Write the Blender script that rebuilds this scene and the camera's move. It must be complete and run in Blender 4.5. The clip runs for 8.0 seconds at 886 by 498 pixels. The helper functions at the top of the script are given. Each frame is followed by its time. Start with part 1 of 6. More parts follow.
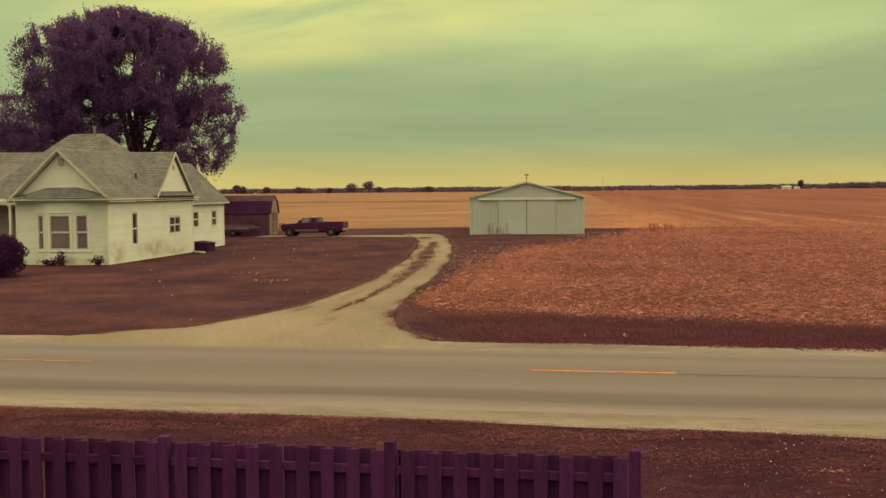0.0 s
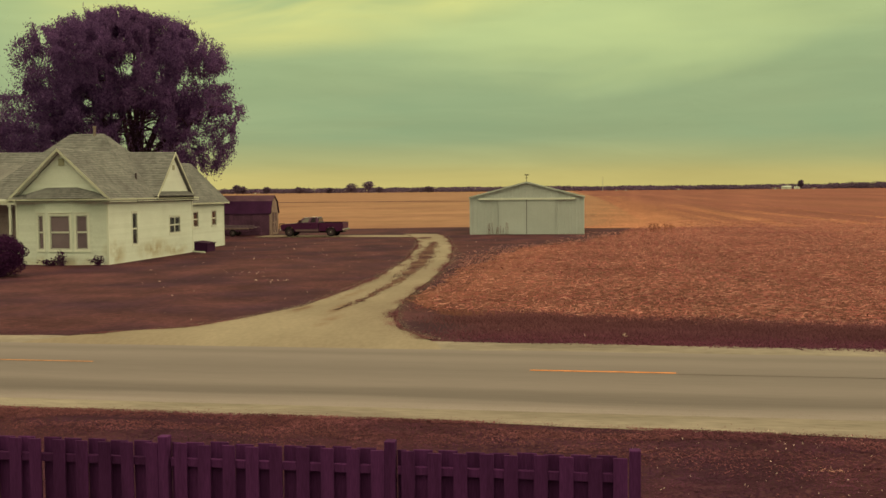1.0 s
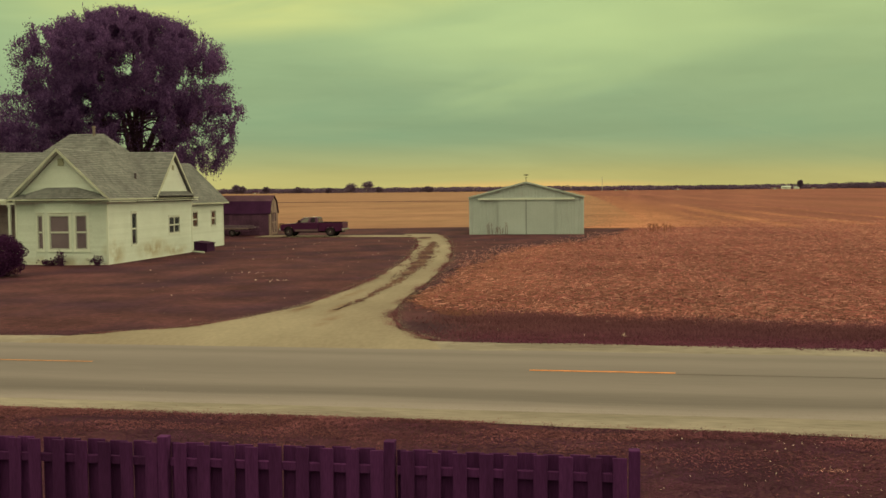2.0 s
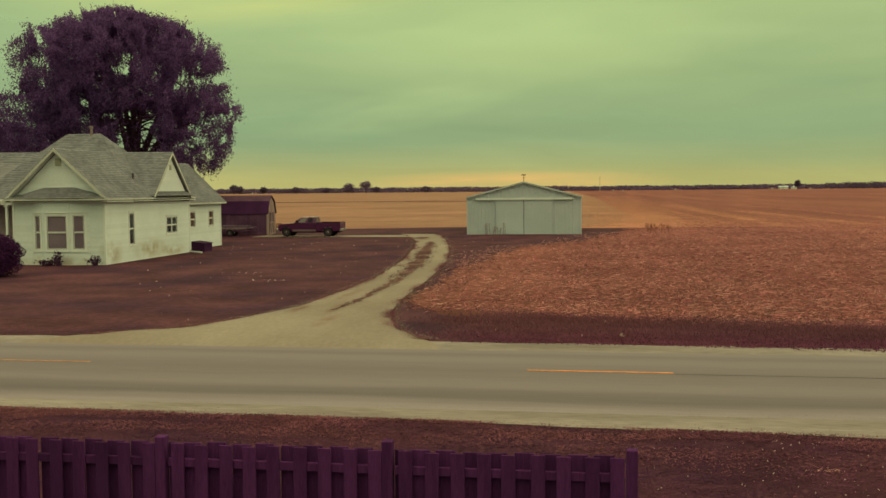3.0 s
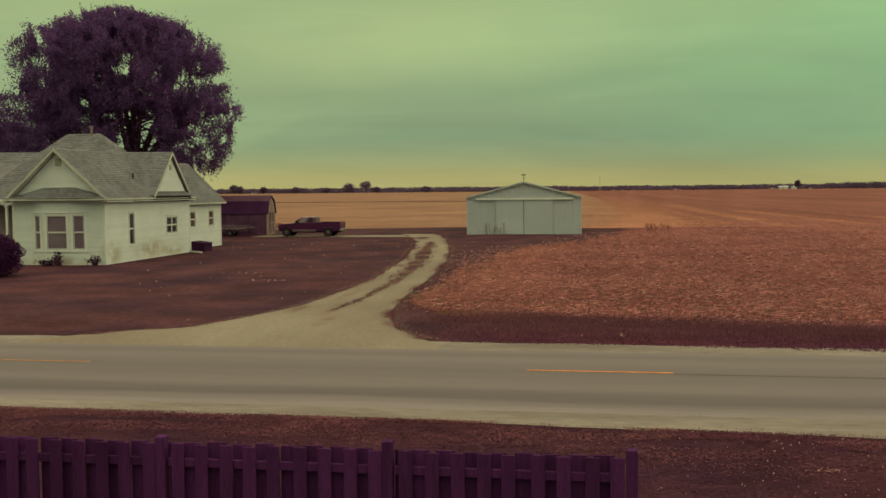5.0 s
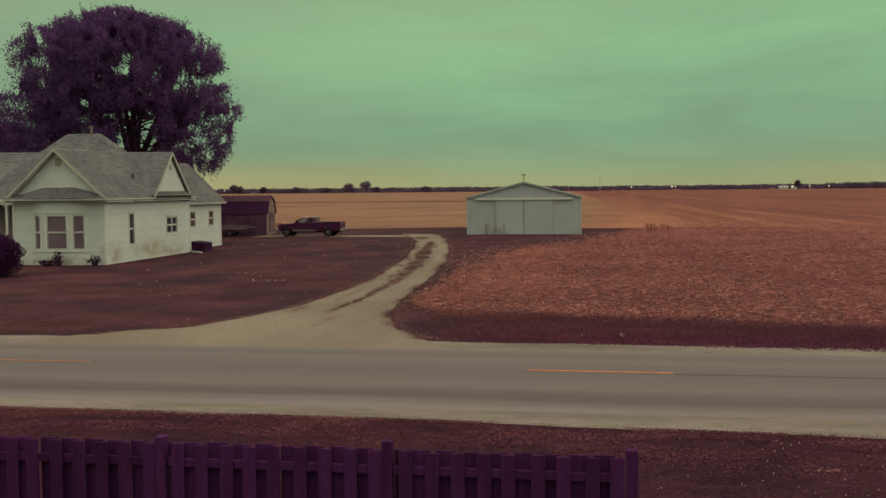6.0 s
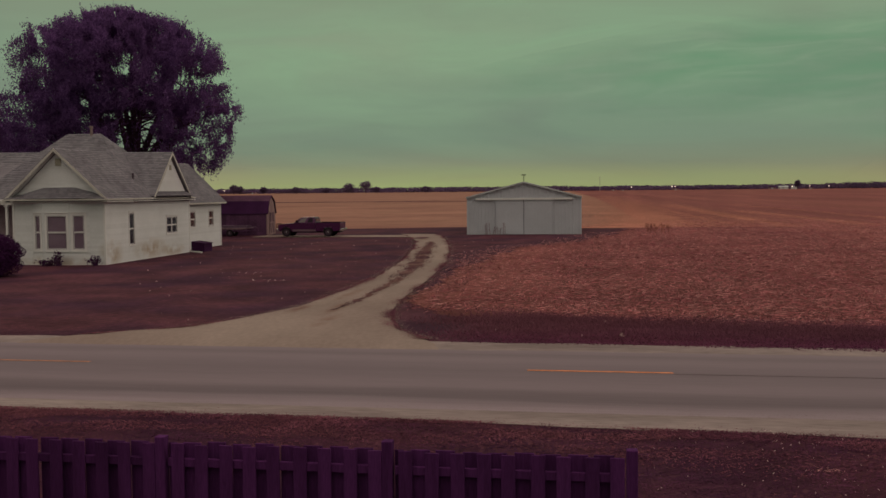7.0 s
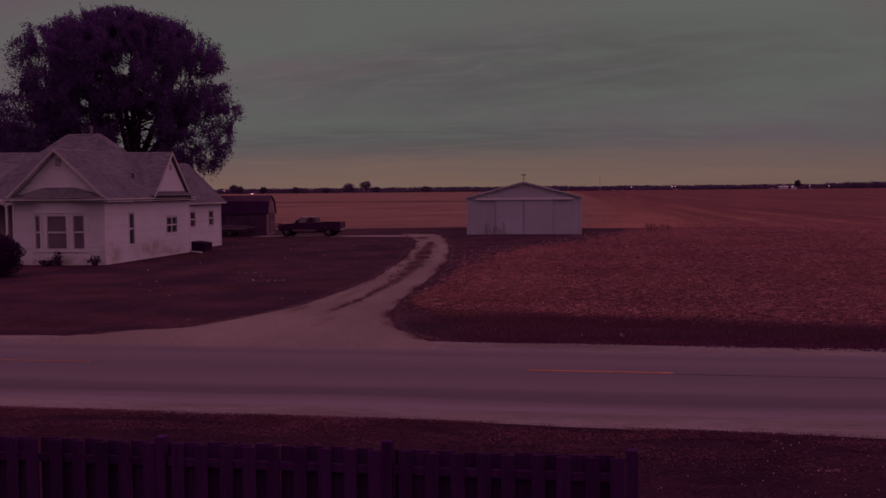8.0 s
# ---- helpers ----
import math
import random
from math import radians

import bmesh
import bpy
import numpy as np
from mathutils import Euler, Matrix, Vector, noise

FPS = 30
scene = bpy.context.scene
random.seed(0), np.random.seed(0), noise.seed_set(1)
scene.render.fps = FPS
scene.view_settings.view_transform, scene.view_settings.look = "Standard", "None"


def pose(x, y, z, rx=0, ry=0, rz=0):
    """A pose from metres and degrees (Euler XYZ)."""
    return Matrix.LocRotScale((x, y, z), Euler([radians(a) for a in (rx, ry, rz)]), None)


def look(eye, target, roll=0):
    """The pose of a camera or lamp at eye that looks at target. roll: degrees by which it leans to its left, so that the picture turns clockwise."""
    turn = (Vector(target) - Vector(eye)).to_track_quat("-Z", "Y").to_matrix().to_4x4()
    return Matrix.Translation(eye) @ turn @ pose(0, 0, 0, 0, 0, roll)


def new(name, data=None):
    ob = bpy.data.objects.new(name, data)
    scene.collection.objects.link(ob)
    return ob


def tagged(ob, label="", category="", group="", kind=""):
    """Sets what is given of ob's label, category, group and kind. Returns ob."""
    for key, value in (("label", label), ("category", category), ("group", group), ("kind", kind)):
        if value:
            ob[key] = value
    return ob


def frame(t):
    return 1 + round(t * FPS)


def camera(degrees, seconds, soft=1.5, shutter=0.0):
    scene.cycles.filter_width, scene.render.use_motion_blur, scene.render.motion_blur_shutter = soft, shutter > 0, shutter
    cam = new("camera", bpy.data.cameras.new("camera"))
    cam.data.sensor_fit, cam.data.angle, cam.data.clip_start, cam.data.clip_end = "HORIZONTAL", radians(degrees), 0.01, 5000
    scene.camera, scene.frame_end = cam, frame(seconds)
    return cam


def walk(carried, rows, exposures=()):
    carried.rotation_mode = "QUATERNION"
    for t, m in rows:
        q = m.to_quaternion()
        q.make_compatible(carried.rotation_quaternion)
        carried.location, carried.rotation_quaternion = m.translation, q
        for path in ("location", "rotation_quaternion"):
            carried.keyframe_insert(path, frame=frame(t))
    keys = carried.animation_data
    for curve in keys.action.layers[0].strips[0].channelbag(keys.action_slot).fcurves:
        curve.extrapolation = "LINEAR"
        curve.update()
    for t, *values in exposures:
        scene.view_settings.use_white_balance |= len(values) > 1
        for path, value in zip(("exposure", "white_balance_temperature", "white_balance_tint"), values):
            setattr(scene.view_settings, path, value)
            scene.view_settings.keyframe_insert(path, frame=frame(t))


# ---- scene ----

# ------------------------------------------------------------------ camera
cam = camera(47.55, 8.0, soft=1.55)
EYE = (0.0, 0.0, 3.86)


def aim(yaw, pitch=-3.381, roll=-0.547):
    a, p = radians(yaw), radians(pitch)
    way = Vector((-math.sin(a) * math.cos(p), math.cos(a) * math.cos(p), math.sin(p)))
    return look(EYE, Vector(EYE) + way * 10, roll)


walk(cam, [(0.0, aim(9.5)), (1.7, aim(9.5)), (2.8, aim(9.34)), (8.0, aim(9.34))],
     exposures=[(0.0, 0.10, 10300, 0), (1.0, 0.05, 9700, -3), (1.7, 0.03, 9200, -7), (3.0, -0.10, 8750, -13), (3.5, -0.06, 8700, -13), (4.0, -0.08, 8600, -11), (4.6, -0.20, 8400, -9),
                (6.0, -0.53, 6900, 5), (6.6, -0.70, 6850, 15), (7.0, -0.99, 6750, 32), (7.5, -1.66, 6900, 84), (8.0, -2.54, 7050, 164)])

# ------------------------------------------------------------------ world and sun
SUN_UP, SUN_TURN = radians(24), radians(82)
world = bpy.data.worlds.new("world")
scene.world = world
world.use_nodes = True
wt = world.node_tree
wt.nodes.clear()


def wnode(kind, **values):
    n = wt.nodes.new(kind)
    for key, v in values.items():
        n.inputs[key.replace("_", " ")].default_value = v
    return n


def build_world():
    sky = wt.nodes.new("ShaderNodeTexSky")
    sky.sky_type, sky.sun_disc = "NISHITA", False
    sky.sun_elevation, sky.sun_rotation = SUN_UP, SUN_TURN
    co = wt.nodes.new("ShaderNodeTexCoord")
    sep = wt.nodes.new("ShaderNodeSeparateXYZ")
    wt.links.new(co.outputs["Generated"], sep.inputs[0])
    # overcast: glow at the horizon, darker band above it, brighter to the zenith
    ramp = wt.nodes.new("ShaderNodeValToRGB")
    wt.links.new(sep.outputs["Z"], ramp.inputs["Fac"])
    stops = [(0.0, (0.53, 0.488, 0.248)), (0.014, (0.492, 0.463, 0.245)), (0.028, (0.370, 0.41, 0.258)), (0.05, (0.272, 0.376, 0.281)), (0.09, (0.288, 0.408, 0.300)),
             (0.14, (0.335, 0.465, 0.323)), (0.19, (0.40, 0.54, 0.342)), (0.32, (0.58, 0.66, 0.456)), (1.0, (2.15, 2.0, 1.567))]
    el = ramp.color_ramp.elements
    el[0].position, el[0].color = stops[0][0], (*stops[0][1], 1)
    el[1].position, el[1].color = stops[-1][0], (*stops[-1][1], 1)
    for p, c in stops[1:-1]:
        e = el.new(p)
        e.color = (*c, 1)
    # long soft streaks of stratus
    mp = wt.nodes.new("ShaderNodeMapping")
    mp.inputs["Scale"].default_value = (1.6, 1.6, 13.0)
    mp.inputs["Rotation"].default_value = (0.0, radians(-3), 0.0)
    wt.links.new(co.outputs["Generated"], mp.inputs["Vector"])
    nz = wnode("ShaderNodeTexNoise", Scale=2.4, Detail=6.0, Roughness=0.55, Distortion=0.6)
    wt.links.new(mp.outputs[0], nz.inputs["Vector"])
    mr = wnode("ShaderNodeMapRange", From_Min=0.3, From_Max=0.7, To_Min=0.93, To_Max=1.09)
    wt.links.new(nz.outputs["Fac"], mr.inputs["Value"])
    side = wnode("ShaderNodeMapRange", From_Min=-0.5, From_Max=0.35, To_Min=1.07, To_Max=0.99)
    wt.links.new(sep.outputs["X"], side.inputs["Value"])
    both = wt.nodes.new("ShaderNodeMath")
    both.operation = "MULTIPLY"
    wt.links.new(mr.outputs[0], both.inputs[0])
    wt.links.new(side.outputs[0], both.inputs[1])
    back = wnode("ShaderNodeMapRange", From_Min=-0.5, From_Max=0.3, To_Min=1.22, To_Max=1.0)
    wt.links.new(sep.outputs["Y"], back.inputs["Value"])
    third = wt.nodes.new("ShaderNodeMath")
    third.operation = "MULTIPLY"
    wt.links.new(both.outputs[0], third.inputs[0])
    wt.links.new(back.outputs[0], third.inputs[1])
    mul = wt.nodes.new("ShaderNodeVectorMath")
    mul.operation = "SCALE"
    wt.links.new(ramp.outputs["Color"], mul.inputs[0])
    wt.links.new(third.outputs[0], mul.inputs["Scale"])
    b1 = wnode("ShaderNodeBackground", Strength=1.0)
    wt.links.new(mul.outputs[0], b1.inputs["Color"])
    b2 = wnode("ShaderNodeBackground", Strength=0.05)
    wt.links.new(sky.outputs[0], b2.inputs["Color"])
    mix = wnode("ShaderNodeMixShader", Fac=0.10)
    wt.links.new(b1.outputs[0], mix.inputs[1])
    wt.links.new(b2.outputs[0], mix.inputs[2])
    out = wt.nodes.new("ShaderNodeOutputWorld")
    wt.links.new(mix.outputs[0], out.inputs["Surface"])


build_world()
sun_data = bpy.data.lights.new("sun", "SUN")
sun_data.energy, sun_data.angle, sun_data.color = 0.75, radians(25), (1.0, 0.88, 0.70)
sun = new("sun", sun_data)
sun.matrix_basis = look((0, 0, 50), Vector((0, 0, 50)) - Vector((math.sin(SUN_TURN) * math.cos(SUN_UP), math.cos(SUN_TURN) * math.cos(SUN_UP), math.sin(SUN_UP))))


# ------------------------------------------------------------------ materials
def material(name, base, rough=0.8, vary=0.25, scale=3.0, fine=40.0, bump=0.2, dist=0.01, metal=0.0, second=None, stretch=(1, 1, 1), island=0.0, piece=0.0, spec=0.06, thin=0.0, stains=(), stain_color=(0.3, 0.2, 0.15)):
    """A surface with variation at two scales, relief, and an optional second colour in patches."""
    m = bpy.data.materials.new(name)
    m.use_nodes = True
    nt = m.node_tree
    bs = nt.nodes["Principled BSDF"]
    bs.inputs["Roughness"].default_value = rough
    bs.inputs["Metallic"].default_value = metal
    bs.inputs["Specular IOR Level"].default_value = spec
    co = nt.nodes.new("ShaderNodeNewGeometry")
    mp = nt.nodes.new("ShaderNodeMapping")
    mp.inputs["Scale"].default_value = stretch
    nt.links.new(co.outputs["Position"], mp.inputs["Vector"])

    def noise_at(s, detail):
        n = nt.nodes.new("ShaderNodeTexNoise")
        n.inputs["Scale"].default_value, n.inputs["Detail"].default_value = s, detail
        nt.links.new(mp.outputs[0], n.inputs["Vector"])
        return n

    def ranged(value, a, b, lo=0.3, hi=0.7):
        r = nt.nodes.new("ShaderNodeMapRange")
        for key, v in (("From Min", lo), ("From Max", hi), ("To Min", a), ("To Max", b)):
            r.inputs[key].default_value = v
        nt.links.new(value, r.inputs["Value"])
        return r.outputs[0]

    def product(a, b):
        p = nt.nodes.new("ShaderNodeMath")
        p.operation = "MULTIPLY"
        nt.links.new(a, p.inputs[0])
        nt.links.new(b, p.inputs[1])
        return p.outputs[0]

    big, small = noise_at(scale, 5), noise_at(fine, 4)
    k = product(ranged(big.outputs["Fac"], 1 - vary, 1 + vary), ranged(small.outputs["Fac"], 1 - vary * 0.8, 1 + vary * 0.8))
    if island:
        g = nt.nodes.new("ShaderNodeNewGeometry")
        k = product(k, ranged(g.outputs["Random Per Island"], 1 - island, 1 + island, 0, 1))
    if piece:
        g = nt.nodes.new("ShaderNodeObjectInfo")
        k = product(k, ranged(g.outputs["Random"], 1 - piece, 1 + piece, 0, 1))
    col = nt.nodes.new("ShaderNodeMix")
    col.data_type = "RGBA"
    col.inputs["A"].default_value = (*base, 1)
    col.inputs["B"].default_value = (*(second or base), 1)
    patch = noise_at(scale * 0.45, 3)
    nt.links.new(ranged(patch.outputs["Fac"], 0, 1, 0.42, 0.62), col.inputs["Factor"])
    colour = col.outputs["Result"]
    for centre, size in stains:                # dirt patches with a ragged outline
        sm = nt.nodes.new("ShaderNodeMapping")
        sm.inputs["Scale"].default_value = [1 / s for s in size]
        sm.inputs["Location"].default_value = [-c / s for c, s in zip(centre, size)]
        nt.links.new(co.outputs["Position"], sm.inputs["Vector"])
        ln = nt.nodes.new("ShaderNodeVectorMath")
        ln.operation = "LENGTH"
        nt.links.new(sm.outputs[0], ln.inputs[0])
        rag = noise_at(1.6, 6)
        f = product(ranged(ln.outputs["Value"], 1, 0, 0.1, 1.0), ranged(rag.outputs["Fac"], 0, 0.9, 0.34, 0.60))
        mx = nt.nodes.new("ShaderNodeMix")
        mx.data_type = "RGBA"
        nt.links.new(f, mx.inputs["Factor"])
        nt.links.new(colour, mx.inputs["A"])
        mx.inputs["B"].default_value = (*stain_color, 1)
        colour = mx.outputs["Result"]
    sc = nt.nodes.new("ShaderNodeVectorMath")
    sc.operation = "SCALE"
    nt.links.new(colour, sc.inputs[0])
    nt.links.new(k, sc.inputs["Scale"])
    nt.links.new(sc.outputs[0], bs.inputs["Base Color"])
    if bump:
        bp = nt.nodes.new("ShaderNodeBump")
        bp.inputs["Strength"].default_value, bp.inputs["Distance"].default_value = bump, dist
        nt.links.new(small.outputs["Fac"], bp.inputs["Height"])
        nt.links.new(bp.outputs[0], bs.inputs["Normal"])
    if thin:                                   # leaves and blades let light through
        tl, mx = nt.nodes.new("ShaderNodeBsdfTranslucent"), nt.nodes.new("ShaderNodeMixShader")
        nt.links.new(sc.outputs[0], tl.inputs["Color"])
        mx.inputs[0].default_value = thin
        nt.links.new(bs.outputs[0], mx.inputs[1])
        nt.links.new(tl.outputs[0], mx.inputs[2])
        nt.links.new(mx.outputs[0], nt.nodes["Material Output"].inputs["Surface"])
    return m


def glowing(name, color, strength):
    m = bpy.data.materials.new(name)
    m.use_nodes = True
    bs = m.node_tree.nodes["Principled BSDF"]
    bs.inputs["Emission Color"].default_value, bs.inputs["Emission Strength"].default_value = (*color, 1), strength
    return m


def glass(name):
    m = bpy.data.materials.new(name)
    m.use_nodes = True
    nt = m.node_tree
    nt.nodes.remove(nt.nodes["Principled BSDF"])
    tr, gl = nt.nodes.new("ShaderNodeBsdfTransparent"), nt.nodes.new("ShaderNodeBsdfGlossy")
    lw, mix = nt.nodes.new("ShaderNodeLayerWeight"), nt.nodes.new("ShaderNodeMixShader")
    tr.inputs["Color"].default_value = (0.88, 0.88, 0.90, 1)
    gl.inputs["Roughness"].default_value = 0.04
    lw.inputs["Blend"].default_value = 0.5
    power, grow = nt.nodes.new("ShaderNodeMath"), nt.nodes.new("ShaderNodeMath")
    power.operation, grow.operation = "POWER", "MULTIPLY_ADD"
    power.inputs[1].default_value, grow.inputs[1].default_value, grow.inputs[2].default_value = 5.0, 0.9, 0.035
    nt.links.new(lw.outputs["Facing"], power.inputs[0])
    nt.links.new(power.outputs[0], grow.inputs[0])
    nt.links.new(grow.outputs[0], mix.inputs[0])
    nt.links.new(tr.outputs[0], mix.inputs[1])
    nt.links.new(gl.outputs[0], mix.inputs[2])
    nt.links.new(mix.outputs[0], nt.nodes["Material Output"].inputs["Surface"])
    return m


M_LAWN = material("lawn", (0.074, 0.0260, 0.0366), 0.95, 0.3, 0.75, 5.0, 0.3, 0.02, second=(0.046, 0.0166, 0.0322), stretch=(0.7, 0.6, 1))
M_FIELD = material("stubble_soil", (0.172, 0.055, 0.054), 0.95, 0.22, 0.16, 2.0, 0.5, 0.05, second=(0.208, 0.074, 0.064), stretch=(1, 0.05, 1))
M_FIELD_FAR = material("pale_stubble", (0.249, 0.126, 0.094), 0.95, 0.16, 0.20, 1.2, 0.3, 0.05, second=(0.213, 0.1025, 0.079), stretch=(0.3, 0.3, 1))
M_GRAVEL = material("gravel", (0.230, 0.181, 0.159), 0.95, 0.10, 0.4, 8, 0.3, 0.01, second=(0.190, 0.145, 0.129), stretch=(1, 0.45, 1), stains=(((-13.9, 76.0, 0.05), (0.7, 1.5, 1)), ((-8.75, 31.6, 0.05), (0.35, 2.4, 1)), ((-9.9, 31.5, 0.05), (0.3, 2.0, 1)), ((-9.4, 36.0, 0.05), (0.3, 2.5, 1)), ((-8.2, 28.5, 0.05), (0.35, 1.6, 1))), stain_color=(0.14, 0.075, 0.06))
M_SHOULDER = material("shoulder_gravel", (0.2107, 0.1713, 0.1646), 0.95, 0.2, 0.8, 7, 0.5, 0.02, second=(0.1784, 0.1411, 0.1383), stretch=(0.35, 1.2, 1))
M_ROAD = material("asphalt", (0.1412, 0.1131, 0.1285), 0.85, 0.07, 0.30, 16, 0.3, 0.004, second=(0.1506, 0.1209, 0.133), stretch=(0.05, 1.0, 1))


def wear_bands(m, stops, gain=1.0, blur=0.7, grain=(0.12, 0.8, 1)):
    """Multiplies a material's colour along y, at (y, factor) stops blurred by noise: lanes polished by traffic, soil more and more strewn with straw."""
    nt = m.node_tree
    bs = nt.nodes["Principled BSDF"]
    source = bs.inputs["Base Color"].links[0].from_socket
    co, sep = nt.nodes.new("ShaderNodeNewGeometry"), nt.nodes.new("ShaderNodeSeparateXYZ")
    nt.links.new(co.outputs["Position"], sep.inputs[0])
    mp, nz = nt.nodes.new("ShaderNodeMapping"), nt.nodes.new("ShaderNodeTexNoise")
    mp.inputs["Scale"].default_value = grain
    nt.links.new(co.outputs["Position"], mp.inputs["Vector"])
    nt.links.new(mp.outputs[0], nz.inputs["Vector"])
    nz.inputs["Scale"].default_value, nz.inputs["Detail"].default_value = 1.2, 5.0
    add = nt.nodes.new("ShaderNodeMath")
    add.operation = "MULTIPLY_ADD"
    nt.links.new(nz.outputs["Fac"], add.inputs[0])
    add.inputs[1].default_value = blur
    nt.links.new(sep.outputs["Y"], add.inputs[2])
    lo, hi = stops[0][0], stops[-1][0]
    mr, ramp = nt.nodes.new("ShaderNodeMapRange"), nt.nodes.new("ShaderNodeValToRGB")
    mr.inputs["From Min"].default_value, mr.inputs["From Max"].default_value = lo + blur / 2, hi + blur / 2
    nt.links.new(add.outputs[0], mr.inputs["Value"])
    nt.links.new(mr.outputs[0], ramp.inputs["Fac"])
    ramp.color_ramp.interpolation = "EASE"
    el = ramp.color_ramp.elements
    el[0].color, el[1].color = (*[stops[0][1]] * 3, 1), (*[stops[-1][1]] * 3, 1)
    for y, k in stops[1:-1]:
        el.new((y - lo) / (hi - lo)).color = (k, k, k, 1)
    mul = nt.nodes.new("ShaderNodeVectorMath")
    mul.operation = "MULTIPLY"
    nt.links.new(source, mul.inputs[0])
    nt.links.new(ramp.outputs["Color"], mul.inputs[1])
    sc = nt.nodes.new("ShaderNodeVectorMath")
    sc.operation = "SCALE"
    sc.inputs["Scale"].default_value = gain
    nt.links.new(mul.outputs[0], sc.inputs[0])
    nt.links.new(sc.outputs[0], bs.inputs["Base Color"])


wear_bands(M_ROAD, ((17.3, 0.94), (17.65, 0.88), (18.0, 0.70), (18.4, 0.50), (18.75, 0.53), (19.5, 0.69), (20.4, 0.59), (21.1, 0.56), (21.8, 0.61), (22.6, 0.68), (23.3, 0.59), (23.9, 0.70), (24.25, 0.79)), 1.7)
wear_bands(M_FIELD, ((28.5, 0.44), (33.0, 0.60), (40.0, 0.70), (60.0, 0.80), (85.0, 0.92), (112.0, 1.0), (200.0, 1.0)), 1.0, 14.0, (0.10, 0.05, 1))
M_SEAM = material("tar_seam", (0.10, 0.072, 0.080), 0.8, 0.2, 2, 20, 0.1, 0.002)
M_DASH = material("yellow_road_paint", (0.56, 0.195, 0.080), 0.7, 0.3, 3, 50, 0.2, 0.002)
M_DASH_FADED = material("rubbed_road_paint", (0.36, 0.165, 0.100), 0.8, 0.4, 3, 50, 0.2, 0.002)
M_GRASS = material("grass_blades", (0.106, 0.0375, 0.0520), 0.9, 0.3, 0.75, 5.0, 0, island=0.65, second=(0.065, 0.0245, 0.0448), stretch=(0.7, 0.6, 1), thin=0.3)
M_VERGE = material("verge_blades", (0.0885, 0.0275, 0.0545), 0.9, 0.25, 1.3, 5.0, 0, island=0.2, second=(0.0640, 0.0204, 0.0498), stretch=(0.6, 0.8, 1), thin=0.3)
M_DRYGRASS = material("ditch_grass_blades", (0.139, 0.0405, 0.085), 0.9, 0.2, 0.4, 3, 0, island=0.1, second=(0.150, 0.0465, 0.082), stretch=(0.3, 1, 1), thin=0.4)
M_STRAW = material("corn_straw", (0.385, 0.134, 0.142), 0.9, 0.16, 0.3, 14, 0, island=0.75, second=(0.240, 0.069, 0.088), stretch=(0.5, 1, 1), thin=0.2)
M_FENCE = material("fence_wood", (0.0600, 0.0146, 0.0690), 0.9, 0.22, 2.5, 25, 0.3, 0.004, stretch=(4, 4, 0.5), piece=0.22)
M_SIDING = material("white_siding", (0.575, 0.59, 0.605), 0.6, 0.05, 0.8, 12, 0.1, 0.003, piece=0.05, spec=0.2, stains=(((-26.6, 55.6, 0.55), (0.6, 2.6, 0.75)), ((-26.6, 50.9, 0.5), (0.6, 1.3, 1.0)), ((-26.6, 64.6, 0.5), (0.6, 2.2, 1.0)), ((-26.6, 58.6, 0.3), (0.6, 2.0, 0.5)), ((-29.5, 50.0, 0.1), (3.0, 0.6, 0.5))), stain_color=(0.31, 0.22, 0.14))
M_TRIM = material("white_trim", (0.6032, 0.6032, 0.6032), 0.55, 0.06, 1, 20, 0.1, 0.002)
M_ROOF = material("shingles", (0.183, 0.172, 0.192), 0.9, 0.15, 1.2, 14, 0.4, 0.01, second=(0.154, 0.141, 0.162))
# dimness of the rooms is put into this dark colour
M_DARK = material("dark_shade_and_pipe", (0.07, 0.05, 0.065), 0.9, 0.2, 1, 10, 0)
M_BLIND = material("window_shade", (0.26, 0.19, 0.235), 0.9, 0.1, 1, 20, 0)
# how dim the rooms look through the panes is put into this colour
M_DIMROOM = material("dim_room_tone", (0.045, 0.037, 0.056), 0.9, 0.15, 2, 14, 0, stretch=(6, 6, 0.5))
M_GLASS = glass("window_glass")
M_RAKE = material("weathered_trim", (0.44, 0.43, 0.40), 0.7, 0.12, 1, 14, 0.1, 0.002)
M_VENT = material("louvre_paint", (0.30, 0.285, 0.235), 0.7, 0.1, 2, 20, 0.1, 0.002)
M_FLUE = material("sooty_flue", (0.20, 0.15, 0.15), 0.7, 0.2, 3, 20, 0.1, 0.002)
M_TALLGRASS = material("tall_grass_blades", (0.160, 0.062, 0.085), 0.9, 0.2, 0.4, 3, 0, island=0.12, second=(0.146, 0.052, 0.083), stretch=(0.3, 1, 1), thin=0.4)
M_WORN = material("worn_grass_soil", (0.1275, 0.07052, 0.0627), 0.95, 0.3, 0.9, 5, 0.4, 0.02, second=(0.0765, 0.03444, 0.0399))
M_METAL = material("pale_green_metal", (0.415, 0.43, 0.480), 0.6, 0.06, 0.5, 12, 0.05, 0.003, piece=0.05)
M_METALROOF = material("metal_roof", (0.36, 0.38, 0.40), 0.5, 0.08, 0.5, 12, 0.05, 0.003)
M_BARN = material("brown_barn_boards", (0.090, 0.038, 0.082), 0.85, 0.25, 1, 12, 0.3, 0.006, piece=0.15)
M_BARNROOF = material("barn_shingles", (0.042, 0.012, 0.046), 0.9, 0.2, 1, 14, 0.4, 0.01)
M_BARNEND = material("weathered_barn_doors", (0.27, 0.18, 0.18), 0.85, 0.35, 1.5, 20, 0.3, 0.006, stretch=(4, 4, 0.6))
M_BARNTOP = material("upper_barn_shingles", (0.082, 0.038, 0.066), 0.9, 0.25, 1, 14, 0.4, 0.01)
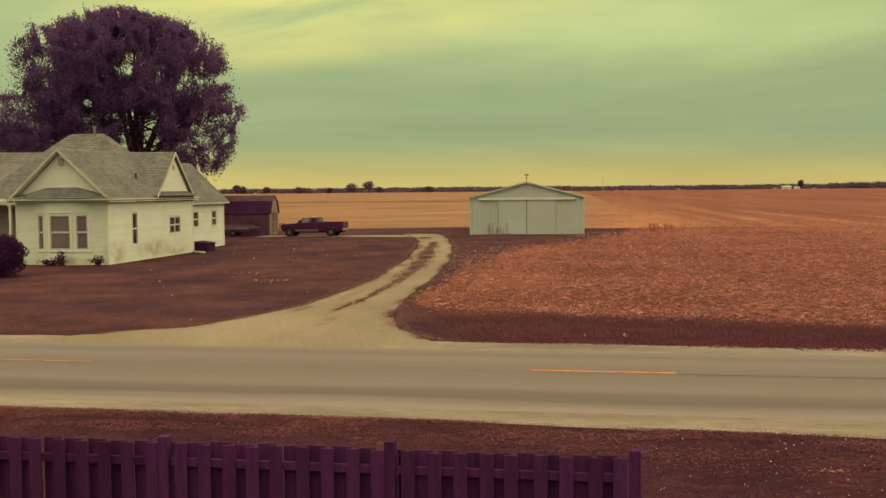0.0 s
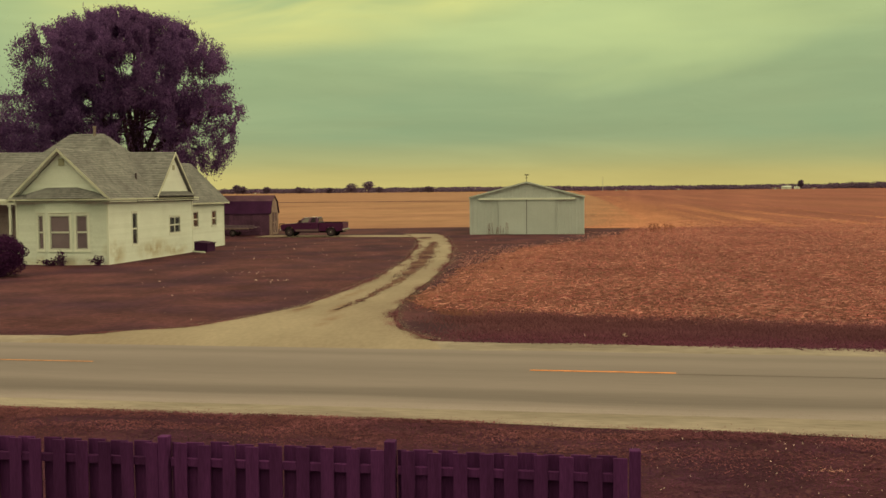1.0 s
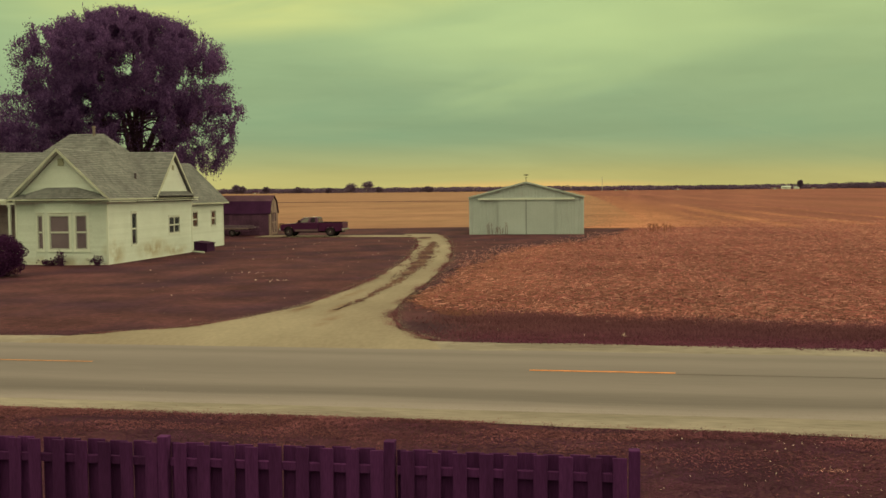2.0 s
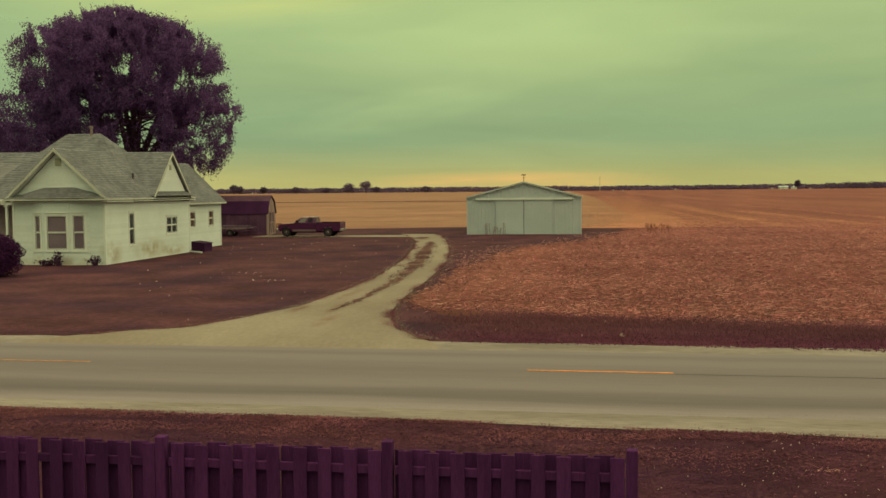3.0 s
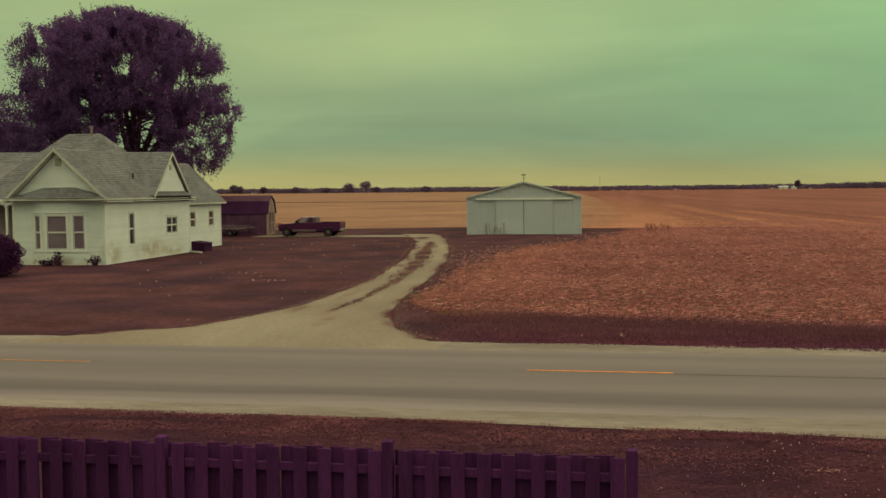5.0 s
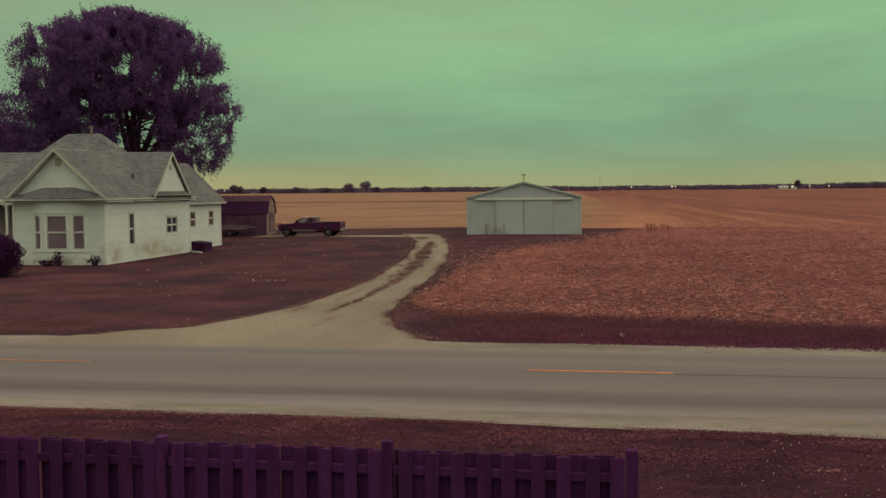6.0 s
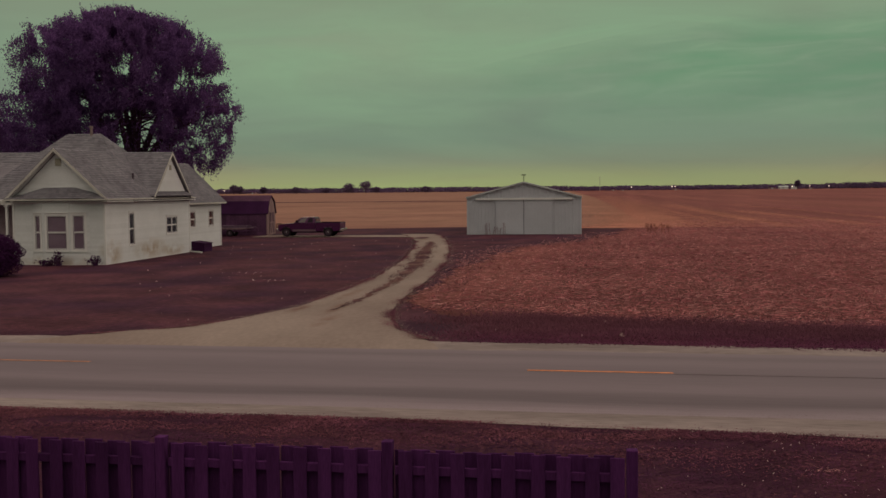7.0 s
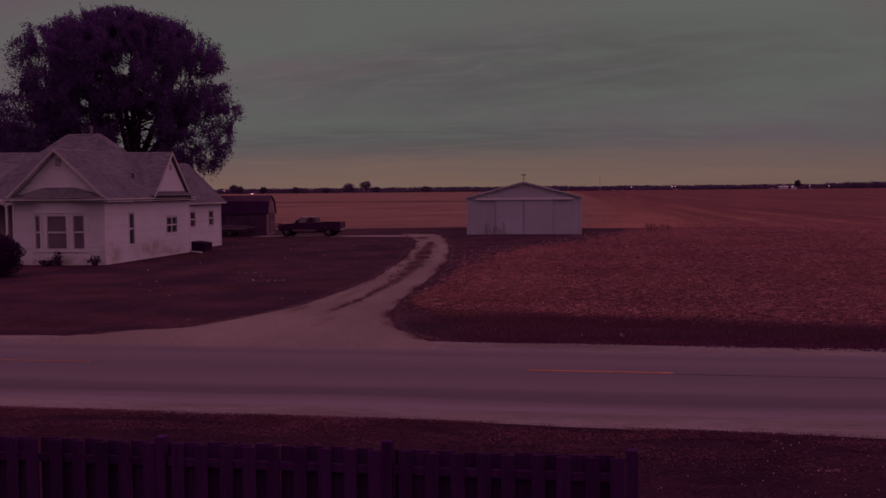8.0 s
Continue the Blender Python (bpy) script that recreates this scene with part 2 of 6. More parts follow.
M_DOORBOARD = material("grey_door_boards", (0.13, 0.082, 0.10), 0.85, 0.3, 1.5, 20, 0.3, 0.006, stretch=(4, 4, 0.6))
M_STORM = material("dull_storm_frame", (0.15, 0.125, 0.16), 0.6, 0.1, 2, 20, 0)
M_CAR = material("maroon_car_paint", (0.058, 0.009, 0.049), 0.28, 0.08, 1, 20, 0, spec=0.25)
M_TYRE = material("tyre_rubber", (0.02, 0.015, 0.02), 0.9, 0.1, 3, 20, 0.2)
M_CHROME = material("chrome", (0.6, 0.6, 0.62), 0.25, 0.05, 3, 20, 0, metal=1.0, spec=0.5)
M_BARK = material("bark", (0.07, 0.035, 0.06), 0.95, 0.3, 1.5, 12, 0.6, 0.03, stretch=(1, 1, 0.3))
M_LEAF = material("dark_leaves", (0.165, 0.078, 0.222), 0.8, 0.2, 0.3, 2, 0, island=0.3, second=(0.138, 0.067, 0.197), spec=0.03, thin=0.6)
M_BUSH = material("dark_bush_leaves", (0.062, 0.017, 0.068), 0.8, 0.2, 1, 5, 0, island=0.4, spec=0.03, thin=0.4)
# distance haze is put into this paler purple leaf colour
M_FARLEAF = material("hazy_far_leaves", (0.13, 0.082, 0.155), 0.9, 0.15, 0.01, 0.05, 0, island=0.1, thin=0.4)
M_STEEL = material("galvanised_steel", (0.45, 0.42, 0.45), 0.45, 0.15, 2, 30, 0.05, metal=0.7)


# ------------------------------------------------------------------ building helpers
def part(name, bm, mat, parent=None, label=""):
    """Links a bmesh as one mesh object under a thing or a part."""
    me = bpy.data.meshes.new(name)
    bm.to_mesh(me)
    bm.free()
    me.materials.append(mat)
    ob = new(name, me)
    if parent is not None:
        ob.parent = parent
    if label:
        ob["label"] = label
    return ob


def sheet(name, verts, faces, mat, parent=None):
    me = bpy.data.meshes.new(name)
    me.from_pydata(verts, [], faces)
    me.materials.append(mat)
    ob = new(name, me)
    if parent is not None:
        ob.parent = parent
    return ob


def box(bm, x0, x1, y0, y1, z0, z1, bevel=0.0):
    vs = [bm.verts.new(p) for p in ((x0, y0, z0), (x1, y0, z0), (x1, y1, z0), (x0, y1, z0), (x0, y0, z1), (x1, y0, z1), (x1, y1, z1), (x0, y1, z1))]
    fs = [bm.faces.new([vs[i] for i in f]) for f in ((3, 2, 1, 0), (4, 5, 6, 7), (0, 1, 5, 4), (1, 2, 6, 5), (2, 3, 7, 6), (3, 0, 4, 7))]
    if bevel:
        edges = {e for f in fs for e in f.edges}
        bmesh.ops.bevel(bm, geom=list(edges), offset=bevel, segments=2, affect="EDGES", profile=0.5)
    return vs


def boxed(x0, x1, y0, y1, z0, z1, bevel=0.0):
    bm = bmesh.new()
    box(bm, x0, x1, y0, y1, z0, z1, bevel)
    return bm


def prism(bm, outline, depth):
    """A closed prism: outline points (3D), pushed along the vector depth."""
    a = [bm.verts.new(p) for p in outline]
    b = [bm.verts.new(Vector(p) + Vector(depth)) for p in outline]
    n = len(a)
    bm.faces.new(a)
    bm.faces.new(b[::-1])
    for i in range(n):
        bm.faces.new((a[i], b[i], b[(i + 1) % n], a[(i + 1) % n]))
    bmesh.ops.recalc_face_normals(bm, faces=bm.faces)
    return bm


def tube(bm, pts, radii, sides=8):
    """A tapered tube along points."""
    rings = []
    for i, p in enumerate(pts):
        p = Vector(p)
        d = (Vector(pts[min(i + 1, len(pts) - 1)]) - Vector(pts[max(i - 1, 0)])).normalized()
        u = d.cross(Vector((0.31, 0.2, 0.93) if abs(d.z) < 0.9 else (1, 0.1, 0))).normalized()
        w = d.cross(u)
        rings.append([bm.verts.new(p + (u * math.cos(2 * math.pi * k / sides) + w * math.sin(2 * math.pi * k / sides)) * radii[i]) for k in range(sides)])
    for a, b in zip(rings, rings[1:]):
        for k in range(sides):
            bm.faces.new((a[k], a[(k + 1) % sides], b[(k + 1) % sides], b[k]))
    bm.faces.new(rings[0][::-1])
    bm.faces.new(rings[-1])
    return bm


def empty(name, x=0.0, y=0.0, z=0.0, rz=0.0):
    ob = new(name)
    ob.matrix_basis = pose(x, y, z, 0, 0, rz)
    ob.empty_display_size = 0.2
    return ob


def scatter(name, mat, centres, size, tall, flat, rng, parent=None):
    """One mesh of many bent blades: each a two-triangle sliver with a lean."""
    n = len(centres)
    a = rng.uniform(0, 2 * np.pi, n)
    s = size * rng.uniform(0.5, 1.4, n)
    h = tall * rng.uniform(0.4, 1.3, n)
    lean = flat * rng.uniform(0.2, 1.0, n)
    b = a + rng.uniform(-0.9, 0.9, n)
    side = np.stack([np.cos(a), np.sin(a), np.zeros(n)], 1) * s[:, None]
    up = np.stack([-np.sin(b) * lean, np.cos(b) * lean, h], 1)
    c = np.asarray(centres)
    verts = np.empty((n, 4, 3))
    verts[:, 0], verts[:, 1] = c - side * 0.5, c + side * 0.5
    verts[:, 2], verts[:, 3] = c + side * 0.35 + up * 0.6, c + up - side * 0.15
    faces = np.arange(n * 4).reshape(n, 4)
    me = bpy.data.meshes.new(name)
    me.vertices.add(n * 4)
    me.vertices.foreach_set("co", verts.reshape(-1))
    me.loops.add(n * 4)
    me.loops.foreach_set("vertex_index", faces.reshape(-1).astype(np.int32))
    me.polygons.add(n)
    me.polygons.foreach_set("loop_start", np.arange(0, n * 4, 4, dtype=np.int32))
    me.update(calc_edges=True)
    me.materials.append(mat)
    ob = new(name, me)
    if parent is not None:
        ob.parent = parent
    return ob


def strands(name, mat, centres, length, width, rise, rng):
    """One mesh of many bent strips: each of three narrow quads lying loosely on the ground, one end up."""
    n = len(centres)
    a = rng.uniform(0, 2 * np.pi, n)
    bend = rng.normal(0, 0.55, n)
    l = length * rng.uniform(0.3, 1.5, n) / 3
    w = width * rng.uniform(0.5, 1.5, n)
    tilt = rng.uniform(0.1, 0.8, n)
    p = np.array(centres)
    verts = np.empty((n, 8, 3))
    for k, (high, thin) in enumerate(((0.15, 0.4), (0.6, 1.0), (0.9, 0.9), (1.2, 0.3))):
        off = np.stack([-np.sin(a) * (1 - tilt), np.cos(a) * (1 - tilt), tilt], 1) * (w * thin)[:, None]
        q = p + np.stack([np.zeros(n), np.zeros(n), rise * high * rng.random(n) ** 1.6], 1)
        verts[:, k], verts[:, 7 - k] = q, q + off
        p = p + np.stack([np.cos(a), np.sin(a), np.zeros(n)], 1) * l[:, None]
        a = a + bend / 2
    faces = (np.arange(n)[:, None, None] * 8 + np.array([[0, 1, 6, 7], [1, 2, 5, 6], [2, 3, 4, 5]])).reshape(-1)
    me = bpy.data.meshes.new(name)
    me.vertices.add(n * 8)
    me.vertices.foreach_set("co", verts.reshape(-1))
    me.loops.add(n * 12)
    me.loops.foreach_set("vertex_index", faces.astype(np.int32))
    me.polygons.add(n * 3)
    me.polygons.foreach_set("loop_start", np.arange(0, n * 12, 4, dtype=np.int32))
    me.update(calc_edges=True)
    me.materials.append(mat)
    return new(name, me)


def wobble(v, s, k, seed=0.0):
    return k * noise.noise(Vector((v[0] * s + seed, v[1] * s - seed, seed * 0.7)))


# ------------------------------------------------------------------ ground, road, drive, field
rng = np.random.default_rng(7)
DRIVE_Y = [24.9, 25.6, 26.4, 28.2, 31.4, 36.4, 44.3, 53.6, 65.0, 74.0, 82.0, 86.5]
DRIVE_L = [-15.6, -12.7, -12.05, -11.15, -10.15, -10.0, -10.15, -11.0, -12.6, -14.2, -16.3, -18.2]
DRIVE_R = [-4.0, -5.0, -5.6, -6.2, -6.9, -7.25, -7.75, -8.6, -10.3, -11.9, -13.6, -15.2]
MEDIAN_Y = [31.0, 34.5, 41.0, 50.4, 60.4, 68.0, 72.6]
MEDIAN_X = [-8.65, -8.55, -8.78, -9.7, -11.05, -12.1, -12.8]
MEDIAN_W = [0.03, 0.12, 0.26, 0.52, 0.55, 0.42, 0.12]
FIELD_Y = [28.8, 30.5, 33.0, 36.6, 43.9, 50.5, 65.0, 72.0, 84.0, 97.0, 104.0]
FIELD_L = [-3.8, -5.4, -6.3, -6.9, -7.1, -7.0, -6.4, -3.2, -0.4, 1.6, 3.6]
EDGE_Y, EDGE_X = [104, 188, 415, 600, 4600], [3.9, 1.9, -4.8, -13.6, -200.0]   # seam of the two fields


def smooth_interp(y, ys, xs):
    """Interpolates with rounded corners."""
    y = np.asarray(y, float)
    return sum(np.interp(y + d, ys, xs) for d in (-1.2, -0.6, 0.0, 0.6, 1.2)) / 5


def band(name, mat, ys, left, right, z, ragged=0.25, across=6, crown=0.0, ramp=None):
    """A sheet between two edge curves x(y), with ragged edges."""
    verts, faces = [], []
    level = z
    for i, y in enumerate(ys):
        l, r = float(left[i]), float(right[i])
        z = level if ramp is None else float(np.interp(y, *ramp))
        l += wobble((l, y), 0.9, ragged, 3.1) + wobble((l, y), 4.0, ragged * 0.6, 8.2)
        r += wobble((r, y), 0.9, ragged, 5.7) + wobble((r, y), 4.0, ragged * 0.6, 1.9)
        for j in range(across + 1):
            u = j / across
            x = l + (r - l) * u
            verts.append((x, y, z + crown * 4 * u * (1 - u) + wobble((x, y), 0.8, 0.012, 2.0)))
    n = across + 1
    for i in range(len(ys) - 1):
        for j in range(across):
            faces.append((i * n + j, i * n + j + 1, i * n + n + j + 1, i * n + n + j))
    return sheet(name, verts, faces, mat)


def verge_line(x):
    """The line between the near verge and the gravel shoulder, which bends towards the fence in the east."""
    return np.interp(x, [-8.0, -2.8, 0.4, 4.2, 8.0], [16.46, 16.36, 16.18, 16.08, 16.0])


def verge_edge(x):
    """Where the verge grass ends on the shoulder."""
    return verge_line(x) + np.array([0.14 * noise.noise(Vector((a * 0.7, 7.0, 0))) + 0.10 * noise.noise(Vector((a * 3.1, 2.0, 0))) for a in x])


def field_front(x):
    """Where the stubble begins beyond the grass of the ditch."""
    return np.interp(x, [-4.5, -3.2, -2.0, -0.7, 1.3, 5.0, 7.5], [31.6, 31.5, 31.0, 30.3, 29.5, 29.3, 28.9])


def ditch_line(x):
    """Where the ditch grass begins beyond the far shoulder."""
    return np.interp(x, [-5.0, 0.0, 4.0, 6.5, 12.0], [24.95, 24.92, 24.72, 24.58, 24.4])


def strip_x(name, mat, x0, x1, y0, y1, z0, z1, step=0.4, ragged=0.1, across=5, crown=0.0, start=None, heights=None):
    """A sheet along x between y0 (or the line start) and y1, with ragged long edges."""
    verts, faces = [], []
    xs = np.arange(x0, x1 + step, step)
    n = across + 1
    for x in xs:
        a = (y0 if start is None else float(start(x))) + wobble((x, y0), 0.5, ragged, 4.4) + wobble((x, y0), 2.6, ragged * 0.7, 1.2)
        b = y1 + wobble((x, y1), 0.5, ragged, 6.4) + wobble((x, y1), 2.6, ragged * 0.7, 9.2)
        for j in range(n):
            u = j / across
            y = a + (b - a) * u
            verts.append((float(x), y, z0 + (z1 - z0) * u + crown * 4 * u * (1 - u) if heights is None else float(np.interp(y, *heights))))
    for i in range(len(xs) - 1):
        for j in range(across):
            faces.append((i * n + j, i * n + n + j, i * n + n + j + 1, i * n + j + 1))
    return sheet(name, verts, faces, mat)


def build_ground():
    def ease(a, b, n, p=2.2):
        u = np.linspace(0, 1, n)
        return a + (b - a) * u ** p
    xs = np.concatenate([-ease(60, 4700, 22)[::-1], np.arange(-58, 60, 2.0), ease(60, 4700, 22)])
    ys = np.concatenate([-ease(20, 1500, 12)[::-1], np.arange(-18, 16.1, 2.0), [16.1, 16.52, 16.66, 18, 20, 22, 24, 24.5, 24.9], np.arange(26, 110, 2.0), ease(110, 4900, 30)])
    verts = [(float(x), float(y), wobble((x, y), 0.07, 0.03) if 28 < y < 82 else (-0.18 if 16.6 < y < 24.7 else 0.0)) for y in ys for x in xs]
    n = len(xs)
    faces = [(i * n + j, i * n + j + 1, i * n + n + j + 1, i * n + n + j) for i in range(len(ys) - 1) for j in range(n - 1)]
    tagged(sheet("ground", verts, faces, M_LAWN), "brown autumn lawn and verge of short grass", "ground", kind="structure")

    # stubble fields
    ys = np.concatenate([np.arange(29.4, 104, 0.35), np.arange(104, 300, 12.0), np.linspace(300, 4600, 20)])
    left = np.where(ys < 104, smooth_interp(ys, FIELD_Y, FIELD_L) + np.interp(ys, [29, 32, 45, 60, 80, 103], [0.5, 0.0, -0.1, 0.3, 0.6, 0.2]) + np.array([wobble((3.0, y), 0.25, 0.8, 6.0) for y in ys]) * (ys > 31), np.interp(ys, EDGE_Y, EDGE_X))
    right = np.interp(ys, [29, 100, 300, 4600], [60, 90, 300, 4600])
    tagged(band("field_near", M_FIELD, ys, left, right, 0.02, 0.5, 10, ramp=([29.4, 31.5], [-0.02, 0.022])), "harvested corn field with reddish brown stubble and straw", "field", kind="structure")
    ys = np.concatenate([np.arange(98.5, 130, 0.7), np.arange(130, 400, 12.0), np.linspace(400, 4600, 20)])
    right = np.where(ys < 106, np.interp(ys, [98, 101, 103, 106], [-26, -18, -4, 3.8]), np.interp(ys, EDGE_Y, EDGE_X))
    left = np.interp(ys, [98, 400, 4600], [-120, -420, -4600])
    tagged(band("field_far", M_FIELD_FAR, ys, left, right, 0.018, 0.4, 10), "pale golden stubble field reaching to the woods", "field", kind="structure")
    tagged(strip_x("grass_waterway", M_LAWN, -150, -34, 318, 330, 0.07, 0.07, 4, 4.0, 2), "thin dark grass strip across the pale field", "grass strip", kind="structure")

    # road
    tagged(strip_x("shoulder_near", M_SHOULDER, -90, 70, 16.42, 17.5, 0.006, -0.048, 0.25, 0.05, 10, start=lambda x: verge_line(x) - 0.05, heights=([16.0, 16.5, 17.5], [0.010, 0.006, -0.048])), "pale gravel shoulder along the road", "road shoulder", kind="structure")
    tagged(strip_x("shoulder_far", M_SHOULDER, -90, 70, 24.05, 24.95, -0.052, 0.014, 0.25, 0.16, 4), "pale gravel shoulder along the road", "road shoulder", kind="structure")
    tagged(strip_x("road", M_ROAD, -300, 300, 17.3, 24.25, -0.05, -0.05, 0.4, 0.07, 12, 0.05), "worn grey two-lane asphalt road", "road", kind="structure")
    ys = np.concatenate([np.arange(24.0, 26.0, 0.12), np.arange(26.0, 86.0, 0.3)])
    tagged(band("driveway", M_GRAVEL, ys, smooth_interp(ys, DRIVE_Y, DRIVE_L), smooth_interp(ys, DRIVE_Y, DRIVE_R), 0.042, 0.09, 10, ramp=([24.0, 24.95, 26.5], [-0.046, 0.028, 0.042])), "curving pale gravel driveway with two ruts", "driveway", kind="structure")
    tagged(strip_x("parking_lane", M_GRAVEL, -29.5, -15.6, 80.4, 83.6, 0.038, 0.038, 0.3, 0.2, 3), "gravel lane beside the pickup truck", "driveway", kind="structure")
    ys = np.arange(31.0, 72.6, 0.25)
    mid = smooth_interp(ys, MEDIAN_Y, MEDIAN_X)
    half = smooth_interp(ys, MEDIAN_Y, MEDIAN_W) * (0.62 + 0.35 * np.sin(ys * 1.7) * (ys < 48))
    tagged(band("driveway_median", M_WORN, ys, mid - half, mid + half, 0.058, 0.3, 4), "ragged worn grass strip between the wheel ruts", "grass strip", kind="structure")
    ys = np.arange(77.0, 79.8, 0.2)
    half = 0.52 * np.sqrt(np.clip(1 - ((ys - 78.4) / 1.4) ** 2, 0.01, 1))
    tagged(band("driveway_patch", M_LAWN, ys, -14.6 - half, -14.6 + half, 0.058, 0.2, 3), "dark grass patch in the turn of the driveway", "grass strip", kind="structure")


def build_road_lines():
    tagged(strip_x("road_seam", M_SEAM, 1.36, 70, 21.09, 21.13, 0.004, 0.004, 0.3, 0.012, 1), "thin dark tar seam along the middle of the road", "road seam", kind="structure")
    for k in range(-5, 6):
        x0 = -1.7 + 13.05 * k
        bm = bmesh.new()
        n, rows = 12, []
        for i in range(n + 1):
            u = x0 + 3.04 * i / n
            rows.append([bm.verts.new((u, y + wobble((u, y * 9), 3, 0.008), 0.006)) for y in (21.185, 21.285)])
        for a, b in zip(rows, rows[1:]):
            bm.faces.new((a[0], b[0], b[1], a[1]))
        tagged(part("lane_dash", bm, M_DASH_FADED if k == -1 else M_DASH), "rubbed-off yellow centre-line dash on the road" if k == -1 else "faded yellow painted centre-line dash on the road", "road marking", "centre line dashes")


def inside_drive(x, y):
    return (y < 86) & (x > smooth_interp(y, DRIVE_Y, DRIVE_L) + 0.1) & (x < smooth_interp(y, DRIVE_Y, DRIVE_R) - 0.1) & (y > 24.8)


def inside_field(x, y):
    return (y > 29.6) & (y < 104) & (x > smooth_interp(y, FIELD_Y, FIELD_L))


def points(n, x0, x1, y0, y1, keep=None, power=1.0):
    u = rng.random(n) ** power
    x, y = rng.uniform(x0, x1, n), y0 + (y1 - y0) * u
    if keep is not None:
        k = keep(x, y)
        x, y = x[k], y[k]
    return np.stack([x, y, np.zeros(len(x))], 1)


M_EDGE = material("dry_edge_grass", (0.15, 0.05143, 0.0704), 0.9, 0.3, 0.8, 4, 0, island=0.25, second=(0.1183, 0.03758, 0.0616), thin=0.2)


def build_grass():
    def lawn(x, y):
        house = (x > -45) & (x < -26.4) & (y > 50) & (y < 67)
        inview = (x > -0.52 * y - 4.5) & (x < 0.36 * y)
        return inview & ~inside_drive(x, y) & ~inside_field(x, y) & ~house
    c = points(250000, -47, 2, 25.0, 84, lawn, 1.35)
    tagged(scatter("lawn_grass", M_GRASS, c, 0.026, 0.008, 0.075, rng), "short brown lawn grass with dry tufts", "grass", kind="stuff")
    c = points(200000, -13.5, 7.5, 8.0, 17.0, lambda x, y: (x > -0.78 * y) & (x < 0.33 * y + 1) & (y < verge_edge(x) + rng.normal(0, 0.09, len(y))))
    c[:, 2] = np.interp(c[:, 1], [16.4, 17.0], [0.004, -0.02])
    creep = points(18000, -13.5, 7.5, 15.9, 17.1, lambda x, y: y < verge_line(x) + rng.exponential(0.13, len(y)))
    creep[:, 2] = np.interp(creep[:, 1], [16.5, 17.5], [0.012, -0.044])
    tagged(scatter("shoulder_weeds", M_EDGE, creep, 0.018, 0.004, 0.035, rng), "sparse flat weeds on the gravel shoulder", "weeds", kind="stuff")
    n = 62000
    x = rng.uniform(-13.5, 7.5, n)
    y = verge_line(x) + 0.05 - rng.exponential(0.85, n)
    patchy = np.array([noise.noise(Vector((a * 0.5, b * 1.4, 9.0))) > -0.25 + 0.4 * rng.random() for a, b in zip(x, y)])
    dry = np.stack([x, y, np.full(n, 0.012)], 1)[patchy & (y > 12.5)]
    tagged(scatter("dry_verge_grass", M_EDGE, dry, 0.022, 0.010, 0.07, rng), "dry brownish grass along the road side of the verge", "grass", kind="stuff")
    lump = np.array([noise.noise(Vector((a * 1.6, b * 2.6, 3.0))) > 0.16 for a, b in c[:, :2]])
    tall = c[lump & (rng.random(len(c)) < 0.35)]
    tagged(scatter("verge_tussocks", M_VERGE, tall, 0.022, 0.016, 0.09, rng), "matted dark tussocks in the verge grass", "grass", kind="stuff")
    tagged(scatter("verge_grass", M_VERGE, c, 0.026, 0.005, 0.075, rng), "rough brown verge grass between fence and road", "grass", kind="stuff")
    def strip(x, y):
        return (x > -3.6 + (y < 27.5) * 0.3 + 0.5 * np.sin(y * 2.1) + rng.normal(0, 0.9, len(x))) & (x < 0.36 * y)
    c = points(125000, -7.5, 12, 24.4, 32.2, lambda x, y: strip(x, y) & (y > ditch_line(x) + rng.normal(0, 0.05, len(x))))
    edge = field_front(c[:, 0]) - 0.2 + 0.25 * np.sin(c[:, 0] * 0.9) + rng.normal(0, 0.7, len(c))
    c = c[c[:, 1] < edge]
    c[:, 2] = np.where(c[:, 1] < 24.95, np.interp(c[:, 1], [24.05, 24.95], [-0.05, 0.012]), 0.0)
    near = c[:, 1] < 26.6 + rng.normal(0, 0.5, len(c))
    lo, hi = c[near], c[~near]
    tagged(scatter("ditch_grass", M_DRYGRASS, lo, 0.03, 0.035, 0.09, rng), "low dark dry grass in the roadside ditch", "grass", kind="stuff")
    tagged(scatter("tall_dry_grass", M_TALLGRASS, hi, 0.022, 0.10, 0.13, rng), "tall dark dry grass along the field edge", "grass", kind="stuff")
    # grass and loose stones mixed along the road's edges
    n = 1300
    x = rng.uniform(-24, 11, n)
    y = ditch_line(x) - 0.02 - np.abs(rng.normal(0, 0.12, n)) + 0.1 * np.sin(x * 2.3)
    keep = ~inside_drive(x, y + 0.6)
    c = np.stack([x, y, np.interp(y, [24.05, 24.95], [-0.045, 0.016])], 1)[keep]
    tagged(scatter("road_edge_grass", M_EDGE, c, 0.022, 0.004, 0.05, rng), "sparse brown grass creeping over the road shoulder", "grass", kind="stuff")
    n = 12000
    x, s = rng.uniform(-24, 11, n), rng.random(n) < 0.72
    y = np.where(s, 17.35 + np.abs(rng.normal(0, 0.42, n)), 24.4 + rng.normal(0, 0.2, n))
    z = np.where(s, np.interp(y, [16.4, 17.3, 18.0, 19.0], [0.018, -0.044, -0.022, -0.006]), np.interp(y, [24.25, 24.95], [-0.046, 0.018]))
    tagged(scatter("loose_gravel", M_SHOULDER, np.stack([x, y, z], 1), 0.022, 0.003, 0.02, rng), "loose pale stones along the road edges", "gravel", kind="stuff")
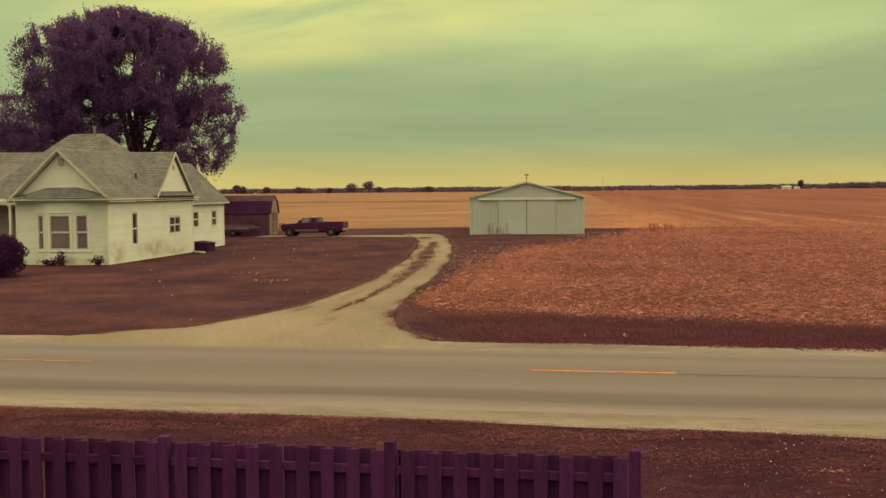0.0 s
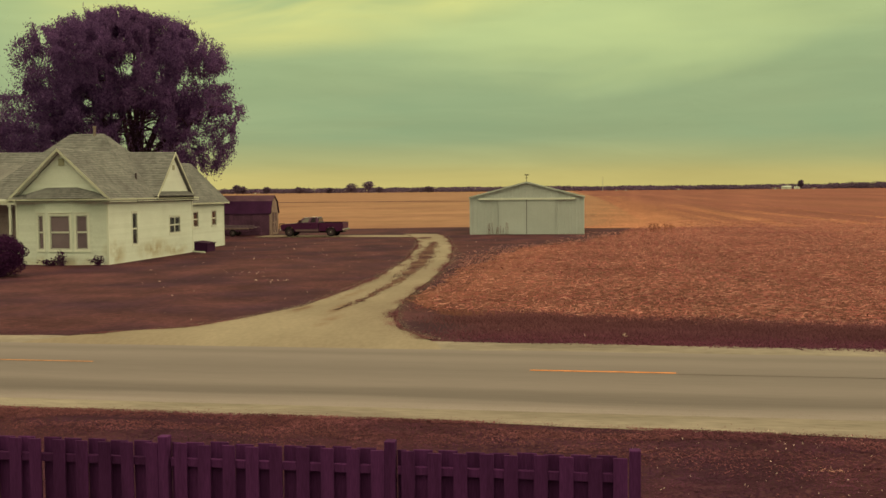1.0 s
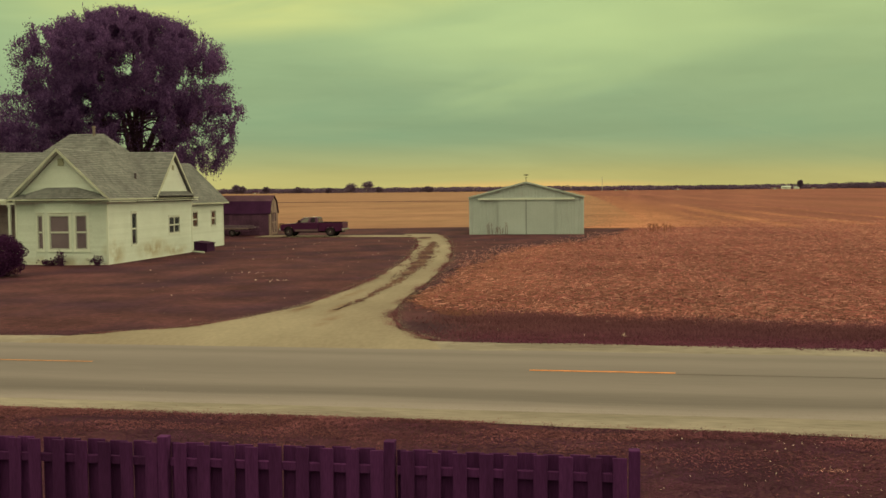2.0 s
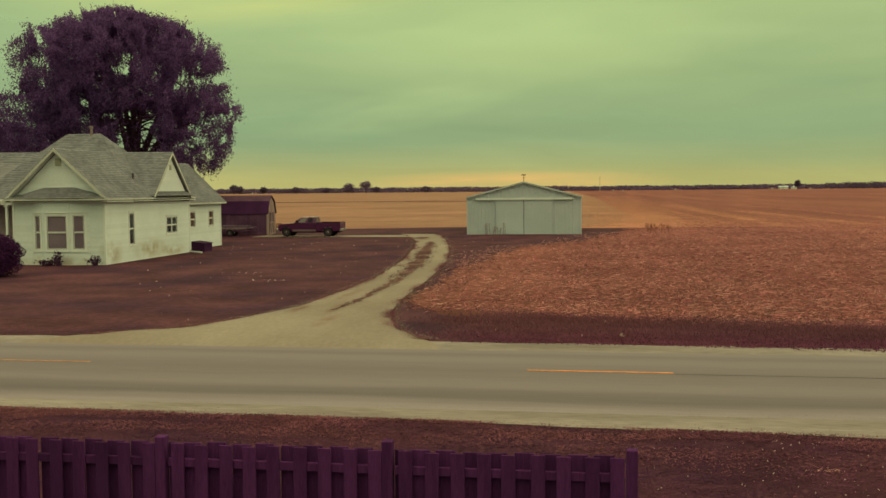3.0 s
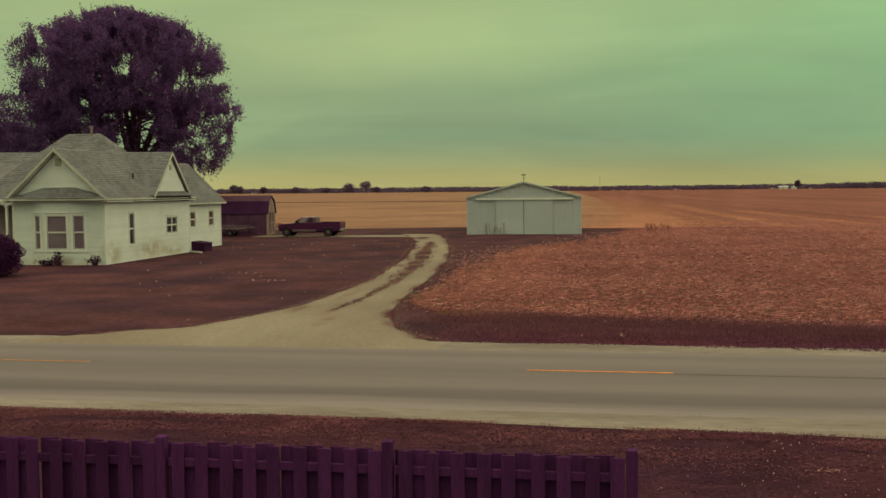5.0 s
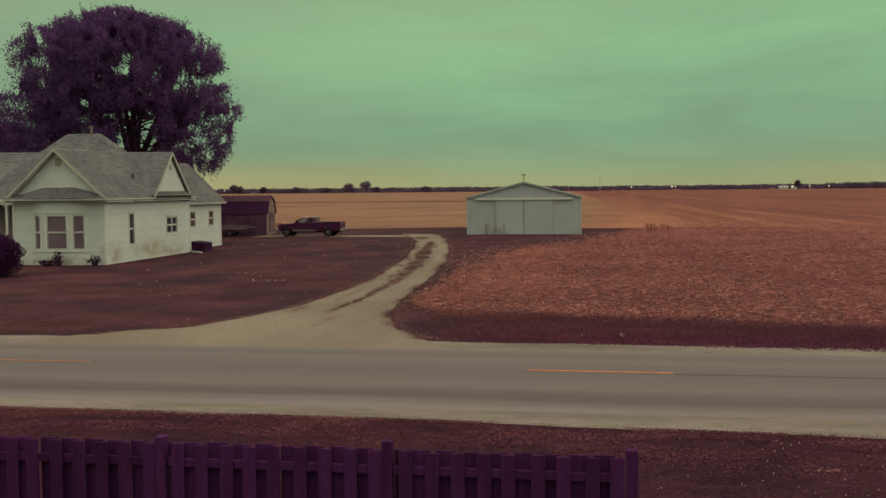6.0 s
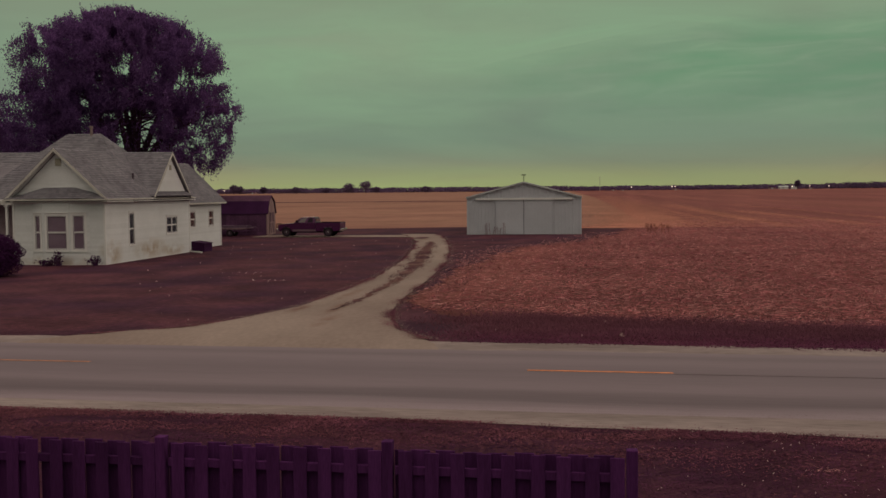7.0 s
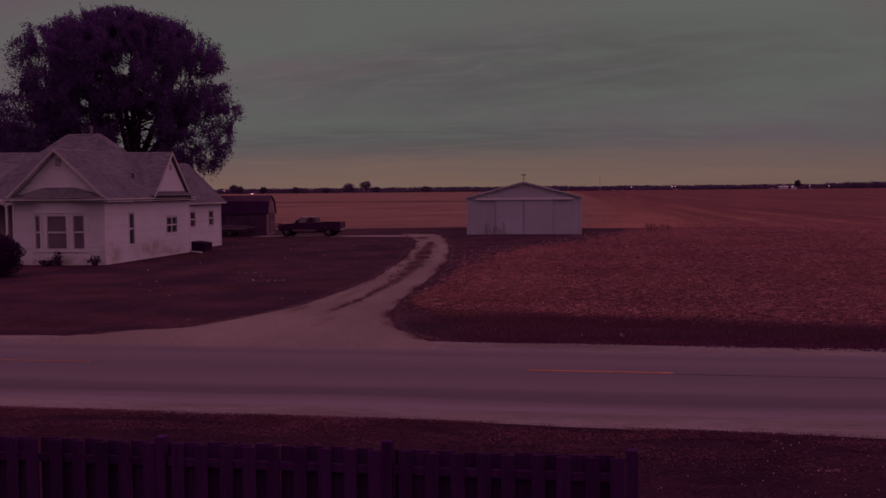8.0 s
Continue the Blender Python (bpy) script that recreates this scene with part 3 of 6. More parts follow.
    def tongues(x, y):
        west = smooth_interp(y, FIELD_Y, FIELD_L)
        depth = (x - west + 0.5) / np.interp(y, [29, 45, 70, 100], [3.0, 3.2, 3.6, 2.5])
        clump = np.array([noise.noise(Vector((a * 0.9, b * 0.22, 5.0))) + 0.5 * noise.noise(Vector((a * 2.6, b * 0.6, 1.0))) for a, b in zip(x, y)])
        return (depth > 0) & (clump + rng.normal(0, 0.12, len(x)) > depth * 0.75 - 0.22) & ~inside_drive(x, y)
    c = points(85000, -8, 6, 28.6, 100, tongues, 1.3)
    c[:, 2] = 0.03
    tagged(scatter("field_rim_grass", M_GRASS, c, 0.034, 0.02, 0.10, rng), "ragged tongues of brown grass running into the stubble", "grass", kind="stuff")
    # tufts creeping over the driveway's edges
    y = 25.2 + 59 * rng.random(90000) ** 1.3
    left = rng.random(len(y)) < 0.5
    edge = np.where(left, smooth_interp(y, DRIVE_Y, DRIVE_L), smooth_interp(y, DRIVE_Y, DRIVE_R))
    x = edge + np.where(left, 1, -1) * (np.abs(rng.normal(0, 0.2, len(y))) - 0.15)
    keep = np.array([noise.noise(Vector((a * 0.8, b * 0.35, 4.0))) > -0.2 + 0.5 * rng.random() for a, b in zip(x, y)])
    c = np.stack([x, y, np.full(len(y), 0.045)], 1)[keep]
    tagged(scatter("edge_grass", M_EDGE, c, 0.024, 0.006, 0.06, rng), "brown tufts along the driveway edges", "grass", kind="stuff")
    y = 25.2 + 59 * rng.random(16000) ** 1.3
    left = rng.random(len(y)) < 0.5
    edge = np.where(left, smooth_interp(y, DRIVE_Y, DRIVE_L), smooth_interp(y, DRIVE_Y, DRIVE_R))
    x = edge - np.where(left, 1, -1) * (np.abs(rng.normal(0, 0.22, len(y))) - 0.1)
    tagged(scatter("strewn_gravel", M_GRAVEL, np.stack([x, y, np.full(len(y), 0.035)], 1), 0.03, 0.008, 0.045, rng), "loose gravel strewn beside the driveway", "gravel", kind="stuff")
    def median(x, y):
        off = np.abs(x - np.interp(y, MEDIAN_Y, MEDIAN_X)) / (np.interp(y, MEDIAN_Y, MEDIAN_W) + 0.05)
        clump = np.array([noise.noise(Vector((p * 1.1, q * 0.6, 2.0))) for p, q in zip(x, y)])
        return off + 0.9 * clump + rng.normal(0, 0.25, len(x)) < 0.9
    c = points(52000, -14.5, -7.5, 31, 73, median)
    c[:, 2] = 0.055
    half = rng.random(len(c)) < 0.55
    tagged(scatter("median_grass", M_GRASS, c[half], 0.035, 0.02, 0.06, rng), "brown grass between the driveway ruts", "grass", kind="stuff")
    tagged(scatter("median_straw", M_EDGE, c[~half], 0.03, 0.01, 0.06, rng), "dry trodden grass between the driveway ruts", "grass", kind="stuff")


M_HUSK = material("pale_husks", (0.62, 0.325, 0.32), 0.85, 0.15, 0.3, 10, 0, island=0.4, thin=0.2)
M_CORNLEAF = material("dry_corn_leaves", (0.54, 0.26, 0.255), 0.85, 0.15, 0.3, 10, 0, island=0.6, thin=0.2)
M_PALESTRAW = material("pale_straw", (0.46, 0.190, 0.135), 0.9, 0.2, 0.1, 1, 0, island=0.35)


def build_straw():
    def field(x, y):
        west = smooth_interp(y, FIELD_Y, FIELD_L) - np.interp(y, [29, 55, 75], [1.2, 1.2, 0.0])
        rim = np.clip((x - west) / 5.5, 0, 1) ** 0.9
        inside = (y > field_front(x) - 0.1 + rng.normal(0, 0.45, len(y))) & (y < 84 + 62 * rng.random(len(y)) ** 0.8) & (x > west)
        return inside & ~inside_drive(x - 0.8, y) & ~inside_drive(x, y) & (x < 0.37 * y + 1) & (rng.random(len(x)) < 0.34 + 0.66 * rim)
    c = np.concatenate([points(330000, -8, 52, 27.0, 145, field, 1.9), points(60000, 4, 75, 100, 210, lambda x, y: (x < 0.37 * y) & (x > 3 + rng.exponential(1.0, len(x))), 2.2)])
    c[:, 0] += rng.normal(0, 0.7, len(c))
    c[:, 2] = 0.024
    tagged(scatter("corn_residue", M_STRAW, c, 0.022, 0.014, 0.19, rng), "loose corn straw lying over the field", "straw", kind="stuff")
    c = points(80000, -8, 52, 27.5, 145, field, 1.9)
    patch = np.array([noise.noise(Vector((x * 0.35, y * 0.12, 1.0))) for x, y in c[:, :2]])
    c = c[patch + rng.normal(0, 0.35, len(c)) > -0.1]
    c[:, 2] = 0.034
    tagged(scatter("pale_husks", M_HUSK, c, 0.017, 0.02, 0.20, rng), "pale dry corn husks and leaves on top of the stubble", "straw", kind="stuff")
    c = points(120000, -8, 44, 28.6, 120, field, 1.3)
    c[:, 2] = 0.03
    pale = rng.random(len(c)) < 0.45
    tagged(strands("dry_corn_leaves", M_CORNLEAF, c[pale], 0.24, 0.016, 0.06, rng), "curled pale corn leaves strewn over the stubble", "straw", kind="stuff")
    tagged(strands("broken_stalks", M_STRAW, c[~pale], 0.30, 0.018, 0.045, rng), "broken reddish corn stalks lying in the stubble", "straw", kind="stuff")
    # leaves blown from the field's west edge onto the lawn beside it
    y = 33 + 55 * rng.random(1500)
    x = smooth_interp(y, FIELD_Y, FIELD_L) + 0.6 - rng.exponential(1.5, len(y))
    keep = ~inside_drive(x, y) & ~inside_drive(x - 0.3, y) & (x > smooth_interp(y, FIELD_Y, FIELD_L) - 2.2)
    tagged(strands("blown_leaves", M_CORNLEAF, np.stack([x, y, np.full(len(y), 0.06)], 1)[keep], 0.22, 0.016, 0.05, rng), "pale corn leaves blown onto the grass beside the field", "straw", kind="stuff")
    # pale straw windrows left by the harvester, and straw blown over the seam of the two fields
    rows = []
    for x0, y0, x1, y1, w, n in ((0.6, 330, 8.3, 108.4, 0.9, 9000), (13.2, 230, 17.1, 100, 0.7, 9000), (13.9, 180, 16.4, 118, 0.5, 4000), (20.5, 170, 25.5, 105, 0.7, 5000), (4.0, 300, 12.5, 108, 0.5, 5000), (27, 230, 33, 118, 0.6, 4000)):
        u = rng.random(n) ** 1.6
        y = y1 + (y0 - y1) * u
        rows.append(np.stack([x1 + (x0 - x1) * (y - y1) / (y0 - y1) + rng.normal(0, w, n) * (y / 110), y, np.full(n, 0.03)], 1))
    tagged(scatter("straw_windrow", M_PALESTRAW, np.concatenate(rows), 0.12, 0.008, 0.35, rng), "pale straw lines left by the harvester", "straw", kind="stuff")
    y = 98 + 420 * rng.random(60000) ** 2.2
    x = np.interp(y, [98, 104, 188, 415, 600], [-3.0, 3.9, 1.9, -4.8, -13.6]) + rng.normal(0, 1, len(y)) * 2.6 * (y / 110)
    tagged(scatter("blown_straw", M_PALESTRAW, np.stack([x, y, np.full(len(y), 0.028)], 1), 0.16, 0.006, 0.5, rng), "pale straw blown over the seam of the fields", "straw", kind="stuff")
    y = 100 + 380 * rng.random(50000) ** 2.0
    x = np.interp(y, [98, 104, 188, 415, 600], [-3.0, 3.9, 1.9, -4.8, -13.6]) + rng.exponential(1, len(y)) * 5.5 * (y / 110)
    tagged(scatter("thin_straw", M_PALESTRAW, np.stack([x, y, np.full(len(y), 0.028)], 1), 0.14, 0.006, 0.45, rng), "thin pale straw over the red stubble field", "straw", kind="stuff")
    # standing stubble in rows along the field
    c = points(14000, -8, 40, 29.6, 103, field, 1.4)
    c[:, 0] = np.round(c[:, 0] / 0.76) * 0.76 + rng.normal(0, 0.13, len(c))
    c[:, 2] = 0.02
    tagged(scatter("corn_stubble", M_STRAW, c, 0.035, 0.08, 0.14, rng), "cut corn stalks standing in rows", "stubble", kind="stuff")


# ------------------------------------------------------------------ house
XS, YF, XL = -26.57, 50.14, -31.88        # side wall, front wall, left edge of the front wing
XR = -27.6                                # side wall of the rear extension
EAVE = 3.55


def wall_cells(bm, u0, u1, z0, z1, holes, put):
    """Fills a rectangle (u, z) with boxes round its openings."""
    us = sorted({u0, u1, *(h[0] for h in holes), *(h[1] for h in holes)})
    zs = sorted({z0, z1, *(h[2] for h in holes), *(h[3] for h in holes)})
    for a, b in zip(us, us[1:]):
        for c, d in zip(zs, zs[1:]):
            m, n = (a + b) / 2, (c + d) / 2
            if not any(h[0] < m < h[1] and h[2] < n < h[3] for h in holes):
                put(bm, a, b, c, d)


def siding_wall(house, name, origin, turn, length, z0, z1, holes, course=0.128, thick=0.16, paint=None):
    """A wall along local +x from origin, its outside towards local -y, with clapboards and openings."""
    wall = part(name, bmesh.new(), paint or M_SIDING, house)
    bm = bmesh.new()
    wall_cells(bm, 0, length, z0, z1, holes, lambda b, a, c, d, e: box(b, a, c, 0.0, thick, d, e))
    bm.to_mesh(wall.data)
    bm.free()
    wall.matrix_basis = pose(*origin, 0, 0, turn)
    n = max(1, round((z1 - z0) / course))
    h = (z1 - z0) / n
    meshes = {}
    for i in range(n):
        a, b = z0 + i * h, z0 + (i + 1) * h
        cuts = [(0.0, length)]
        for g in holes:
            if g[2] < b - 0.02 and g[3] > a + 0.02:
                cuts = [s for u, v in cuts for s in ((u, min(v, g[0])), (max(u, g[1]), v)) if s[1] - s[0] > 0.02]
        for u, v in cuts:
            key = round(v - u, 3)
            if key not in meshes:
                w = v - u
                me = bpy.data.meshes.new("clapboard")
                me.from_pydata([(0, -0.046, 0), (w, -0.046, 0), (w, -0.008, h * 1.02), (0, -0.008, h * 1.02), (0, 0.0, 0), (w, 0.0, 0), (w, 0.0, h * 1.02), (0, 0.0, h * 1.02)], [],
                               [(0, 1, 2, 3), (0, 4, 5, 1), (0, 3, 7, 4), (1, 5, 6, 2), (3, 2, 6, 7)])
                me.materials.append(paint or M_SIDING)
                meshes[key] = me
            board = new("clapboard", meshes[key])
            board.parent = wall
            board.location = (u, 0, a)
    return wall


def window(house, origin, turn, w, h, panes=(1, 2), blind=False, trim=0.075):
    """A sash window at the lower left of its opening; outside is local -y."""
    ob = empty("window", *origin, turn)
    ob.parent = house
    bm = bmesh.new()
    for x0, x1, z0, z1 in ((-trim, 0, -trim, h + trim), (w, w + trim, -trim, h + trim), (0, w, h, h + trim * 1.2), (0, w, -trim, 0)):
        box(bm, x0, x1, -0.055, 0.02, z0, z1)
    part("frame", bm, M_TRIM, ob)
    part("drip_cap", boxed(-trim - 0.02, w + trim + 0.02, -0.10, -0.03, h + trim * 1.2, h + trim * 1.2 + 0.03, 0.005), M_TRIM, ob)
    part("sill", boxed(-trim - 0.02, w + trim + 0.02, -0.085, -0.03, -trim - 0.025, -trim, 0.006), M_TRIM, ob)
    bm = bmesh.new()
    e = 0.026
    for x0, x1, z0, z1 in ((0, e, 0, h), (w - e, w, 0, h), (e, w - e, h - e, h), (e, w - e, 0, e)):
        box(bm, x0, x1, -0.05, -0.046, z0, z1)
    part("storm_frame", bm, M_STORM, ob, "thin dull grey storm frame")
    nx, nz = panes
    s = 0.045
    bm = bmesh.new()
    for i in range(nx):
        for j in range(nz):
            x0, x1, z0, z1 = w * i / nx, w * (i + 1) / nx, h * j / nz, h * (j + 1) / nz
            y = -0.045 if j == nz - 1 else -0.03
            for a, b, c, d in ((x0, x0 + s, z0, z1), (x1 - s, x1, z0, z1), (x0 + s, x1 - s, z0, z0 + s), (x0 + s, x1 - s, z1 - s, z1)):
                box(bm, a, b, y, y + 0.03, c, d)
    part("sash", bm, M_TRIM, ob)
    for i in range(nx):
        for j in range(nz):
            y = -0.032 if j == nz - 1 else -0.017
            pane = part("pane", boxed(w * i / nx + s, w * (i + 1) / nx - s, y, y + 0.004, h * j / nz + s, h * (j + 1) / nz - s), M_GLASS, ob, "dark reflecting glass")
            pane.visible_shadow = False
    if blind:
        part("shade", boxed(0.003, w - 0.003, 0.008, 0.014, 0.003, h - 0.003), M_BLIND, ob, "drawn greyish window shade")
    else:
        # added dark sheet behind the glass stands for the unlit room
        part("curtain", boxed(0.02, w - 0.02, 0.06, 0.07, 0.02, h - 0.02), M_DIMROOM, ob, "dark sheet standing for the dim room")
    return ob


def slope(house, pts, name="roof", label="", thick=0.12, mat=None):
    """A roof plane with thickness: pts are its corners on the upper face."""
    bm = bmesh.new()
    n = (Vector(pts[1]) - Vector(pts[0])).cross(Vector(pts[2]) - Vector(pts[0])).normalized()
    if n.z < 0:
        n = -n
    prism(bm, pts, -n * thick)
    return part(name, bm, mat or M_ROOF, house, label)


def courses(roof, a, b, c, d, step=0.155):
    """Shingle courses on a roof plane: a-b its lower edge, d-c its upper one; joined thin lapped strips."""
    a, b, c, d = (Vector(p) for p in (a, b, c, d))
    n = (b - a).cross(d - a).normalized()
    if n.z < 0:
        n = -n
    k = max(2, round(((d + c) / 2 - (a + b) / 2).length / step))
    verts, faces = [], []
    for i in range(k):
        u0, u1 = i / k, min(1.0, (i + 1.15) / k)
        l0, r0 = a.lerp(d, u0), b.lerp(c, u0)
        l1, r1 = a.lerp(d, u1), b.lerp(c, u1)
        m = max(1, int((r0 - l0).length / 0.22))
        off = (i * 0.37) % 1.0
        cuts = sorted({0.0, 1.0, *((j + off) / m for j in range(m) if 0.02 < (j + off) / m < 0.98)})
        for p, q in zip(cuts, cuts[1:]):
            gap = 0.004 / max(0.3, (r0 - l0).length)
            p, q = p + gap, q - gap
            lift = 0.028 + 0.012 * rng.random()
            base = len(verts)
            for s, up in ((l0.lerp(r0, p), lift), (l0.lerp(r0, q), lift), (l1.lerp(r1, q), 0.006), (l1.lerp(r1, p), 0.006), (l0.lerp(r0, p), 0.0), (l0.lerp(r0, q), 0.0)):
                verts.append(tuple(s + n * up))
            faces += [(base, base + 1, base + 2, base + 3), (base + 4, base + 5, base + 1, base)]
    ob = sheet("shingle_layer", verts, faces, M_SHINGLE, roof)
    return tagged(ob, kind="stuff")


M_SHINGLE = material("shingle_tabs", (0.169, 0.164, 0.184), 0.9, 0.12, 1.2, 14, 0.3, 0.008, second=(0.148, 0.141, 0.162), island=0.17)


# the porch roof's shade is put into this darker brown board colour
M_PORCHSHADE = material("shaded_brown_boards", (0.34, 0.25, 0.28), 0.85, 0.15, 1, 12, 0.2, 0.004, piece=0.1)


def build_house():
    house = tagged(empty("farmhouse", -31.0, 56.0, 0.0), "white clapboard farmhouse with grey shingled cross gables", "house")
    def at(x, y, z):
        return (x + 31.0, y - 56.0, z)

    # side wall, facing +x: local x runs along +y
    side_holes = [(2.72, 3.30, 0.95, 2.70), (7.57, 9.05, 1.38, 2.34)]
    siding_wall(house, "side_wall", at(XS, YF, 0), 90, 10.96, 0.0, EAVE, side_holes)
    siding_wall(house, "side_wall_return", at(XS, YF + 10.96, 0), 180, XS - XR, 0.0, EAVE, [])
    window(house, at(XS, YF + 2.72, 0.95), 90, 0.58, 1.75)
    window(house, at(XS, YF + 7.57, 1.38), 90, 1.48, 0.96, (2, 2))
    # rear extension
    siding_wall(house, "rear_wall", at(XR, YF + 11.14, 0), 90, 7.7, 0.0, 3.15, [(2.31, 3.15, 1.52, 2.52), (5.52, 6.30, 1.52, 2.52)])
    window(house, at(XR, YF + 13.45, 1.52), 90, 0.84, 1.0, trim=0.06)
    window(house, at(XR, YF + 16.66, 1.52), 90, 0.78, 1.0, trim=0.06)
    siding_wall(house, "back_wall", at(XR, YF + 18.84, 0), 180, 3.6, 0.0, 3.15, [])
    siding_wall(house, "rear_wall", at(XR - 3.6, YF + 18.84, 0), -90, 8.8, 0.0, 3.15, [])
    siding_wall(house, "back_wall", at(XR - 3.62, 60.15, 0), 180, 45.0 + XR - 3.62, 0.0, EAVE, [])
    siding_wall(house, "end_wall", at(-45.0, 60.15, 0), -90, 60.15 - YF - 6.0, 0.0, EAVE, [])
    # front wing: flat wall pieces with a shallow canted bay between them
    b0, b1, c0, c1, out = -30.77, -27.45, -29.95, -28.40, 0.28
    siding_wall(house, "front_wall", at(XL, YF, 0), 0, b0 - XL, 0.0, EAVE, [])
    siding_wall(house, "front_wall", at(b1, YF, 0), 0, XS - b1, 0.0, EAVE, [])
    ang = math.degrees(math.atan2(out, c0 - b0))
    w = math.hypot(out, c0 - b0)
    siding_wall(house, "bay_wall", at(b0, YF, 0), -ang, w, 0.0, EAVE, [(0.26, 0.63, 0.86, 2.66)])
    window(house, at(b0 + 0.26 * math.cos(radians(ang)), YF - 0.26 * math.sin(radians(ang)), 0.86), -ang, 0.37, 1.80, blind=True, trim=0.12)
    siding_wall(house, "bay_wall", at(c0, YF - out, 0), 0, c1 - c0, 0.0, EAVE, [(0.22, 1.34, 0.86, 2.66)])
    window(house, at(c0 + 0.22, YF - out, 0.86), 0, 1.12, 1.80, blind=True, trim=0.12)
    ang2 = math.degrees(math.atan2(out, b1 - c1))
    w2 = math.hypot(out, b1 - c1)
    siding_wall(house, "bay_wall", at(c1, YF - out, 0), ang2, w2, 0.0, EAVE, [(0.15, 0.72, 0.86, 2.66)])
    window(house, at(c1 + 0.15 * math.cos(radians(ang2)), YF - out + 0.15 * math.sin(radians(ang2)), 0.86), ang2, 0.57, 1.80, blind=True, trim=0.12)
    # corner boards
    for x, y, hh in ((XS - 0.06, YF - 0.045, EAVE), (XL - 0.04, YF - 0.045, EAVE), (XS - 0.055, YF + 10.90, EAVE), (XR - 0.055, YF + 18.78, 3.15)):
        part("corner_board", boxed(x + 31, x + 31.11, y - 56, y - 55.89, 0.0, hh, 0.006), M_TRIM, house)
    # left wing behind a porch
    siding_wall(house, "porch_wall", at(-45.0, YF + 6.0, 0), 0, 45.0 + XL, 0.0, EAVE, [(9.6, 10.55, 0.3, 2.35)], paint=M_PORCHSHADE)
    part("porch_door", boxed(-35.4 + 31, -34.45 + 31, YF + 6.05 - 56, YF + 6.10 - 56, 0.3, 2.35, 0.01), M_BLIND, house, "dim porch door")
    siding_wall(house, "wing_wall", at(XL, YF + 6.0, 0), -90, 6.0, 0.0, EAVE, [])
    part("porch_floor", boxed(-45 + 31, XL + 31 - 0.01, YF + 3.2 - 56, YF + 6 - 56, 0.02, 0.3, 0.01), M_BARN, house)
    for x in (-34.42, -37.4, -40.4):
        bm = boxed(x + 31 - 0.07, x + 31 + 0.07, YF + 3.3 - 56, YF + 3.44 - 56, 0.3, EAVE - 0.35, 0.012)
        box(bm, x + 31 - 0.11, x + 31 + 0.11, YF + 3.26 - 56, YF + 3.48 - 56, EAVE - 0.47, EAVE - 0.35, 0.01)
        part("porch_post", bm, M_TRIM, house)
    part("porch_beam", boxed(-45 + 31, XL + 31 - 0.02, YF + 3.26 - 56, YF + 3.48 - 56, EAVE - 0.35, EAVE - 0.02, 0.01), M_TRIM, house)
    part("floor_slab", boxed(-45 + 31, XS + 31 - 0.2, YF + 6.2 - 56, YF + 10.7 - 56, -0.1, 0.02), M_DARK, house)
    # added dark blocks fill the rooms and stand for their dim depth
    part("room_partition", boxed(XL + 31 + 0.3, XS + 31 - 1.6, YF + 1.6 - 56, YF + 10.7 - 56, 0.03, 3.1), M_DARK, house, "dark block added to keep the rooms dim")
    part("room_partition", boxed(XR + 31 - 3.2, XR + 31 - 0.9, YF + 11.3 - 56, YF + 18.4 - 56, 0.03, 3.0), M_DARK, house, "dark block added to keep the rooms dim")
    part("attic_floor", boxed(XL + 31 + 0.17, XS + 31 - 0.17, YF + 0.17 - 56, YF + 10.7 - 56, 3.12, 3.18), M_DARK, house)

    # roofs
    over = 0.4
    rx, rz = -29.17, 6.26                      # front wing ridge
    ey = YF - over
    ce, yr, yg = XS + over, 57.65, 6.28
    zl = EAVE - 0.02
    faces = []
    faces.append(((ce, ey, zl), (ce, 61.3, zl), (rx, 61.3, rz), (rx, ey, rz)))
    faces.append(((XL - over + 0.1, ey, zl), (XL - over + 0.1, 57.0, zl), (rx, 57.0, rz), (rx, ey, rz)))
    # cross gable, its ridge along x
    hg = 2.62
    faces.append(((-46.0, yr - hg - 0.6, zl), (ce + 0.15, yr - hg, zl + 0.1), (ce + 0.15, yr, yg), (-46.0, yr, yg + 0.25)))
    faces.append(((-46.0, yr + hg, zl), (ce + 0.15, yr + hg, zl + 0.1), (ce + 0.15, yr, yg), (-46.0, yr, yg + 0.25)))
    for f in faces:
        f = [at(*p) for p in f]
        r = slope(house, f, label="grey asphalt shingles")
        courses(r, *f)
    # main hip in the middle
    h0, h1, hz, hw = -32.83, -30.65, 7.47, 4.2
    low = hz - hw * 0.97
    cs = [(h0 - hw, yr - hw, low), (h1 + hw, yr - hw, low), (h1 + hw, yr + hw, low), (h0 - hw, yr + hw, low)]
    tops = [(h0, yr, hz), (h1, yr, hz)]
    for q in ((cs[0], cs[1], tops[1], tops[0]), (cs[1], cs[2], tops[1], tops[1]), (cs[2], cs[3], tops[0], tops[1]), (cs[3], cs[0], tops[0], tops[0])):
        q = [at(*p) for p in q]
        pts = q if q[2] != q[3] else q[:3]
        r = slope(house, pts, "hip_roof", "grey asphalt shingles")
        courses(r, *q)
    # rear extension roof
    ex, ez, e0, e1, re = -29.4, 5.86, 60.0, 69.2, XR + 0.38
    for q in (((re, e0, 3.12), (re, e1, 3.12), (ex, e1 - 1.6, ez), (ex, e0, ez)), ((2 * ex - re, e0, 3.12), (2 * ex - re, e1, 3.12), (ex, e1 - 1.6, ez), (ex, e0, ez)), ((re, e1, 3.12), (2 * ex - re, e1, 3.12), (ex, e1 - 1.6, ez), (ex, e1 - 1.6, ez))):
        q = [at(*p) for p in q]
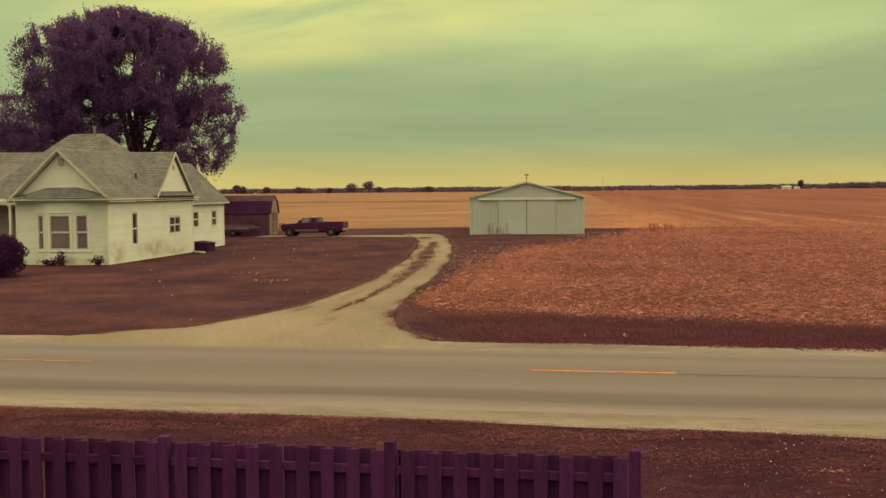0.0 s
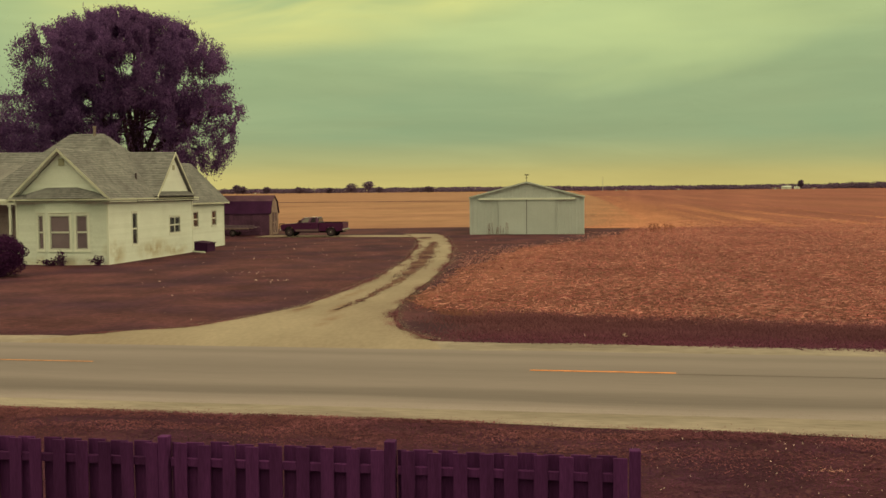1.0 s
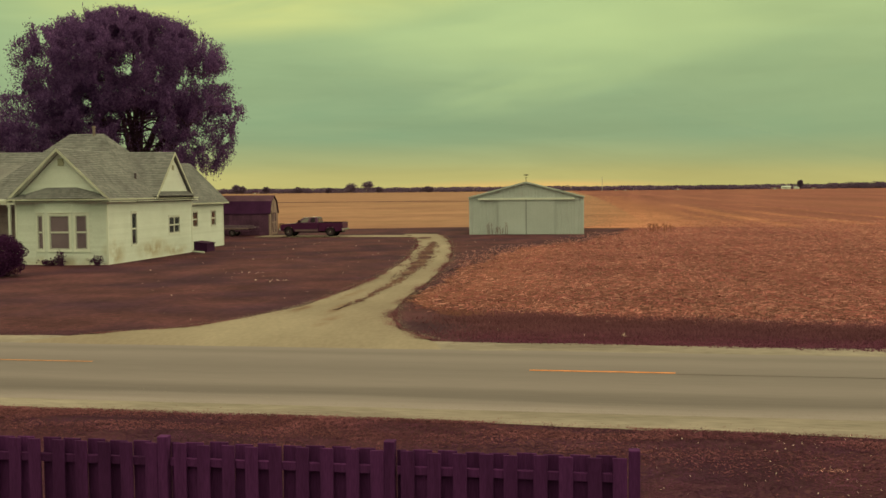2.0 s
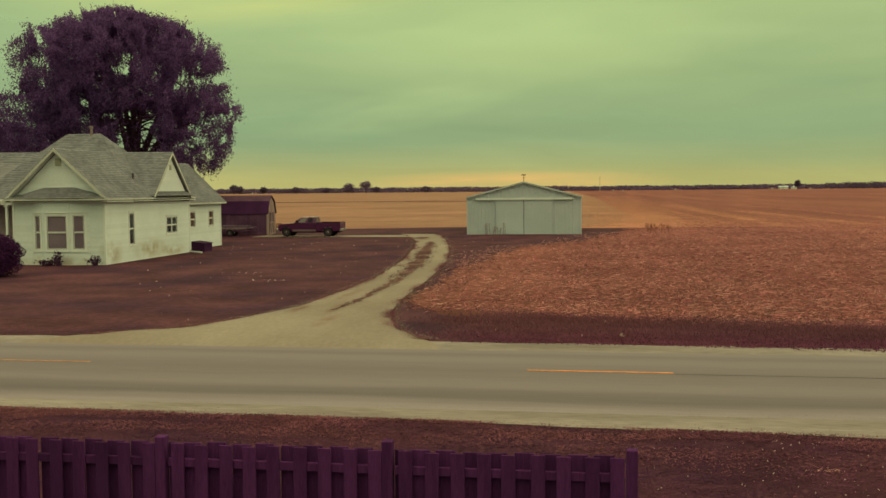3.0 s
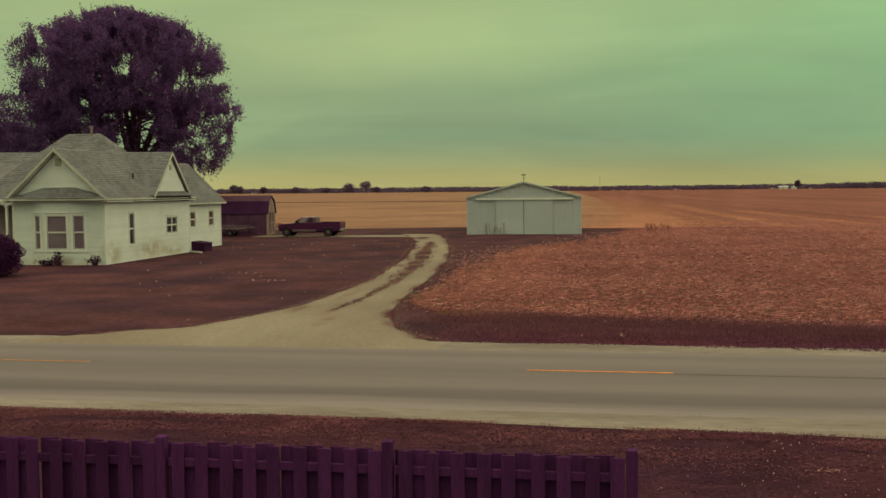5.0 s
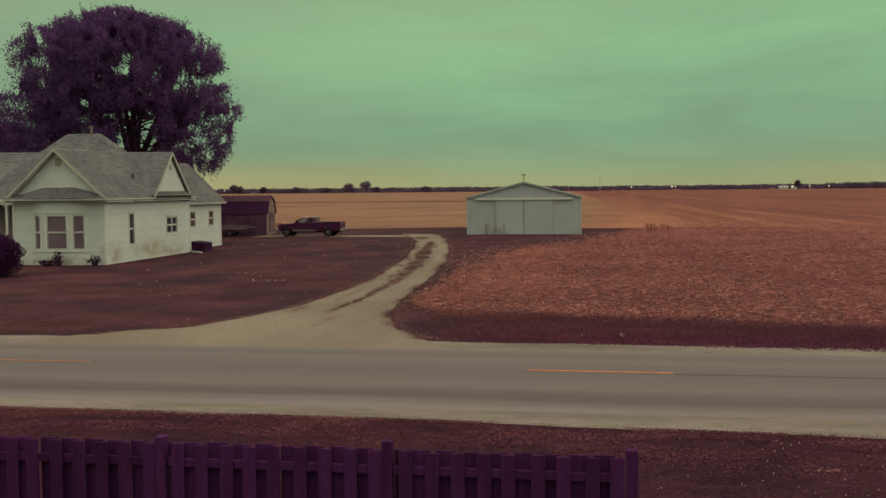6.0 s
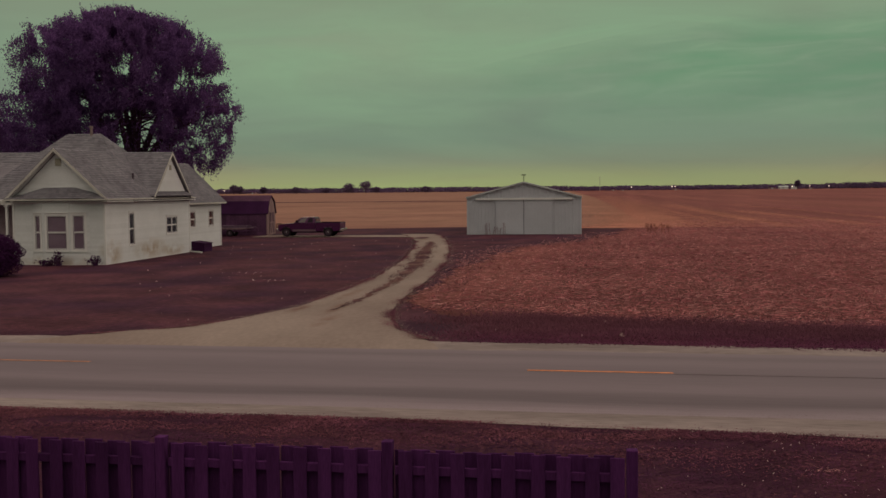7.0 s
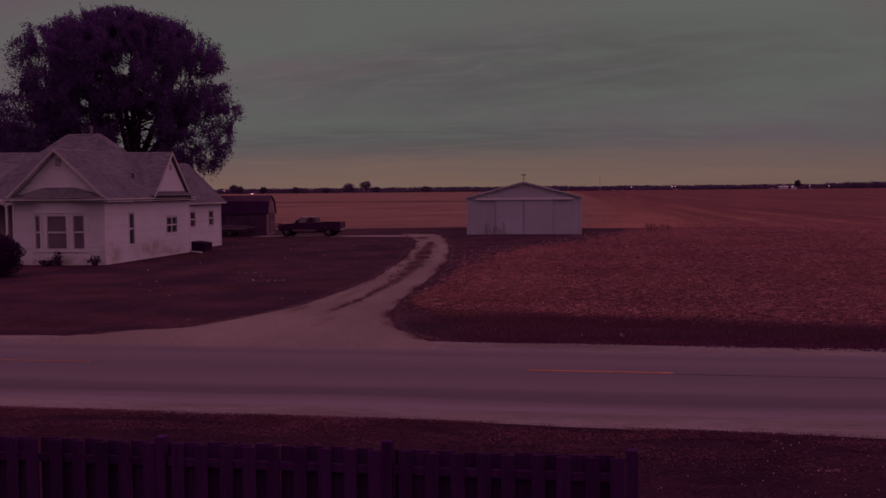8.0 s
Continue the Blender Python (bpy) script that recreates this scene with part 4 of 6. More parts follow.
        r = slope(house, q if q[2] != q[3] else q[:3], "rear_roof", "grey asphalt shingles")
        courses(r, *q)
    # gable walls
    def gable(name, pts, depth):
        bm = bmesh.new()
        prism(bm, [at(*p) for p in pts], depth)
        return part(name, bm, M_SIDING, house)
    gy = YF - 0.05
    gw = gable("front_gable", [(XL + 0.25, gy, EAVE + 0.2), (XS - 0.1, gy, EAVE + 0.2), (rx, gy, rz - 0.22)], (0, 0.12, 0))
    for i in range(12):                         # clapboards of the front gable
        z0, z1 = EAVE + 0.2 + i * 0.2, EAVE + 0.4 + i * 0.2
        t = (z0 - EAVE - 0.2) / (rz - 0.22 - EAVE - 0.2)
        t1 = min(1.0, (z1 - EAVE - 0.2) / (rz - 0.22 - EAVE - 0.2))
        a, b = XL + 0.25 + (rx - XL - 0.25) * t, XS - 0.1 + (rx - XS + 0.1) * t
        a1, b1_ = XL + 0.25 + (rx - XL - 0.25) * t1, XS - 0.1 + (rx - XS + 0.1) * t1
        if t1 >= 1:
            break
        bm = bmesh.new()
        prism(bm, [at(a, gy - 0.03, z0), at(b, gy - 0.03, z0), at(b1_, gy - 0.008, z1), at(a1, gy - 0.008, z1)], (0, 0.01, 0))
        part("clapboard", bm, M_SIDING, gw)
    part("gable_vent", boxed(rx + 31 - 0.11, rx + 31 + 0.23, gy - 56 - 0.06, gy - 56 - 0.02, 5.33, 5.72, 0.01), M_VENT, house, "small louvred vent")
    gable("end_gable", [(-45.0, yr - 2.7, EAVE), (-45.0, yr + 2.4, EAVE), (-45.0, yr, yg - 0.05)], (0.12, 0, 0))
    gx = XS + 0.37
    sw = gable("side_gable", [(gx, yr - 2.25, EAVE + 0.2), (gx, yr + 2.25, EAVE + 0.2), (gx, yr, yg - 0.28)], (-0.12, 0, 0))
    rise = yg - 0.28 - EAVE - 0.2
    for i in range(int(rise / 0.2)):           # clapboards of the side gable
        h0, h1 = i * 0.2, min(rise, i * 0.2 + 0.2)
        w0, w1 = 2.25 * (1 - h0 / rise), 2.25 * (1 - h1 / rise)
        bm = bmesh.new()
        prism(bm, [at(gx + 0.03, yr - w0, EAVE + 0.2 + h0), at(gx + 0.03, yr + w0, EAVE + 0.2 + h0), at(gx + 0.008, yr + w1, EAVE + 0.2 + h1), at(gx + 0.008, yr - w1, EAVE + 0.2 + h1)], (-0.006, 0, 0))
        part("clapboard", bm, M_SIDING, sw)
    # pent of shingles at the foot of the side gable
    q = [at(gx + 0.30, yr - 2.5, EAVE + 0.10), at(gx + 0.30, yr + 2.5, EAVE + 0.10), at(gx + 0.035, yr + 2.2, EAVE + 0.36), at(gx + 0.035, yr - 2.2, EAVE + 0.36)]
    r = slope(house, q, "pent_roof", "grey asphalt shingles", 0.05)
    courses(r, *q, step=0.13)
    part("gable_vent", boxed(gx + 31 - 0.01, gx + 31 + 0.05, yr - 56 - 0.13, yr - 56 + 0.13, 5.2, 5.5, 0.01), M_VENT, house, "small louvred vent")
    # rake boards and fascias
    def board(name, p, q, drop, push):
        bm = bmesh.new()
        p, q = Vector(at(*p)), Vector(at(*q))
        prism(bm, [p, q, q - Vector((0, 0, drop)), p - Vector((0, 0, drop))], push)
        part(name, bm, M_RAKE, house)
    board("rake_board", (XL - 0.3, ey - 0.03, zl), (rx, ey - 0.03, rz), 0.17, (0, 0.03, 0))
    board("rake_board", (rx, ey - 0.03, rz), (ce, ey - 0.03, zl), 0.17, (0, 0.03, 0))
    board("rake_board", (ce + 0.18, yr - hg, zl + 0.1), (ce + 0.18, yr, yg), 0.17, (-0.03, 0, 0))
    board("rake_board", (ce + 0.18, yr, yg), (ce + 0.18, yr + hg, zl + 0.1), 0.17, (-0.03, 0, 0))
    board("fascia", (ce + 0.03, ey, zl + 0.02), (ce + 0.03, 61.3, zl + 0.02), 0.085, (-0.03, 0, 0))
    board("fascia", (XR + 0.41, 61.5, 3.12), (XR + 0.41, 69.2, 3.12), 0.10, (-0.03, 0, 0))
    board("fascia", (-45.5, YF + 3.05, zl - 0.1), (XL, YF + 3.05, zl - 0.1), 0.16, (0, 0.03, 0))
    # lining of the overhanging verges
    for x in (XL - 0.2, ce - 0.05):
        slope(house, [at(x, ey, zl - 0.13), at(x, YF - 0.06, zl - 0.13), at(rx, YF - 0.06, rz - 0.135), at(rx, ey, rz - 0.135)], "verge_lining", "white boards", 0.02, M_TRIM)
    for y in (yr - hg, yr + hg):
        slope(house, [at(ce + 0.14, y, zl - 0.03), at(gx + 0.01, y, zl - 0.03), at(gx + 0.01, yr, yg - 0.135), at(ce + 0.14, yr, yg - 0.135)], "verge_lining", "white boards", 0.02, M_TRIM)
    # soffits
    part("soffit", boxed(XS + 31 + 0.001, ce + 31 - 0.002, ey - 56, 61.3 - 56, zl - 0.16, zl - 0.12), M_TRIM, house)
    part("soffit", boxed(XL - 0.3 + 31, XS + 31, ey - 56 + 0.01, YF - 56 - 0.04, zl - 0.17, zl - 0.13), M_TRIM, house)
    # skirt roof under the front gable, with the low hip over the bay
    q = [at(XL - 0.2, ey - 0.12, EAVE), at(XS + 0.3, ey - 0.12, EAVE), at(XS - 0.1, YF - 0.1, EAVE + 0.26), at(XL + 0.2, YF - 0.1, EAVE + 0.26)]
    r = slope(house, q, "skirt_roof", "grey asphalt shingles", 0.06)
    courses(r, *q, step=0.13)
    for q in (((b0 - 0.1, ey - 0.18, EAVE + 0.02), (b1 + 0.1, ey - 0.18, EAVE + 0.02), (c1 + 0.12, YF - 0.07, EAVE + 0.62), (c0 + 0.05, YF - 0.07, EAVE + 0.62)),
              ((b0 - 0.1, ey - 0.18, EAVE + 0.02), (c0 + 0.05, YF - 0.07, EAVE + 0.62), (b0 - 0.4, YF - 0.07, EAVE + 0.28)),
              ((b1 + 0.1, ey - 0.18, EAVE + 0.02), (c1 + 0.12, YF - 0.07, EAVE + 0.62), (b1 + 0.5, YF - 0.07, EAVE + 0.28))):
        q = [at(*p) for p in q]
        r = slope(house, q, "bay_roof", "grey asphalt shingles", 0.05)
        courses(r, *(q if len(q) == 4 else (q[0], q[2], q[1], q[1])), step=0.13)
    board("fascia", (XL - 0.3, ey - 0.16, EAVE), (XS + 0.42, ey - 0.16, EAVE), 0.085, (0, 0.03, 0))
    # chimney pipe and roof vent
    bm = bmesh.new()
    tube(bm, [at(-31.2, yr - 0.1, 7.2), at(-31.2, yr - 0.1, 7.86)], [0.085, 0.085], 12)
    tube(bm, [at(-31.2, yr - 0.1, 7.84), at(-31.2, yr - 0.1, 7.94)], [0.125, 0.11], 12)
    part("chimney_pipe", bm, M_FLUE, house, "sooty grey metal flue pipe")
    bm = bmesh.new()
    tube(bm, [at(-27.4, 55.2, 4.4), at(-27.4, 55.2, 5.0)], [0.06, 0.06], 8)
    part("vent_pipe", bm, M_DARK, house, "dark roof vent pipe")
    part("foundation", boxed(XS + 31 - 0.1, XS + 31 - 0.02, YF - 56 + 0.1, YF + 10.9 - 56, -0.2, 0.02), M_GRAVEL, house)

    # cellar hatch beside the side wall
    hatch = tagged(empty("cellar_hatch", -25.95, 61.9, 0), "dark low cellar hatch against the house wall", "hatch")
    part("body", prism(bmesh.new(), [(-0.58, -0.6, 0), (0.3, -0.6, 0), (0.3, -0.6, 0.5), (-0.58, -0.6, 0.62)], (0, 1.3, 0)), M_BARNROOF, hatch)
    part("lid", prism(bmesh.new(), [(-0.58, -0.65, 0.625), (0.36, -0.65, 0.505), (0.36, -0.65, 0.55), (-0.58, -0.65, 0.67)], (0, 1.4, 0)), M_BARNROOF, hatch)
    tagged(part("downspout_elbow", tube(bmesh.new(), [(-26.4, 60.7, 0.07), (-25.6, 60.2, 0.05), (-25.3, 60.05, 0.05)], [0.05, 0.05, 0.05], 8), M_TRIM), "white downspout extension lying on the lawn", "downspout")


# ------------------------------------------------------------------ metal shed
def build_shed():
    shed = tagged(empty("metal_shed", -7.05, 85.3, 0, 2.6), "pale green metal shed with closed double sliding doors", "shed")
    hw, hl, ev, rg = 4.78, 12.0, 3.2, 4.46
    def ribbed(name, w, h, turn, x, y, top=None, mat=None):
        bm = bmesh.new()
        n = round(w / 0.3)
        zt = (lambda u: h) if top is None else top
        us = []
        for i in range(n):
            c = -w / 2 + w * i / n
            us += [(c, 0.0), (c + 0.2, 0.0), (c + 0.23, -0.03), (c + 0.27, -0.03)]
        us.append((w / 2, 0.0))
        rows = [[bm.verts.new((u, y, -0.15)), bm.verts.new((u, y, zt(u))), bm.verts.new((u, 0.05, zt(u))), bm.verts.new((u, 0.05, -0.15))] for u, y in us]
        for a, b in zip(rows, rows[1:]):
            for k in range(4):
                bm.faces.new((a[k], b[k], b[(k + 1) % 4], a[(k + 1) % 4]))
        bm.faces.new(rows[0])
        bm.faces.new(rows[-1][::-1])
        bmesh.ops.recalc_face_normals(bm, faces=bm.faces)
        p = part(name, bm, mat or M_METAL, shed)
        p.matrix_basis = pose(x, y, 0, 0, 0, turn)
        return p
    ribbed("front_wall", 2 * hw, ev, 0, 0, 0, lambda u: ev + (rg - ev) * (1 - abs(u) / hw) - 0.05)
    ribbed("side_wall", hl, ev, 90, hw, hl / 2)
    ribbed("side_wall", hl, ev, -90, -hw, hl / 2)
    ribbed("back_wall", 2 * hw, ev, 180, 0, hl, lambda u: ev + (rg - ev) * (1 - abs(u) / hw) - 0.05)
    for sgn in (-1, 1):
        q = [(sgn * (hw + 0.1), -0.18, ev - 0.02), (sgn * (hw + 0.1), hl + 0.18, ev - 0.02), (0, hl + 0.18, rg), (0, -0.18, rg)]
        slope(shed, q, "roof", "grey metal roofing", 0.05, M_METALROOF)
        part("rake_trim", prism(bmesh.new(), [(sgn * (hw + 0.12), -0.21, ev + 0.0), (0, -0.21, rg + 0.02), (0, -0.21, rg - 0.12), (sgn * (hw + 0.12), -0.21, ev - 0.14)], (0, 0.03, 0)), M_METALROOF, shed)
        part("corner_trim", boxed(sgn * hw - 0.07, sgn * hw + 0.07, -0.05, 0.06, -0.15, ev - 0.03, 0.01), M_METAL, shed)
    # doors on their track
    for x0, x1 in ((-2.38, -0.025), (0.025, 2.38)):
        door = part("sliding_door", boxed(x0, x1, -0.10, -0.055, 0.02, 2.94), M_METAL, shed, "pale green sliding door")
        bm = bmesh.new()
        n = 8
        for i in range(n):
            u = x0 + (x1 - x0) * (i + 0.5) / n
            box(bm, u - 0.02, u + 0.02, -0.115, -0.10, 0.06, 2.9)
        part("rib", bm, M_METAL, door)
        bm = bmesh.new()
        for a, b, c, d in ((x0, x0 + 0.06, 0.02, 2.94), (x1 - 0.06, x1, 0.02, 2.94), (x0 + 0.06, x1 - 0.06, 0.02, 0.08), (x0 + 0.06, x1 - 0.06, 2.88, 2.94)):
            box(bm, a, b, -0.125, -0.10, c, d)
        part("door_edge", bm, M_METAL, door)
    # shade in the slit between the doors, put in as a dark strip
    part("door_gap", boxed(-0.024, 0.024, -0.07, -0.056, 0.02, 2.94), M_DARK, shed, "dark strip for the shade between the doors")
    part("door_track", boxed(-4.08, 4.08, -0.2, -0.055, 2.93, 3.09, 0.015), M_TRIM, shed, "white door track cover")
    vane = tagged(empty("weather_vane", -7.06, 85.42, 4.5), "small dark weather vane on the shed ridge", "weather vane")
    bm = bmesh.new()
    tube(bm, [(0, 0, -0.05), (0, 0, 0.55)], [0.025, 0.02], 6)
    part("rod", bm, M_TYRE, vane)
    bm = bmesh.new()
    prism(bm, [(-0.2, 0, 0.48), (-0.08, 0, 0.51), (0.14, 0, 0.48), (0.22, 0, 0.57), (0.05, 0, 0.57), (-0.14, 0, 0.59)], (0, 0.03, 0))
    part("arrow", bm, M_TYRE, vane)
    bm = bmesh.new()
    tube(bm, [(-0.12, 0, 0.3), (0.12, 0, 0.3)], [0.015, 0.015], 6)
    part("crossbar", bm, M_TYRE, vane)


# ------------------------------------------------------------------ gambrel barn
M_PLANK = material("weathered_planks", (0.150, 0.098, 0.140), 0.85, 0.2, 1, 14, 0.2, 0.004, piece=0.4)


def build_barn():
    barn = tagged(empty("gambrel_shed", -32.85, 85.75, 0, 6.0), "dark brown gambrel garden shed with pale double doors", "shed")
    x0, x1, hy = -3.4, 3.2, 1.6
    prof = [(-hy - 0.12, 1.9), (-hy + 0.5, 3.0), (0, 3.5), (hy - 0.5, 3.0), (hy + 0.12, 1.9)]
    wall = part("wall", boxed(x0, x1, -hy, -hy + 0.06, 0, 1.95), M_BARN, barn)
    for i in range(22):
        u = x0 + (x1 - x0) * i / 22
        b = new("board", bpy.data.meshes.get("barn_board") or sheet_mesh("barn_board", 0.28, 1.9, M_BARN))
        b.parent, b.location = wall, (u + 0.01, -hy - 0.02, 0.02)
    part("wall", boxed(x0, x1, hy - 0.06, hy, 0, 1.95), M_BARN, barn)
    for x in (x0, x1):
        bm = bmesh.new()
        prism(bm, [(x, -hy, 0), (x, hy, 0), (x, hy, 1.9), (x, hy - 0.55, 2.9), (x, 0, 3.4), (x, -hy + 0.55, 2.9), (x, -hy, 1.9)], (-0.05 if x > 0 else 0.05, 0, 0))
        part("end_wall", bm, M_BARNEND if x > 0 else M_BARN, barn)
    # the two upper slopes are a lighter brown than the steep lower ones
    for i, (a, b) in enumerate(zip(prof, prof[1:])):
        q = [(x0 - 0.1, *a), (x1 + 0.12, *a), (x1 + 0.12, *b), (x0 - 0.1, *b)]
        slope(barn, q, "roof", "lighter brown shingles" if i in (1, 2) else "dark maroon shingles", 0.06, M_BARNTOP if i in (1, 2) else M_BARNROOF)
    for y0, y1, z0, z1 in ((-0.95, 0.95, 2.13, 2.2), (-0.04, 0.04, 2.2, 3.3), (-1.5, -1.42, 0.05, 1.9), (1.42, 1.5, 0.05, 1.9)):
        part("end_trim", boxed(x1 + 0.003, x1 + 0.035, y0, y1, z0, z1, 0.005), M_BARNEND, barn)
    for y0, y1 in ((-0.95, -0.01), (0.01, 0.95)):
        door = part("door", boxed(x1 + 0.005, x1 + 0.04, y0, y1, 0.08, 2.1), M_DOORBOARD, barn, "weathered grey door with a pale frame")
        bm = bmesh.new()
        for a, b, c, d in ((y0, y1, 0.08, 0.2), (y0, y1, 1.98, 2.1), (y0, y1, 1.05, 1.15), (y0, y0 + 0.1, 0.2, 1.98), (y1 - 0.1, y1, 0.2, 1.98)):
            box(bm, x1 + 0.041, x1 + 0.065, a, b, c, d)
        prism(bm, [(x1 + 0.041, y0 + 0.1, 0.2), (x1 + 0.041, y0 + 0.22, 0.2), (x1 + 0.041, y1 - 0.1, 1.05), (x1 + 0.041, y1 - 0.22, 1.05)], (0.02, 0, 0))
        part("brace", bm, M_BARNEND, door)
        for i in range(5):
            y = y0 + 0.05 + (y1 - y0 - 0.1) * i / 4
            part("batten", boxed(x1 + 0.041, x1 + 0.05, y - 0.012, y + 0.012, 0.2, 1.98), M_BARN, door)
    part("corner_trim", boxed(x1 - 0.06, x1 + 0.03, -hy - 0.05, -hy + 0.05, 0, 1.9, 0.005), M_BARNEND, barn)

    # long trailer loaded with poles beside the barn
    tr = tagged(empty("utility_trailer", -32.3, 82.9, 0), "low rusty utility trailer loaded with pale planks beside the barn", "trailer")
    part("frame", boxed(-1.8, 1.6, -0.55, 0.55, 0.42, 0.5, 0.01), M_BARN, tr)
    for y in (-0.55, 0.51):
        part("side_rail", boxed(-1.8, 1.6, y, y + 0.04, 0.62, 0.68, 0.01), M_BARNEND, tr)
    for x in (-1.78, -0.6, 0.5, 1.56):
        part("stake", boxed(x, x + 0.05, -0.56, -0.5, 0.5, 0.62), M_BARN, tr)
    for y in (-0.6, 0.6):
        w = wheel(0.3, 0.16)
        w.parent, w.location = tr, (0.2, y, 0.3)
    for i in range(9):
        part("plank", boxed(-2.0 + 0.11 * (i % 4), 2.3 - 0.23 * (i % 5), -0.45 + 0.30 * (i % 3), -0.23 + 0.30 * (i % 3), 0.70 + 0.09 * (i // 3), 0.76 + 0.09 * (i // 3), 0.006), M_PLANK, tr, "pale weathered plank").rotation_euler = (0.0, 0.012 * (i % 3 - 1), 0.025 * (i % 5 - 2))
    part("drawbar", tube(bmesh.new(), [(1.6, 0, 0.45), (2.7, 0, 0.4)], [0.04, 0.04], 6), M_BARN, tr)
    part("jack_stand", tube(bmesh.new(), [(2.55, 0, 0.0), (2.55, 0, 0.55)], [0.03, 0.03], 6), M_BARN, tr)


def sheet_mesh(name, w, h, mat):
    me = bpy.data.meshes.new(name)
    me.from_pydata([(0, 0, 0), (w, 0, 0), (w, 0, h), (0, 0, h), (0, 0.02, 0), (w, 0.02, 0), (w, 0.02, h), (0, 0.02, h)], [],
                   [(0, 1, 2, 3), (1, 5, 6, 2), (4, 0, 3, 7), (3, 2, 6, 7)])
    me.materials.append(mat)
    return me


def wheel(radius, width):
    """A wheel standing across y: tyre with rim and hub."""
    bm = bmesh.new()
    n, prof = 24, [(0.62, -0.5), (0.93, -0.5), (1.0, -0.3), (1.0, 0.3), (0.93, 0.5), (0.62, 0.5)]
    rings = [[bm.verts.new((radius * r * math.cos(2 * math.pi * i / n), width * w, radius * r * math.sin(2 * math.pi * i / n))) for r, w in prof] for i in range(n)]
    for i in range(n):
        a, b = rings[i], rings[(i + 1) % n]
        for j in range(len(prof)):
            bm.faces.new((a[j], a[(j + 1) % len(prof)], b[(j + 1) % len(prof)], b[j]))
    bmesh.ops.recalc_face_normals(bm, faces=bm.faces)
    w = part("wheel", bm, M_TYRE)
    bm = bmesh.new()
    tube(bm, [(0, -0.42 * width, 0), (0, 0.42 * width, 0)], [radius * 0.62] * 2, 20)
    part("rim", bm, M_RIM, w, "dull grey rim")
    bm = bmesh.new()
    tube(bm, [(0, -0.5 * width, 0), (0, 0.5 * width, 0)], [radius * 0.2] * 2, 10)
    part("hub", bm, M_CHROME, w)
    return w


# ------------------------------------------------------------------ pickup truck
def arc(cx, cz, r, a0, a1, n=10):
    return [(cx + r * math.cos(radians(a0 + (a1 - a0) * i / n)), cz + r * math.sin(radians(a0 + (a1 - a0) * i / n))) for i in range(n + 1)]


def build_truck():
    truck = tagged(empty("pickup_truck", -24.55, 82.0, 0.04), "dark maroon extended-cab pickup truck parked on gravel", "pickup truck")
    fw, rw, hy = -2.1, 1.5, 0.92
    low = 0.42
    side = [(-2.82, low + 0.12), (-2.5, low)] + arc(fw, 0.40, 0.46, 175, 5) + [(-1.5, low), (0.44, low), (0.44, 1.17), (-1.4, 1.13), (-2.55, 1.05), (-2.82, 0.98)]
    bm = prism(bmesh.new(), [(x, -hy, z) for x, z in side], (0, 2 * hy, 0))
    part("body", bm, M_CAR, truck)
    # cab above the belt line
    bm = bmesh.new()
    lowr = [(-1.46, -0.88, 1.12), (0.42, -0.88, 1.16), (0.42, 0.88, 1.16), (-1.46, 0.88, 1.12)]
    top = [(-0.80, -0.72, 1.60), (0.30, -0.72, 1.63), (0.30, 0.72, 1.63), (-0.80, 0.72, 1.60)]
    vs = [bm.verts.new(p) for p in lowr + top]
    for f in ((0, 1, 5, 4), (1, 2, 6, 5), (2, 3, 7, 6), (3, 0, 4, 7), (4, 5, 6, 7)):
        bm.faces.new([vs[i] for i in f])
    bmesh.ops.recalc_face_normals(bm, faces=bm.faces)
    bmesh.ops.bevel(bm, geom=[e for e in bm.edges if len(e.link_faces) == 2], offset=0.06, segments=2, affect="EDGES", profile=0.5)
    cab = part("cab", bm, M_CAR, truck)

    def side_glass(u0, u1, sgn, glazing):
        def p(u, v):
            lo = Vector(lowr[0]).lerp(Vector(lowr[1]), u)
            hi = Vector(top[0]).lerp(Vector(top[1]), u)
            q = lo.lerp(hi, v)
            return Vector((q.x, sgn * (q.y - 0.006), q.z))
        pane = part("side_window", prism(bmesh.new(), [p(u0, 0.1), p(u1, 0.1), p(u1, 0.86), p(u0, 0.86)], (0, 0.01 * sgn, 0)), glazing, cab, "reflecting side window")
        return pane
    for sgn in (1, -1):
        side_glass(0.14, 0.50, sgn, M_CARGLASS)
        side_glass(0.62, 0.88, sgn, M_TINTED)
    part("windscreen", prism(bmesh.new(), [(-1.39, -0.74, 1.19), (-1.39, 0.74, 1.19), (-0.89, 0.62, 1.55), (-0.89, -0.62, 1.55)], (-0.02, 0, 0.015)), M_CARGLASS, cab)
    part("rear_window", boxed(0.38, 0.41, -0.6, 0.6, 1.24, 1.50), M_CARGLASS, cab)
    # bed
    bside = [(0.47, low + 0.04), (0.9, low + 0.04)] + arc(rw, 0.40, 0.46, 175, 5) + [(2.1, low + 0.04), (2.50, low + 0.1), (2.54, 1.16), (0.47, 1.16)]
    for y in (-hy, hy - 0.08):
        part("bed_side", prism(bmesh.new(), [(x, y, z) for x, z in bside], (0, 0.08, 0)), M_CAR, truck)
    part("bed_floor", boxed(0.47, 2.50, -0.84, 0.84, 0.66, 0.72), M_CAR, truck)
    part("bed_front", boxed(0.47, 0.52, -0.84, 0.84, 0.72, 1.14), M_CAR, truck)
    part("tailgate", boxed(2.46, 2.54, -0.83, 0.83, 0.62, 1.15, 0.015), M_CAR, truck)
